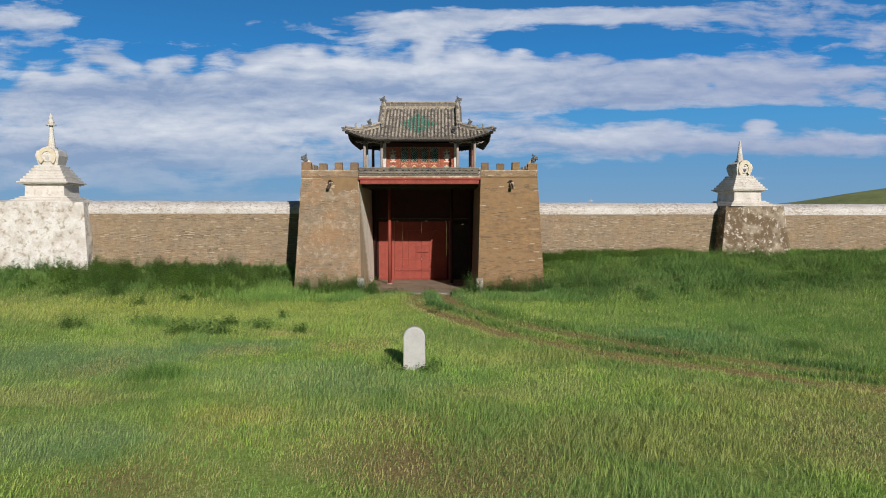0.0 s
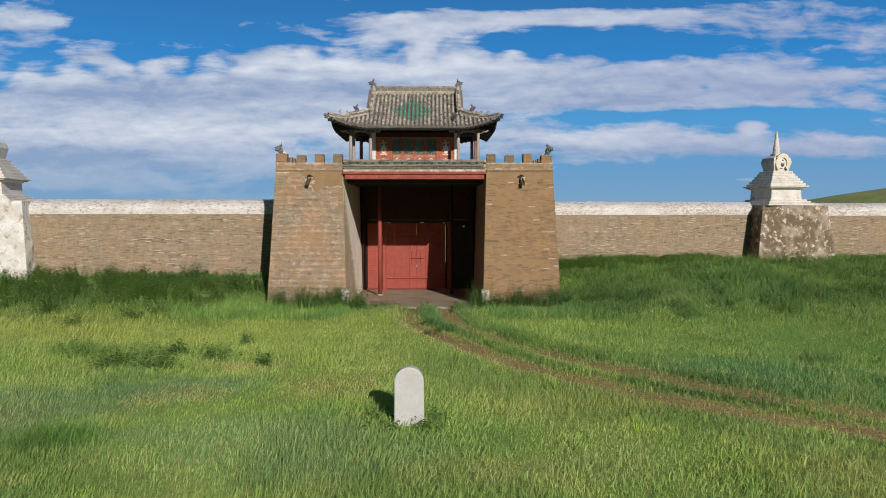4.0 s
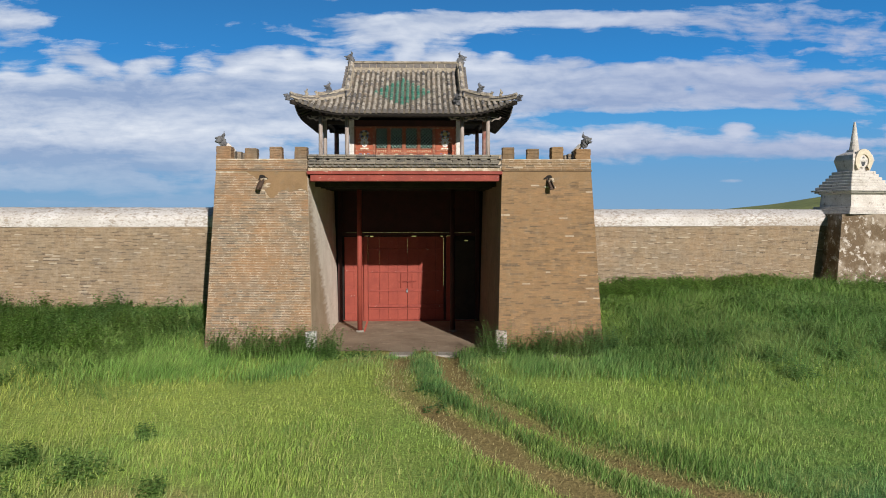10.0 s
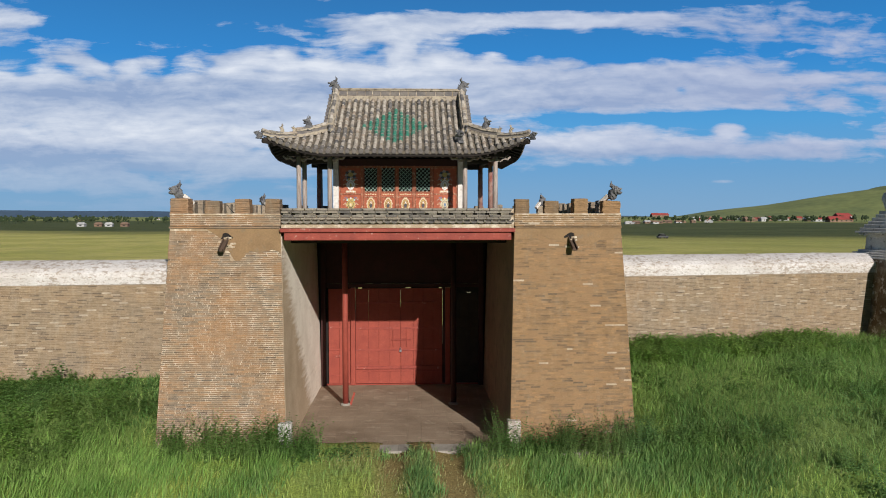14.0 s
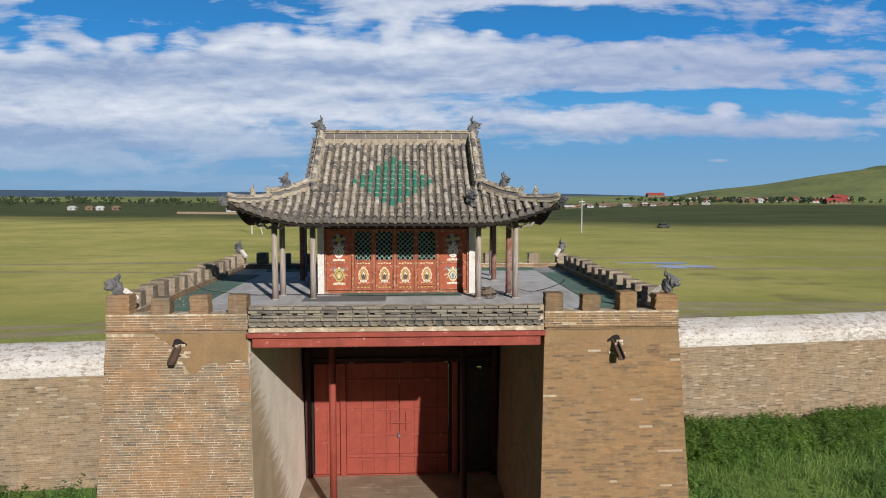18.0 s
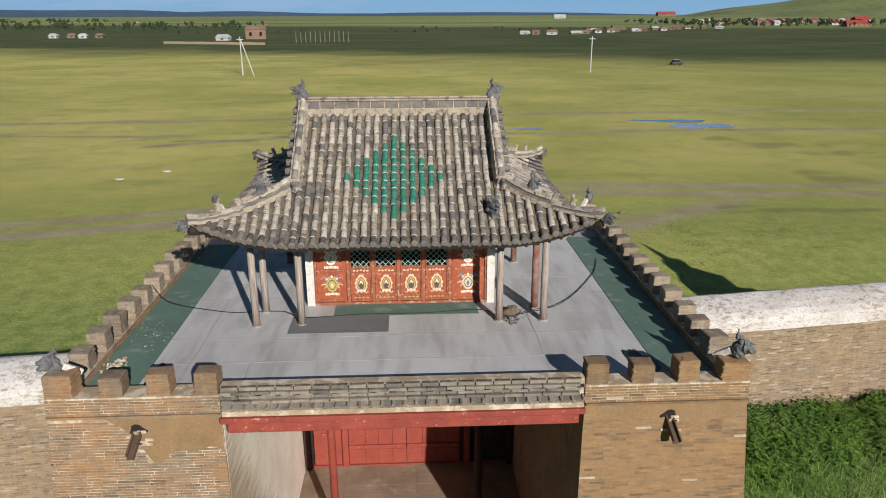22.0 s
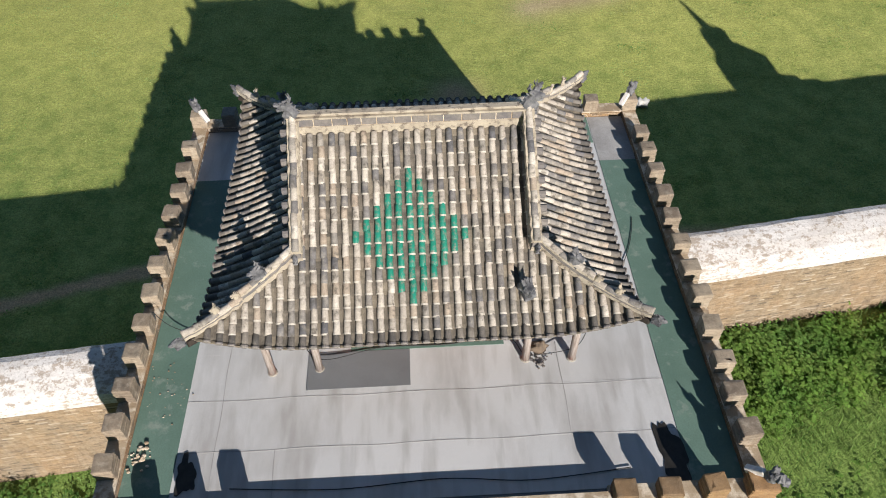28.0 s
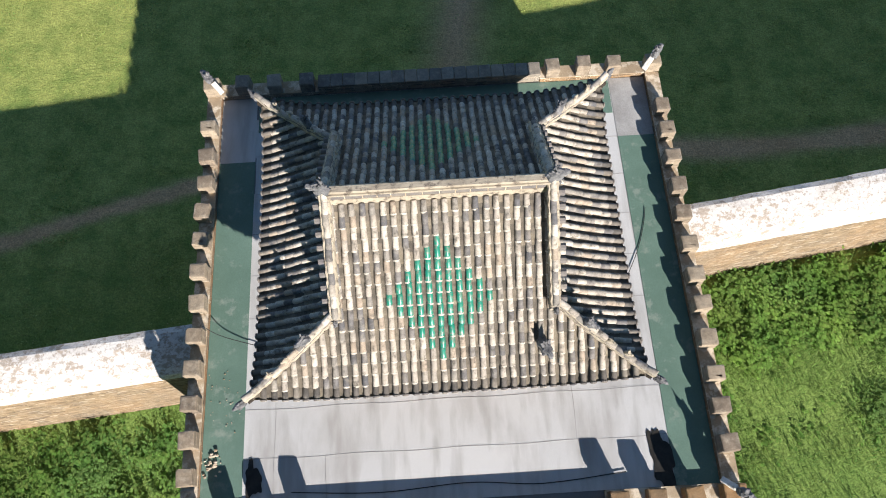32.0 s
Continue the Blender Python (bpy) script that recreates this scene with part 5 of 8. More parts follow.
part("bolt", Shape().rod((-0.36, DY - 0.045, 1.47), (0.27, DY - 0.045, 1.47), 0.018, n=8), M["red_beam"], leaf_l)
part("latch", Shape().box(-2.16, -1.99, DY - 0.03, DY + 0.007, 0.90, 0.96, bevel=0.008), M["red_beam"], gate)
part("padlock", Shape().box(-0.105, -0.035, DY - 0.06, DY - 0.03, 1.06, 1.14, bevel=0.008).tube([(-0.09, DY - 0.045, 1.13), (-0.09, DY - 0.045, 1.19), (-0.07, DY - 0.045, 1.21), (-0.05, DY - 0.045, 1.19), (-0.05, DY - 0.045, 1.13)], 0.007), M["steel"], leaf_r, "small steel padlock")
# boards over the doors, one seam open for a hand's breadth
# the deep shade over the doors is put into this near-black red
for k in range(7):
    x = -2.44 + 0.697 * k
    part("overdoor_board", Shape().box(x, x + 0.6968, DY + 0.02 + 0.004 * (k % 2), DY + 0.06, 3.265, 4.94), M["red_shaded"], gate)
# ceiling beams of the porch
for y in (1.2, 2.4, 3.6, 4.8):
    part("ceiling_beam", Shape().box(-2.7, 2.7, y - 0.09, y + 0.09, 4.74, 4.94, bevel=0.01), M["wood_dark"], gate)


def prop(x):
    t = thing("porch_post", pose(x, 3.55, 0), "slender red-painted timber post propping the gateway beams", "post", "gateway posts")
    # the right post takes the darker red in place of its shade
    part("shaft", Shape().lathe([(0.085, 0.05), (0.083, 2.5), (0.078, 4.74)], 14), M["red"] if x < 0 else M["red_shaded"], t, smooth=True)
    part("foot_stone", Shape().lathe([(0.14, 0), (0.15, 0.03), (0.11, 0.06)], 12), M["stone_slab"], t)
    if x < 0:
        part("brace", Shape().box(0.10, 0.16, -0.03, 0.03, 0.0, 0.42, Matrix.Rotation(radians(18), 4, "Y")), M["red"], t)


prop(-1.60)
prop(1.50)


# wooden rain spouts
def spout(x, s):
    t = thing("rain_spout", pose(x, -0.02, 4.92, 40, 0, 10 * s), "dark weathered wooden rain spout in a broken hole in the brickwork", "rain spout", "rain spouts")
    sh = Shape().box(-0.06, 0.06, -0.46, 0.25, -0.03, 0.0, bevel=0.006).box(-0.065, -0.04, -0.43, 0.25, 0, 0.06, bevel=0.005).box(0.04, 0.065, -0.46, 0.25, 0, 0.06, bevel=0.005)
    part("trough", sh, M["spout"], t)
    hole = [(x + 0.13 * math.cos(a) * (1 + 0.2 * math.sin(3 * a + x)), 4.93 + 0.085 * math.sin(a) * (1 + 0.25 * math.cos(2 * a + x))) for a in np.linspace(0, 2 * math.pi, 14, endpoint=False)]
    # flat near-black plate paints the shade of a hole
    part("spout_hole", Shape().flat(hole, front_y(4.93) + 0.012, 0.022), M["near_black"], gate)
    gg = np.random.default_rng(int(x * 10) % 97)
    for k in range(7):
        a = gg.uniform(-0.14, 0.10)
        z = gg.uniform(-0.22, 0.05)
        part("broken_brick", Shape().box(x + a, x + a + 0.13, -0.11, -0.06, 4.86 + z, 4.905 + z, bevel=0.006), M["mortar"], gate)


spout(-3.98, -1)
spout(4.06, 1)

# felt on the deck
deck = thing("roof_deck_covering", Matrix(), "grey and green roofing felt laid in sheets on the gate terrace", "roofing felt")


def sheet(name, x0, x1, y0, y1, z, mat, label=""):
    sh = Shape()
    nx, ny = max(1, int((x1 - x0) / 0.25)), max(1, int((y1 - y0) / 0.25))
    v = [(lerp(x0, x1, i / nx), lerp(y0, y1, j / ny), z + 0.0012 * math.sin(7 * i + 3 * j + x0) * (0 < i < nx) * (0 < j < ny)) for j in range(ny + 1) for i in range(nx + 1)]
    f = [(j * (nx + 1) + i, j * (nx + 1) + i + 1, (j + 1) * (nx + 1) + i + 1, (j + 1) * (nx + 1) + i) for j in range(ny) for i in range(nx)]
    sh.add(v, f)
    v2 = [(x0, y0, z - 0.012), (x1, y0, z - 0.012), (x1, y1, z - 0.012), (x0, y1, z - 0.012), (x0, y0, z), (x1, y0, z), (x1, y1, z), (x0, y1, z)]
    sh.add(v2, [(0, 1, 5, 4), (1, 2, 6, 5), (2, 3, 7, 6), (3, 0, 4, 7)])
    return part(name, sh, mat, deck, label, smooth=False)


for k in range(10):
    y0 = 0.31 + 0.95 * k
    for j, (a, b) in enumerate(((-4.25, -1.35), (-1.35, 1.45), (1.45, 4.25))):
        if y0 > 4.2 and j == 1 and y0 < 6.4:
            continue
        sheet("felt_sheet", a + 0.15 * math.sin(k * 3 + j), b + 0.15 * math.sin(k * 3 + j + 1) if j < 2 else 4.25, y0, min(y0 + 0.99, 9.49), DECK + 0.0004 * ((k * 5 + j * 3) % 4) + 0.0006 * (k % 2), M["felt"])
def lap(line, wide):
    """A flat lapped edge of the felt along a line, 2 mm thick."""
    n = len(line)
    v = [(x, y, DECK + 0.0046) for x, y in line] + [(x + wide[0], y + wide[1], DECK + 0.0046) for x, y in line]
    v += [(x, y, DECK + 0.0005) for x, y in line] + [(x + wide[0], y + wide[1], DECK + 0.0005) for x, y in line]
    f = []
    for i in range(n - 1):
        q = (i, i + 1, n + i + 1, n + i)
        f += [q if wide[1] else q[::-1], (2 * n + i, 2 * n + i + 1, i + 1, i), (n + i, n + i + 1, 3 * n + i + 1, 3 * n + i)]
    return Shape().add(v, f)


for k in (1, 2, 4, 5, 6, 7, 8):
    y0 = 0.31 + 0.95 * k
    sm = lap([(x, y0 + 0.012 * math.sin(3.1 * x + k)) for x in np.linspace(-4.2, 4.2, 40)], (0.0, 0.014))
    part("seam", sm, M["felt_lap"], deck, "raised lap of the felt")
for k, (x, y0, y1) in enumerate(((-3.55, 0.32, 4.1), (-2.55, 0.32, 1.25), (2.35, 1.3, 3.1))):
    sm = lap([(x + 0.01 * math.sin(4 * y), y) for y in np.linspace(y0, y1, 14)], (0.012, 0.0))
    part("seam", sm, M["felt_lap"], deck, "raised lap of the felt")
sheet("felt_strip", -4.95, -4.15, 0.31, 7.80, DECK + 0.012, M["felt_green"], "green felt strip along the parapet")
sheet("felt_strip", 4.12, 4.95, 7.90, 9.48, DECK + 0.010, M["felt_lap"], "grey felt strip in the corner")
sheet("felt_strip", 4.12, 4.95, 0.31, 7.92, DECK + 0.012, M["felt_green"], "green felt strip along the parapet")
sheet("felt_strip", -4.95, -4.15, 7.78, 9.48, DECK + 0.010, M["felt"], "grey felt strip in the corner")
sheet("felt_strip", -1.36, 1.42, 3.10, 3.70, DECK + 0.014, M["felt_green"], "green felt before the pavilion doors")
sheet("felt_strip", -4.1, 4.1, 8.55, 9.48, DECK + 0.012, M["felt_green"], "green felt along the back parapet")
sheet("felt_patch", -2.12, -0.30, 2.34, 3.09, DECK + 0.017, M["felt_dark"], "dark felt patch before the doors")


def drain_stain(x, y, rx, ry, seed):
    """A wet, silted patch where rain runs to a spout."""
    g = np.random.default_rng(seed)
    ph = g.uniform(0, 6.28, 4)
    n = 40
    pts = []
    for i in range(n):
        a = 2 * math.pi * i / n
        k = 1 + 0.14 * math.sin(3 * a + ph[0]) + 0.12 * math.sin(5 * a + ph[1]) + 0.09 * math.sin(9 * a + ph[2])
        pts.append((x + rx * k * math.cos(a) * (1 - 0.35 * math.sin(a)) - 0.12 * math.sin(a) * ry, y + ry * k * math.sin(a)))
    sh = Shape().add([(px, py, DECK + 0.019) for px, py in pts] + [(px, py, DECK + 0.002) for px, py in pts], [tuple(range(n))] + [(i, n + i, n + (i + 1) % n, (i + 1) % n) for i in range(n)])
    part("wet_stain", sh, M["silt"], deck, "black wet silt by the spout hole")


drain_stain(3.92, 0.86, 0.21, 0.56, 3)
drain_stain(-3.95, 0.92, 0.15, 0.33, 8)

# ---- pavilion on the gate ----
PX, PY = -0.07, 5.03                     # its middle
pav = thing("gate_pavilion", pose(PX, PY, DECK), "small timber pavilion with painted doors under a grey tiled hip-and-gable roof", "pavilion")
# from here on heights are above the deck and places are from the pavilion's middle
RIDGE_Z, EAVE_Z, HALF_Y, HALF_X, GABLE_X, HIP_Y = 3.66, 1.78, 2.98, 3.40, 1.93, 1.72
TIP_X, TIP_Y = 3.53, 3.04


def slope_z(d, run, rise):
    """Height over the eave at d metres in from it, on a sagging slope."""
    return rise * max(0.0, min(1.0, d / run)) ** 1.16


def lift_x(x):
    return 0.46 * max(0.0, (abs(x) - 1.75) / (TIP_X - 1.75)) ** 2.0


def front_point(x, q, back=False, up=0.0):
    """A place on the front or back slope, q metres out from the ridge line."""
    z = EAVE_Z + slope_z(HALF_Y - q, HALF_Y, RIDGE_Z - EAVE_Z) + lift_x(x) + up
    return Vector((x, q if back else -q, z))


def hip_q(x):
    """How far out the hip line lies at x."""
    return HIP_Y + max(0.0, abs(x) - GABLE_X) * (TIP_Y - HIP_Y) / (TIP_X - GABLE_X)


HIP_Z = slope_z(HALF_Y - HIP_Y, HALF_Y, RIDGE_Z - EAVE_Z)


def lift_y(y):
    k = 1.75 - GABLE_X
    eq = GABLE_X + max(-0.2, abs(y) - HIP_Y) * (TIP_X - GABLE_X) / (TIP_Y - HIP_Y)
    return lift_x(eq) if abs(y) > HIP_Y - 0.2 else 0.0


def side_point(s, y, d, up=0.0):
    """A place on the end slopes, d metres in from the eave; s is -1 or 1."""
    x = HALF_X - d
    z = EAVE_Z + slope_z(d, HALF_X - GABLE_X, HIP_Z) + lift_y(y) + up
    return Vector((s * x, y, z))


def side_inner(y):
    """How far in from the eave the end slope reaches at y."""
    if abs(y) <= HIP_Y:
        return HALF_X - GABLE_X + 0.12
    return max(0.0, HALF_X - (GABLE_X + (abs(y) - HIP_Y) * (TIP_X - GABLE_X) / (TIP_Y - HIP_Y)))


PITCH, SEG = 0.1755, 0.195
roof = part("roof_bed", Shape().box(-0.01, 0.01, -0.01, 0.01, 2.0, 2.02), M["tile_pan"], pav, "clay tile roof with rows of barrel tiles and a green diamond")


def bed():
    sh = Shape()
    for back in (False, True):
        n, m = 48, 14
        v = []
        for i in range(n + 1):
            x = -TIP_X + 2 * TIP_X * i / n
            q0 = 0.0 if abs(x) < GABLE_X else hip_q(x)
            v += [front_point(x, lerp(q0, HALF_Y, j / m), back, -0.05) for j in range(m + 1)]
        f = [(i * (m + 1) + j, i * (m + 1) + j + 1, (i + 1) * (m + 1) + j + 1, (i + 1) * (m + 1) + j) for i in range(n) for j in range(m) if abs(abs(-TIP_X + 2 * TIP_X * (i + 0.5) / n) - GABLE_X) > 0.075 or True]
        sh.add(v, f)
    for s in (-1, 1):
        n, m = 40, 8
        v = []
        for i in range(n + 1):
            y = -TIP_Y + 2 * TIP_Y * i / n
            v += [side_point(s, y, lerp(0, side_inner(y), j / m), -0.05) for j in range(m + 1)]
        sh.add(v, [(i * (m + 1) + j, i * (m + 1) + j + 1, (i + 1) * (m + 1) + j + 1, (i + 1) * (m + 1) + j) for i in range(n) for j in range(m)])
    return sh


roof.data = mesh_of("roof_bed", bed(), M["tile_pan"], True)

# the barrel tile: a half pipe, narrower at its upper end, lying along +y uphill
TN = 7


def barrel(length, r0=0.055, r1=0.047):
    sh = Shape()
    v = []
    for y, r in ((0.0, r0 - 0.006), (0.012, r0), (length * 0.9, r1 + 0.004), (length, r1 - 0.004)):
        v += [(r * math.cos(math.pi * i / (TN - 1)), y, r * math.sin(math.pi * i / (TN - 1)) - 0.01) for i in range(TN)]
    f = [(j * TN + i, (j + 1) * TN + i, (j + 1) * TN + i + 1, j * TN + i + 1) for j in range(3) for i in range(TN - 1)]
    f += [tuple(range(TN)), tuple(range(4 * TN - 1, 3 * TN - 1, -1))]
    return sh.add(v, f)


BARREL = barrel(SEG + 0.02)
tile_me = mesh_of("roof_tile", BARREL, M["tile"], True)
tile_green_me = mesh_of("roof_tile", BARREL, M["tile_green"], True)
tile_dark_me = mesh_of("roof_tile", BARREL, M["tile_end"], True)
PAN = Shape()
PAN.add([(x, y, 0.022 * (abs(x) / 0.07) ** 2 + (0.014 if y == 0 else 0.0) - 0.035) for y in (0.0, SEG + 0.03) for x in (-0.075, -0.035, 0.0, 0.035, 0.075)],
        [(i, i + 1, i + 6, i + 5) for i in range(4)])
PAN.add([(x, 0.0, 0.022 * (abs(x) / 0.07) ** 2 - 0.021 - dz) for dz in (0, 0.016) for x in (-0.075, -0.035, 0.0, 0.035, 0.075)], [(i, i + 5, i + 6, i + 1) for i in range(4)])
joined_roll, joined_pan, joined_green, joined_dark, joint = Shape(), Shape(), Shape(), Shape(), Shape()
ends = Shape()


def along(points, where, index, sideways):
    """Lays tiles from the eave up a chain of places; where: 'parts' or 'joined'."""
    total = sum((b - a).length for a, b in zip(points, points[1:]))
    n = max(1, int(round(total / SEG)))
    cum = [0.0]
    for a, b in zip(points, points[1:]):
        cum.append(cum[-1] + (b - a).length)

    def spot(d):
        d = max(0.0, min(total, d))
        for k in range(len(points) - 1):
            if d <= cum[k + 1] + 1e-9:
                return points[k].lerp(points[k + 1], (d - cum[k]) / max(1e-6, cum[k + 1] - cum[k]))
        return points[-1]
    for k in range(n):
        a, b = spot(k * total / n), spot((k + 1) * total / n)
        y = (b - a).normalized()
        x = sideways.normalized()
        z = x.cross(y).normalized()
        if z.z < 0:
            x, z = -x, -z
        x = y.cross(z)
        m = Matrix((x, y, z)).transposed().to_4x4()
        jig = Vector((0.007 * math.sin(index * 3.7 + k * 2.1), 0, 0.005 * math.sin(index * 1.3 + k * 4.7)))
        m.translation = a + m.to_3x3() @ jig
        sc = Matrix.Diagonal((1, total / n / SEG, 1, 1))
        yield k, n, m @ sc


END = Shape().lathe([(0.001, -0.012), (0.045, -0.012), (0.062, -0.004), (0.062, 0.02)], 10, Matrix.Rotation(radians(-90), 4, "X"))
DRIP = Shape().add([(-0.08, 0, 0.0), (-0.05, -0.005, -0.05), (0, -0.008, -0.085), (0.05, -0.005, -0.05), (0.08, 0, 0.0), (-0.08, 0.02, 0.0), (-0.05, 0.015, -0.05), (0, 0.012, -0.085), (0.05, 0.015, -0.05), (0.08, 0.02, 0.0)],
                   [(0, 1, 2, 3, 4), (9, 8, 7, 6, 5), (0, 5, 6, 1), (1, 6, 7, 2), (2, 7, 8, 3), (3, 8, 9, 4)])
END_ME, DRIP_ME = mesh_of("tile_end", END, M["ridge_dark"]), mesh_of("drip_tile", DRIP, M["tile_pan"])


def eave_piece(name, me, shape, m, far):
    if far:
        ends.add(shape.v, shape.f, m)
        return
    ob = new(name, me)
    ob.parent = roof
    ob.matrix_local = m


GREEN_MID = 8.2
parts_made = 0
for back in (False, True):
    for i in range(-20, 22):
        x = (i - 0.5) * PITCH * 0.985
        q0 = 0.12 if abs(x) < GABLE_X - 0.05 else hip_q(x) + 0.06
        if q0 > HALF_Y - 0.12:
            continue
        pts = [front_point(x, lerp(HALF_Y + 0.03, q0, t / 12), back) for t in range(13)]
        for k, n, m in along(pts, "", i + (50 if back else 0), Vector((1, 0, 0))):
            green = 0.95 * abs(i) + abs(k - GREEN_MID) <= 5.3
            if not back and abs(i - 0.5) <= 10.5 and parts_made < 300:
                ob = new("roof_tile", tile_green_me if green else tile_dark_me if k == 0 else tile_me)
                ob.parent = roof
                ob.matrix_local = m
                parts_made += 1
            else:
                (joined_green if green else joined_dark if k == 0 else joined_roll).add(BARREL.v, BARREL.f, m)
            # lime at the joint
            if math.sin(12.9 * i + 78.2 * k) > -0.75 and not back:
                r = 0.0585
                joint.add([(r * math.cos(math.pi * a / 6), yy, r * math.sin(math.pi * a / 6) - 0.01) for yy in (-0.014, 0.014) for a in range(7)], [(a, a + 7, a + 8, a + 1) for a in range(6)], m)
            if k == 0:
                eave_piece("tile_end", END_ME, END, m, back)
    for i in range(-20, 21):
        x = i * PITCH * 0.985
        q0 = 0.05 if abs(x) < GABLE_X - 0.02 else hip_q(x) + 0.02
        if q0 > HALF_Y - 0.1:
            continue
        pts = [front_point(x, lerp(HALF_Y + 0.02, q0, t / 12), back) for t in range(13)]
        for k, n, m in along(pts, "", i, Vector((1, 0, 0))):
            joined_pan.add(PAN.v, PAN.f, m)
            if k == 0:
                eave_piece("drip_tile", DRIP_ME, DRIP, m, back)
for s in (-1, 1):
    for i in range(-16, 17):
        y = i * PITCH * 1.02
        d1 = side_inner(y) - 0.05
        if d1 < 0.12:
            continue
        pts = [side_point(s, y, lerp(-0.03, d1, t / 6)) for t in range(7)]
        for k, n, m in along(pts, "", i + 100 * s, Vector((0, 1, 0))):
            (joined_dark if k == 0 else joined_roll).add(BARREL.v, BARREL.f, m)
            if k == 0:
                ends.add(END.v, END.f, m)
    for i in range(-17, 17):
        y = (i + 0.5) * PITCH * 1.02
        d1 = side_inner(y)
        if d1 < 0.1:
            continue
        pts = [side_point(s, y, lerp(-0.02, d1, t / 6)) for t in range(7)]
        for k, n, m in along(pts, "", i, Vector((0, 1, 0))):
            joined_pan.add(PAN.v, PAN.f, m)
            if k == 0:
                ends.add([(-0.08, 0, 0.0), (0, -0.008, -0.085), (0.08, 0, 0.0), (-0.08, 0.02, 0.0), (0, 0.012, -0.085), (0.08, 0.02, 0.0)], [(0, 1, 2), (5, 4, 3), (0, 3, 4, 1), (1, 4, 5, 2)], m)
part("barrel_tiles", mesh_of("barrel_tiles", joined_roll, M["tile"], True), None, roof, kind="stuff")
part("eave_tiles", mesh_of("eave_tiles", joined_dark, M["tile_end"], True), None, roof, "darkened barrel tiles of the eave row", kind="stuff")
part("green_tiles", mesh_of("green_tiles", joined_green, M["tile_green"], True), None, roof, "green glazed tiles of the diamond", kind="stuff")
part("pan_tiles", mesh_of("pan_tiles", joined_pan, M["tile_pan"]), None, roof, kind="stuff")
part("joint_mortar", mesh_of("joint_mortar", joint, M["lime"]), None, roof, "pale lime at the tile joints", kind="stuff")
part("eave_edging", mesh_of("eave_edging", ends, M["ridge_dark"]), None, roof, "dark round tile ends and pointed drip tiles", kind="stuff")

# eave soffit, rafters and fascia
soff = Shape()
for back in (False, True):
    n = 40
    v = []
    for i in range(n + 1):
        x = -TIP_X * 0.985 + 2 * TIP_X * 0.985 * i / n
        qi = max(1.2, min(HALF_Y - 0.02, hip_q(x) if abs(x) > GABLE_X else 1.2))
        a, b = front_point(x, HALF_Y - 0.03, back, -0.13), front_point(x, qi, back, -0.16)
        v += [a, b, front_point(x, HALF_Y - 0.03, back, -0.06)]
    soff.add(v, [(i * 3, i * 3 + 1, i * 3 + 4, i * 3 + 3) for i in range(n)] + [(i * 3, i * 3 + 3, i * 3 + 5, i * 3 + 2) for i in range(n)])
for s in (-1, 1):
    n = 34
    v = []
    for i in range(n + 1):
        y = -TIP_Y * 0.985 + 2 * TIP_Y * 0.985 * i / n
        v += [side_point(s, y, 0.03, -0.13), side_point(s, y, max(0.04, side_inner(y)), -0.16), side_point(s, y, 0.03, -0.06)]
    soff.add(v, [(i * 3, i * 3 + 1, i * 3 + 4, i * 3 + 3) for i in range(n)] + [(i * 3, i * 3 + 3, i * 3 + 5, i * 3 + 2) for i in range(n)])
part("soffit", soff, M["near_black"], pav, "near-black boarded eave underside")
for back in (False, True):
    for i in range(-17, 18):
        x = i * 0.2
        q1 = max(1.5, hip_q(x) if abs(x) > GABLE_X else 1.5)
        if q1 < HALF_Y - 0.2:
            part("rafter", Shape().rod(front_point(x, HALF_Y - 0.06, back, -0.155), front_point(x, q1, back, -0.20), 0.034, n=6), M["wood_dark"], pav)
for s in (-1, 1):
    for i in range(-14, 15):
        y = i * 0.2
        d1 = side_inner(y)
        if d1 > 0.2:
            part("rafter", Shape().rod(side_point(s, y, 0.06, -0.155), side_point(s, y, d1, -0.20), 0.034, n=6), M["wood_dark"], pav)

# gables under the ridge ends
for s in (-1, 1):
    gb = Shape()
    prof = [(-HIP_Y, EAVE_Z + HIP_Z)] + [(q, EAVE_Z + slope_z(HALF_Y - abs(q), HALF_Y, RIDGE_Z - EAVE_Z)) for q in np.linspace(-HIP_Y, HIP_Y, 15)]
    n = len(prof)
    v = [(s * (GABLE_X - 0.10), y, z) for y, z in prof] + [(s * (GABLE_X - 0.16), y, z) for y, z in prof]
    gb.add(v, [tuple(range(n)), tuple(range(2 * n - 1, n - 1, -1))])
    part("gable", gb, M["wood_red"], pav, "dull red boarded gable")

# main ridge: stacked courses
rz = RIDGE_Z - 0.12
ridge = part("main_ridge", Shape().box(-1.84, 1.84, -0.10, 0.10, rz, rz + 0.16, bevel=0.015), M["ridge"], roof, "tall main ridge of stacked pale and dark courses")
gsm = np.random.default_rng(19)
x = -1.80
while x < 1.78:
    ln = float(gsm.uniform(0.22, 0.30))
    part("ridge_block", Shape().box(x, min(x + ln - 0.012, 1.80), -0.082, 0.082, rz + 0.165, rz + 0.305, bevel=0.008), M["ridge_dark"], ridge)
    x += ln
part("ridge_bed", Shape().box(-1.80, 1.80, -0.075, 0.075, rz + 0.15, rz + 0.30), M["mortar"], ridge)
part("ridge_cap", Shape().box(-1.84, 1.84, -0.105, 0.105, rz + 0.31, rz + 0.345, bevel=0.01).box(-1.84, 1.84, -0.075, 0.075, rz + 0.347, rz + 0.395, bevel=0.02), M["ridge"], ridge)


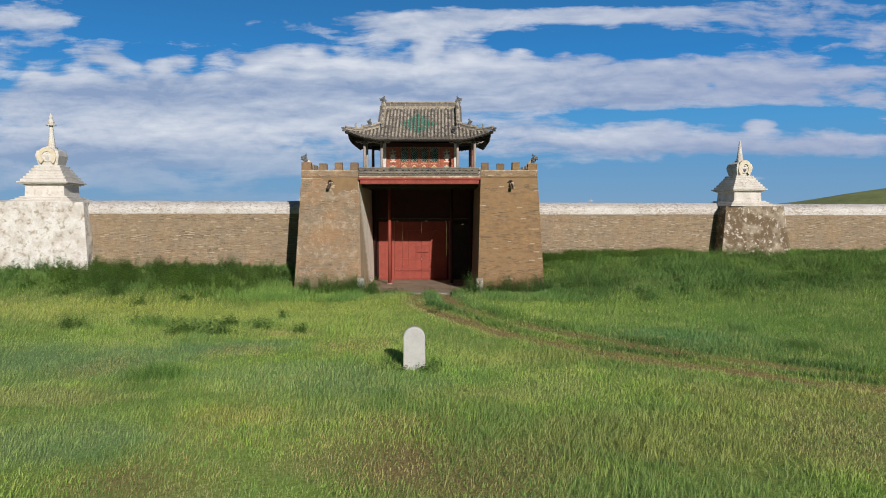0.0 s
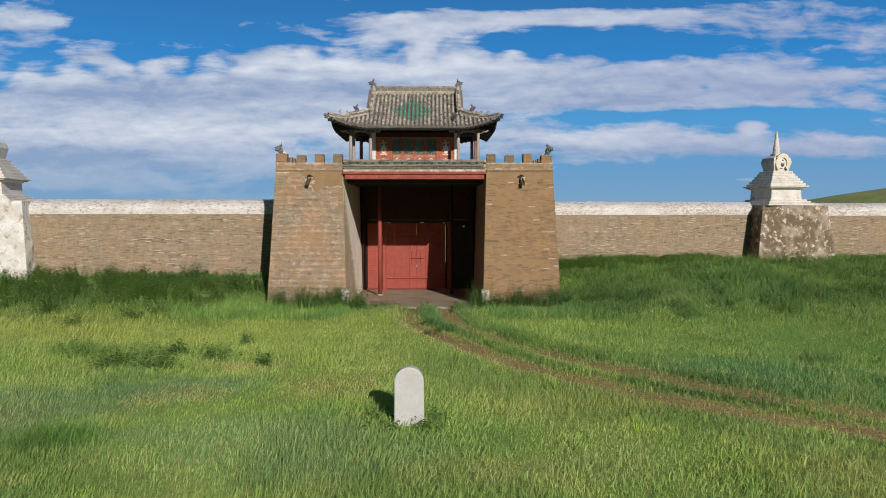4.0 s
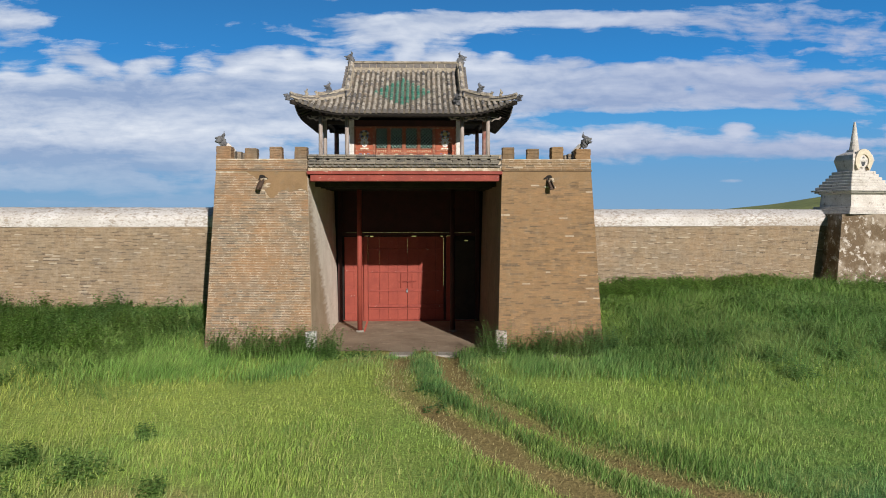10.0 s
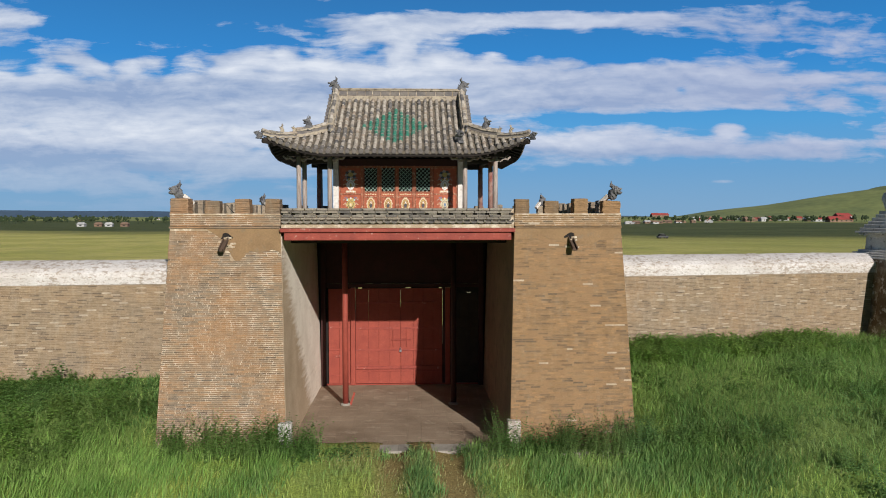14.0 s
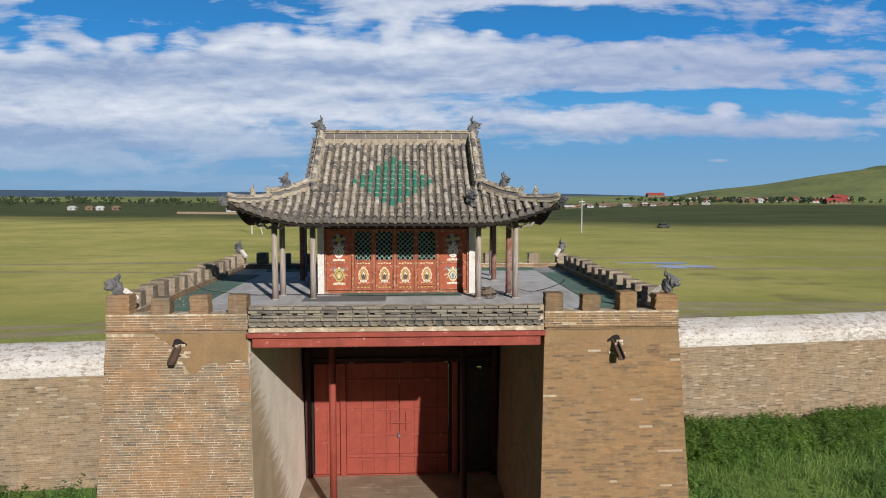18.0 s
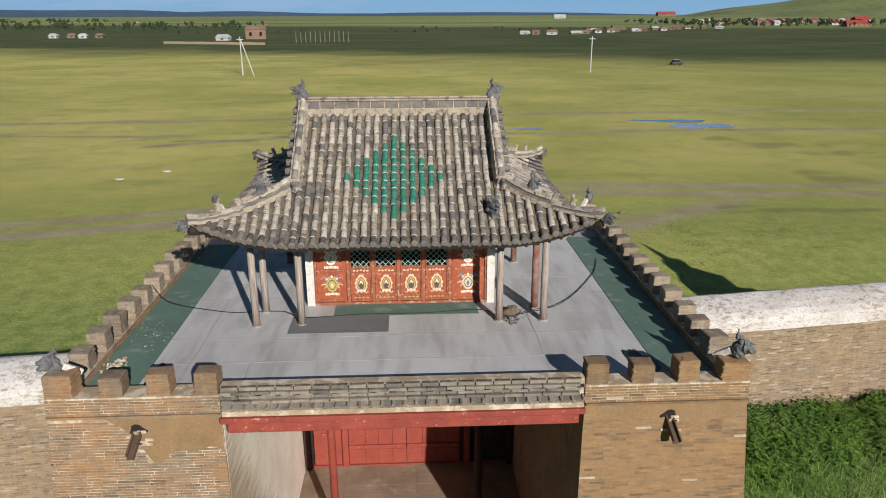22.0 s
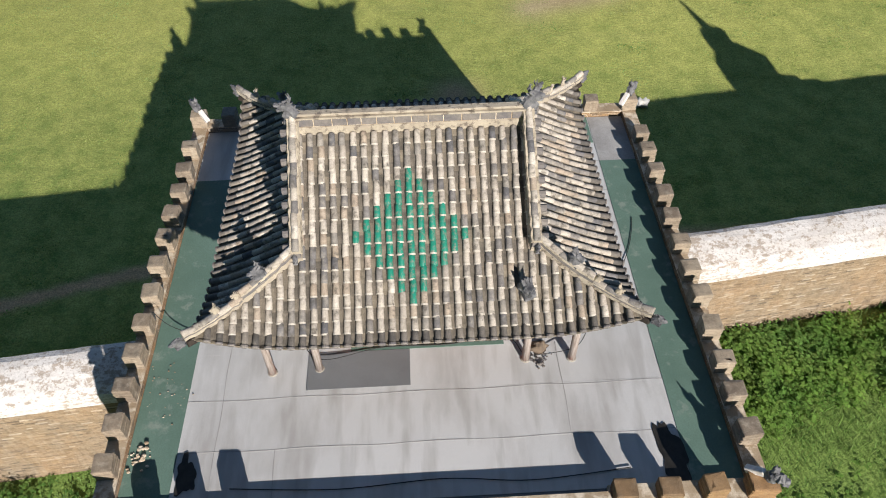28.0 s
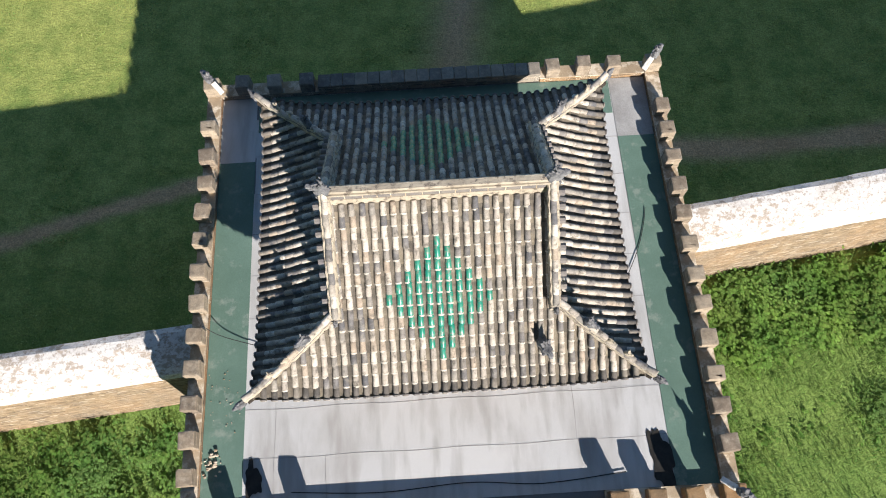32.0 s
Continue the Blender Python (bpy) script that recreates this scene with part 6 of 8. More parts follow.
def sloping_ridge(pts, w, h, mats, name="sloping_ridge", top=0.045):
    """A raised ridge along a chain of places: a pale base, a dark course and a rounded cap."""
    base = None
    lay = ((0.0, 0.42, 1.0, mats[0]), (0.42, 0.80, 0.78, mats[1]), (0.80, 1.0, 1.05, mats[0]))
    for z0, z1, ww, mt in lay:
        sh = Shape()
        v = []
        for i, p in enumerate(pts):
            t = (pts[min(i + 1, len(pts) - 1)] - pts[max(i - 1, 0)])
            s = Vector((t.y, -t.x, 0)).normalized() * (w * ww / 2)
            for dz, k in ((z0 * h, -1), (z0 * h, 1), (z1 * h, 0.85), (z1 * h, -0.85)):
                v.append(p + s * (k + 0.10 * math.sin(37 * p.y + 23 * p.x + 5 * k)) + Vector((0, 0, dz + 0.010 * math.sin(29 * p.x + 41 * p.y + 3 * k))))
        n = len(pts)
        f = [(i * 4 + j, i * 4 + (j + 1) % 4, (i + 1) * 4 + (j + 1) % 4, (i + 1) * 4 + j) for i in range(n - 1) for j in range(4)]
        sh.add(v, f + [(0, 3, 2, 1), (n * 4 - 4, n * 4 - 3, n * 4 - 2, n * 4 - 1)])
        ob = part(name if base is None else "course", sh, mt, roof if base is None else roof)
        base = base or ob
    return base


CAP = Shape().add([(1.08 * x, y, 1.1 * z) for x, y, z in BARREL.v], BARREL.f)
cap_tile_me = mesh_of("ridge_tile", CAP, M["tile"], True)


def capped(pts, height):
    """A row of larger barrel tiles along the top of a ridge, laid from its low end."""
    low = [p + Vector((0, 0, height)) for p in pts[::-1]]
    flat = (low[-1] - low[0]).cross(Vector((0, 0, 1)))
    for k, n, m in along(low, "", 7, flat):
        ob = new("ridge_tile", cap_tile_me)
        ob.parent = roof
        ob.matrix_local = m


for s in (-1, 1):
    for back in (False, True):
        g1 = [front_point(s * (GABLE_X - 0.05), lerp(0.0, HIP_Y + 0.10, t / 24), back, 0.0) for t in range(25)]
        sloping_ridge(g1, 0.19, 0.26, (M["ridge"], M["ridge_dark"]))
        capped(g1, 0.265)
        h1 = []
        for t in range(25):
            x = lerp(GABLE_X + 0.02, TIP_X - 0.03, t / 24)
            h1.append(front_point(s * x, min(hip_q(x), HALF_Y + 0.04), back, -0.02))
        sloping_ridge(h1[:13], 0.12, 0.22, (M["ridge"], M["ridge_dark"]))
        sloping_ridge(h1[12:], 0.11, 0.12, (M["ridge"], M["ridge_dark"]))
        capped(h1[:13], 0.225)
        capped(h1[12:], 0.125)


# fired-clay beasts on the ridges
def clay_beast(at, size, face, name, tall=1.0, seed=1, parent=None, horn=True):
    """A reared beast with open jaws and a spiny crest; it looks along its own +y."""
    sh, k = Shape(), size
    T = tall
    sh.tube([(0, -0.18 * k, -0.05 * k), (0, -0.20 * k, 0.25 * k * T), (0, -0.10 * k, 0.50 * k * T), (0, 0.10 * k, 0.66 * k * T), (0, 0.30 * k, 0.68 * k * T)], [0.22 * k, 0.24 * k, 0.21 * k, 0.19 * k, 0.14 * k], 8)
    sh.ball((0, 0.0, 0.28 * k * T), (0.20 * k, 0.30 * k, 0.30 * k * T), 9, 0.3, seed)
    sh.ball((0, 0.14 * k, 0.64 * k * T), (0.20 * k, 0.26 * k, 0.19 * k), 9, 0.45, seed + 3)
    sh.ball((0, 0.38 * k, 0.70 * k * T), (0.13 * k, 0.20 * k, 0.08 * k), 8, 0.4, seed + 4)
    sh.ball((0, 0.32 * k, 0.50 * k * T), (0.11 * k, 0.19 * k, 0.06 * k), 8, 0.4, seed + 5)
    for j in range(6):
        a = j / 5
        y, z = -0.36 * k + 0.40 * k * a * a, (0.15 + 0.68 * a) * k * T
        sh.tube([(0, y + 0.10 * k, z - 0.03 * k), (0, y - 0.08 * k - 0.05 * k * a, z + 0.10 * k)], [0.085 * k, 0.02 * k], 5)
    if horn:
        for q in (-1, 1):
            sh.tube([(0.10 * q * k, 0.05 * k, 0.74 * k * T), (0.16 * q * k, -0.10 * k, 0.92 * k * T), (0.20 * q * k, -0.06 * k, 1.06 * k * T)], [0.07 * k, 0.06 * k, 0.02 * k], 6)
        sh.tube([(0, 0.0, 0.74 * k * T), (0, -0.14 * k, 0.98 * k * T), (0, -0.02 * k, 1.16 * k * T)], [0.10 * k, 0.08 * k, 0.025 * k], 6)
    sh.box(-0.17 * k, 0.17 * k, -0.30 * k, 0.26 * k, -0.06 * k, 0.10 * k, bevel=0.02 * k)
    m = Matrix.Translation(at) @ Matrix.Rotation(radians(face), 4, "Z")
    sh.v = [tuple(m @ Vector(p)) for p in sh.v]
    pale = name == "small_hip_ornament"
    return part(name, sh, M["ridge"] if pale else M["beast"], parent, "small pale clay roof ornament" if pale else "weathered dark clay roof ornament", smooth=False)


for s in (-1, 1):
    clay_beast(Vector((s * 1.92, 0.0, rz + 0.24)), 0.40, -90 * s, "ridge_end_ornament", 1.12, 5 + s, roof)
    for back in (False, True):
        for k in range(9):
            c0 = front_point(s * (GABLE_X + 0.05), 0.16 + 0.19 * k, back, 0.13)
            part("gable_edge_tile", Shape().rod(c0 - Vector((s * 0.10, 0, 0.0)), c0 + Vector((s * 0.10, 0, -0.02)), 0.062, 0.066, 8), M["ridge_dark"], roof)
    for back in (False, True):
        f = 1 if back else -1
        x = GABLE_X + 0.50
        clay_beast(front_point(s * x, hip_q(x), back, 0.14), 0.33, -45 * s if back else -135 * s, "hip_ornament", 1.1, 11, roof)
        clay_beast(front_point(s * (GABLE_X - 0.03), HIP_Y + 0.12, back, 0.05), 0.20, 0 if back else 180, "hip_ornament", 1.0, 15, roof, False)
        for k, x in enumerate((GABLE_X + 0.84, GABLE_X + 1.12)):
            clay_beast(front_point(s * x, hip_q(x), back, 0.09), 0.17, -45 * s if back else -135 * s, "small_hip_ornament", 1.45, 21 + k, roof, k == 1)
        tip = front_point(s * TIP_X, TIP_Y, back, -0.08)
        clay_beast(tip + Vector((s * 0.04, 0.04 * f, -0.05)), 0.27, -45 * s if back else -135 * s, "corner_ornament", 0.75, 31, roof, False)
        # hip end boards under the tips
        part("corner_beam", Shape().rod(front_point(s * (TIP_X - 0.04), TIP_Y - 0.04, back, -0.16), Vector((s * 2.4, f * 2.1, EAVE_Z + 0.1)), 0.07, 0.08, 6), M["wood_dark"], pav)
broken = front_point(1.68, 2.40, False, 0.02)
clay_beast(broken, 0.46, 200, "fallen_ornament", 0.75, 44, roof, True)

# posts
POSTS = [(-2.67, -2.30), (2.67, -2.30), (-1.84, -2.27), (1.84, -2.27), (-2.62, -1.62), (2.60, -1.70), (-2.6, 1.3), (2.58, 1.05), (-2.66, 2.2), (2.66, 2.2), (-1.84, 2.2), (1.84, 2.2)]
for k, (x, y) in enumerate(POSTS):
    red = k in (5, 7, 6)
    p = part("post", Shape().lathe([(0.070, 0.02), (0.067, 0.9), (0.063, 1.72)], 12, Matrix.Translation((x, y, 0))), M["wood_red"] if red else M["wood_grey"], pav, "flaking red-brown post" if red else "silvered bare timber post", smooth=True)
    part("post_base", Shape().lathe([(0.088, 0), (0.09, 0.015), (0.078, 0.03)], 12, Matrix.Translation((x, y, 0))), M["stone_slab"], p)


def bracket(x, y, dx, dy):
    """A scrolled bracket at a post's head."""
    c = Vector((x, y, 1.62))
    d = Vector((dx, dy, 0))
    sh = Shape()
    sh.tube([c, c + d * 0.14 + Vector((0, 0, -0.03)), c + d * 0.22 + Vector((0, 0, 0.03)), c + d * 0.34 + Vector((0, 0, 0.02)), c + d * 0.42 + Vector((0, 0, 0.09))], [0.04, 0.035, 0.03, 0.035, 0.025], 6)
    sh.tube([c + d * 0.06 + Vector((0, 0, 0.1)), c + d * 0.2 + Vector((0, 0, 0.07)), c + d * 0.3 + Vector((0, 0, 0.1))], 0.022, 6)
    part("bracket", sh, M["wood_grey"], pav, "carved scroll bracket")


for x, y in POSTS[:4]:
    for d in (-1, 1):
        bracket(x, y, d, 0)
for s in (-1, 1):
    bracket(s * 2.67, -2.3, 0, 1)
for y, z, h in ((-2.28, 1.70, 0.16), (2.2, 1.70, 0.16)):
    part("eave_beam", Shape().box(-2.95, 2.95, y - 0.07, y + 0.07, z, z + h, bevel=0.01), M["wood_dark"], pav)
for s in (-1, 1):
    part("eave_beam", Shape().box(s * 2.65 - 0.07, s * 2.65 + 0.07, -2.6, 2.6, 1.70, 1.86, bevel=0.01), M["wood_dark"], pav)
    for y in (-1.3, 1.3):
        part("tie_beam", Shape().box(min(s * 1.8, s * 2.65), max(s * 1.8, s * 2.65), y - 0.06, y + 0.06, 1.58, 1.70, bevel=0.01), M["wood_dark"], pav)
part("inner_ceiling", Shape().box(-2.6, 2.6, -2.25, 2.2, 1.87, 1.90), M["near_black"], pav)

# the closed room with its painted front
RY = -1.32
for s in (-1, 1):
    part("side_wall", Shape().box(min(s * 1.70, s * 1.85), max(s * 1.70, s * 1.85), RY - 0.06, 1.32, 0, 1.72), M["white"], pav, "whitewashed side wall")
part("back_wall", Shape().box(-1.70, 1.70, 1.2, 1.32, 0, 1.72), M["frame_red"], pav)
part("front_sill", Shape().box(-1.69, 1.69, RY - 0.04, RY + 0.06, 0, 0.06, bevel=0.008), M["frame_red"], pav)
part("front_head", Shape().box(-1.69, 1.69, RY - 0.04, RY + 0.06, 1.52, 1.72, bevel=0.008), M["red_shaded"], pav)
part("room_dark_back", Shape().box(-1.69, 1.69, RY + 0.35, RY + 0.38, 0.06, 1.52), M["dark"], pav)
EDGES = [-1.69, -1.03, -0.545, -0.045, 0.445, 0.965, 1.69]
for x in EDGES:
    part("mullion", Shape().box(max(x - 0.035, -1.69), min(x + 0.035, 1.69), RY - 0.03, RY + 0.05, 0.06, 1.52, bevel=0.006), M["frame_red"], pav)


def ellipse(cx, cz, rx, rz, n=18, cut=None, point=0.0):
    return [(cx + rx * math.cos(2 * math.pi * i / n), cz + rz * math.sin(2 * math.pi * i / n) * (1 + point * max(0, math.sin(2 * math.pi * i / n)) ** 6)) for i in range(n)]


def motif_small(x, z, parent):
    """A flame halo with a vase of jewels on a lotus."""
    flame = [(x + (0.122 + 0.010 * math.sin(11 * a)) * math.cos(a), z + (0.175 + 0.012 * math.sin(11 * a)) * math.sin(a) * (1 + 0.20 * max(0, math.sin(a)) ** 6)) for a in np.linspace(0, 2 * math.pi, 44, endpoint=False)]
    part("halo", Shape().flat(flame, RY + 0.005, 0.004), M["paint_cream"], parent)
    part("halo_ring", Shape().flat(ellipse(x, z - 0.005, 0.094, 0.143, point=0.15), RY + 0.001, 0.003), M["frame_red"], parent)
    part("halo_band", Shape().flat(ellipse(x, z - 0.008, 0.083, 0.128, point=0.12), RY - 0.002, 0.003), M["paint_gold"], parent)
    part("halo_field", Shape().flat(ellipse(x, z - 0.01, 0.062, 0.100, point=0.1), RY - 0.005, 0.003), M["frame_red"], parent)
    part("vase", Shape().flat([(x - 0.045, z - 0.01), (x - 0.030, z - 0.060), (x - 0.036, z - 0.088), (x + 0.036, z - 0.088), (x + 0.030, z - 0.060), (x + 0.045, z - 0.01), (x + 0.02, z + 0.008), (x - 0.02, z + 0.008)], RY - 0.008, 0.003), M["paint_dark"], parent)
    for dx, dz, rx, rz, cc in ((0.0, 0.055, 0.018, 0.034, "paint_white"), (-0.027, 0.028, 0.015, 0.026, "paint_gold"), (0.027, 0.028, 0.015, 0.026, "paint_cream"), (0.0, 0.018, 0.018, 0.018, "paint_dark")):
        part("jewel", Shape().flat(ellipse(x + dx, z + dz, rx, rz, 10), RY - 0.008 - 0.001 * (dx == 0), 0.003), M[cc], parent)
    for q in (-2, -1, 0, 1, 2):
        part("lotus_petal", Shape().flat(ellipse(x + 0.032 * q, z - 0.122 - 0.004 * abs(q), 0.021, 0.024, 8), RY - 0.008, 0.003), M["paint_cream" if q % 2 else "paint_white"], parent)
    for q in (-1, 1):
        pts = [(x + q * (0.05 + 0.085 * t), z - 0.172 + 0.014 * math.sin(9 * t)) for t in np.linspace(0, 1, 9)]
        part("scroll", Shape().flat([(a, b + 0.009) for a, b in pts] + [(a, b - 0.009) for a, b in pts[::-1]], RY + 0.004, 0.003), M["paint_cream"], parent)


def lattice(x0, x1, z0, z1, step, parent, y):
    sh = Shape()
    w = x1 - x0
    h = z1 - z0
    n = int((w + h) / step) + 1
    for k in range(n):
        for d in (1, -1):
            a = k * step
            t0, t1 = max(0, a - h), min(w, a)
            if t1 - t0 < 0.02:
                continue
            p, q = (t0, a - t0), (t1, a - t1)
            if d < 0:
                p, q = (w - p[0], p[1]), (w - q[0], q[1])
            sh.rod((x0 + p[0], y - 0.004 * d, z0 + p[1]), (x0 + q[0], y - 0.004 * d, z0 + q[1]), 0.0065, n=4)
    part("lattice", sh, M["green_lattice"], parent, "green diagonal lattice")


for k in range(1, 5):
    x0, x1 = EDGES[k] + 0.04, EDGES[k + 1] - 0.04
    c = (x0 + x1) / 2
    lf = part("door_leaf", Shape().box(x0, x1, RY + 0.006, RY + 0.035, 0.07, 0.78), M["orange"], pav, "orange-red painted folding door leaf")
    for z0, z1 in ((0.07, 0.105), (0.175, 0.205), (0.62, 0.655), (0.755, 0.79), (1.46, 1.515)):
        part("rail", Shape().box(x0, x1, RY - 0.012, RY + 0.03, z0, z1, bevel=0.004), M["frame_red"], lf)
    for a, b in ((x0, x0 + 0.022), (x1 - 0.022, x1)):
        part("stile", Shape().box(a, b, RY - 0.014, RY + 0.03, 0.07, 1.515, bevel=0.004), M["frame_red"], lf)
    motif_small(c, 0.42, lf)
    sc = Shape()
    for dx in (-0.13, -0.065, 0.0, 0.065, 0.13):
        sc.flat(ellipse(c + dx, 0.705 + 0.012 * (dx == 0), 0.026, 0.018, 8), RY + 0.005, 0.004)
    part("scroll_band", sc, M["paint_cream"], lf)
    sb = Shape()
    for dx in (-0.12, -0.04, 0.04, 0.12):
        sb.flat(ellipse(c + dx, 0.14, 0.034, 0.014, 8), RY + 0.005, 0.004)
    part("foot_band", sb, M["paint_gold"], lf)
    lattice(x0 + 0.02, x1 - 0.02, 0.79, 1.46, 0.112, lf, RY + 0.015)


def motif_large(x, z, parent, body, upper, seed):
    """An auspicious emblem on a lotus, with scrolled ribbons at both sides."""
    for q in (-3, -2, -1, 0, 1, 2, 3):
        part("lotus_petal", Shape().flat(ellipse(x + 0.040 * q, z - 0.195 - 0.004 * abs(q), 0.027, 0.030, 9), RY + 0.003 - 0.001 * (q % 2), 0.004), M["paint_white" if q % 2 == 0 else "paint_cream"], parent)
    for sd in (-1, 1):
        for r0, turn, cc, sx, sz in ((0.085, 1.7, "paint_grey", 0.135, 0.075), (0.060, 1.4, "paint_cream", 0.155, -0.045), (0.048, 1.5, "paint_blue", 0.125, 0.155)):
            line = []
            for t in np.linspace(0, 1, 16):
                a = sd * (0.4 + turn * math.pi * t) + (0 if sd > 0 else math.pi)
                r = r0 * (1 - 0.55 * t)
                line.append((x + sd * sx + r * math.cos(a), z + sz + r * math.sin(a), r))
            w = 0.014
            for k in range(len(line) - 1):
                (ax, az, _), (bx, bz, _) = line[k], line[k + 1]
                nx, nz = -(bz - az), bx - ax
                n = math.hypot(nx, nz) or 1.0
                nx, nz = nx / n * w * 0.55, nz / n * w * 0.55
                line[k] = (ax, az, (nx, nz))
            line = line[:-1]
            ring = [(px + o[0], pz + o[1]) for px, pz, o in line] + [(px - o[0], pz - o[1]) for px, pz, o in line[::-1]]
            part("ribbon", Shape().flat(ring, RY + 0.004, 0.004), M[cc], parent)
    shield = [(x + 0.115 * math.cos(a) * (1 + 0.07 * math.cos(6 * a)), z + 0.01 + (0.13 if math.sin(a) > 0 else 0.165) * math.sin(a) * (1 - 0.25 * max(0, math.sin(a)) * abs(math.cos(a)))) for a in np.linspace(0, 2 * math.pi, 36, endpoint=False)]
    part("emblem", Shape().flat(shield, RY + 0.001, 0.004), M[body], parent)
    part("emblem_band", Shape().flat([(px * 0.72 + x * 0.28, pz * 0.72 + z * 0.28) for px, pz in shield], RY - 0.003, 0.003), M["paint_dark" if seed == 3 else "paint_grey"], parent)
    part("emblem_field", Shape().flat([(px * 0.60 + x * 0.40, pz * 0.60 + z * 0.40) for px, pz in shield], RY - 0.006, 0.003), M[body], parent)
    part("emblem_heart", Shape().flat(ellipse(x, z - 0.02, 0.030, 0.052), RY - 0.009, 0.003), M[upper], parent)
    for dx, dz, cc in ((0.0, 0.165, "paint_white"), (-0.055, 0.142, "paint_gold"), (0.055, 0.142, "paint_gold"), (-0.10, 0.115, "green_lattice"), (0.10, 0.115, "green_lattice")):
        part("emblem_jewel", Shape().flat(ellipse(x + dx, z + dz, 0.026, 0.028, 10), RY - 0.002, 0.004), M[cc], parent)


for k, (b1, u1, b2, u2) in ((0, ("paint_gold", "paint_cream", "paint_dark", "paint_gold")), (5, ("paint_cream", "paint_blue", "paint_dark", "paint_blue"))):
    x0, x1 = EDGES[k] + 0.04, EDGES[k + 1] - 0.04
    c = (x0 + x1) / 2
    pn = part("door_panel", Shape().box(x0, x1, RY + 0.006, RY + 0.035, 0.07, 1.515), M["orange"], pav, "orange-red panel painted with auspicious emblems")
    for z0, z1 in ((0.07, 0.11), (0.70, 0.745), (1.45, 1.515)):
        part("rail", Shape().box(x0, x1, RY - 0.012, RY + 0.03, z0, z1, bevel=0.004), M["frame_red"], pn)
    motif_large(c, 0.43, pn, b1, u1, 3)
    motif_large(c, 0.99, pn, "paint_white", "paint_gold", 4)
    for q in range(8):
        a = 2 * math.pi * q / 8 + 0.2
        part("crest_petal", Shape().flat(ellipse(c + 0.12 * math.cos(a), 1.27 + 0.095 * math.sin(a), 0.050, 0.040, 10), RY + 0.004, 0.004), M["paint_dark" if q % 2 else "paint_grey"], pn)
    part("crest", Shape().flat(ellipse(c, 1.27, 0.075, 0.06), RY + 0.002, 0.005), M["paint_gold"], pn)


# ---- corner beasts on the terrace ----
def corner_beast(x, y, face, seed):
    sh = Shape()
    sh.ball((0, 0, 0.16), (0.15, 0.22, 0.17), 14, 0.35, seed)
    sh.ball((0, 0.20, 0.26), (0.13, 0.20, 0.13), 14, 0.4, seed + 1)
    sh.ball((0, 0.36, 0.20), (0.09, 0.13, 0.05), 10, 0.4, seed + 2)
    sh.ball((0, 0.36, 0.31), (0.09, 0.13, 0.045), 10, 0.4, seed + 3)
    for k in range(5):
        sh.ball((0.09 * math.sin(k * 2.2), -0.04 * k + 0.1, 0.34 + 0.02 * k), (0.05, 0.07, 0.06), 8, 0.5, seed + 4 + k)
    sh.tube([(0, 0.05, 0.34), (0, -0.10, 0.46), (0, -0.08, 0.56)], [0.075, 0.06, 0.025], 7)
    ob = part("clay_beast", sh, M["beast"], None, smooth=False)
    ob.matrix_world = pose(x, y, 5.80, 0, 0, face) @ Matrix.Diagonal((0.62, 0.50, 0.82, 1))
    tagged(ob, "dark fired-clay guardian beast head on a corner of the parapet", "sculpture", "corner beasts")
    st = part("white_prop", Shape().box(-0.055, 0.055, -0.34, -0.02, 0.10, 0.20, Matrix.Rotation(radians(38), 4, "X"), bevel=0.012), M["white"], None)
    st.matrix_world = pose(x, y, 5.80, 0, 0, face)
    tagged(st, "short white-painted prop behind a clay beast head", "prop", "beast props")


corner_beast(-5.12, 0.10, 135, 1)
corner_beast(5.12, 0.10, -135, 4)
corner_beast(-5.12, 9.68, 45, 7)
corner_beast(5.12, 9.68, -45, 9)


# ---- loose things on the terrace ----
def cable(name, pts, r, label):
    sm = []
    pts = [Vector(p) for p in pts]
    for i in range(len(pts) - 1):
        p0, p1, p2, p3 = pts[max(i - 1, 0)], pts[i], pts[i + 1], pts[min(i + 2, len(pts) - 1)]
        for k in range(8):
            t = k / 8
            sm.append(0.5 * ((2 * p1) + (p2 - p0) * t + (2 * p0 - 5 * p1 + 4 * p2 - p3) * t * t + (3 * p1 - p0 - 3 * p2 + p3) * t ** 3))
    sm.append(pts[-1])
    ob = part(name, Shape().tube(sm, r, 6), M["cable"], None, smooth=True)
    tagged(ob, label, "cable", "terrace cables")


Z = DECK + 0.03
cable("cable", [(-4.98, 3.9, 5.75), (-4.6, 3.72, 5.45), (-3.5, 3.40, Z), (-2.9, 3.36, Z), (-2.35, 3.35, Z), (-1.85, 2.9, Z + 0.06), (-0.8, 3.14, Z), (0.4, 3.14, Z), (1.44, 3.25, Z), (1.72, 2.9, Z)], 0.008, "black cable lying across the grey felt terrace")
cable("cable", [(1.80, 2.80, Z), (2.62, 2.82, 5.52), (3.0, 3.3, 5.40), (3.5, 4.0, Z), (4.1, 5.05, Z), (4.35, 5.7, Z), (4.45, 6.1, Z)], 0.0075, "black cable sagging from a post to the terrace edge")
cable("cable", [(-3.2, 0.62, Z), (-1.5, 0.52, Z), (0.2, 0.60, Z), (1.6, 0.50, Z), (3.2, 0.62, Z)], 0.009, "thin black cable along the front parapet")


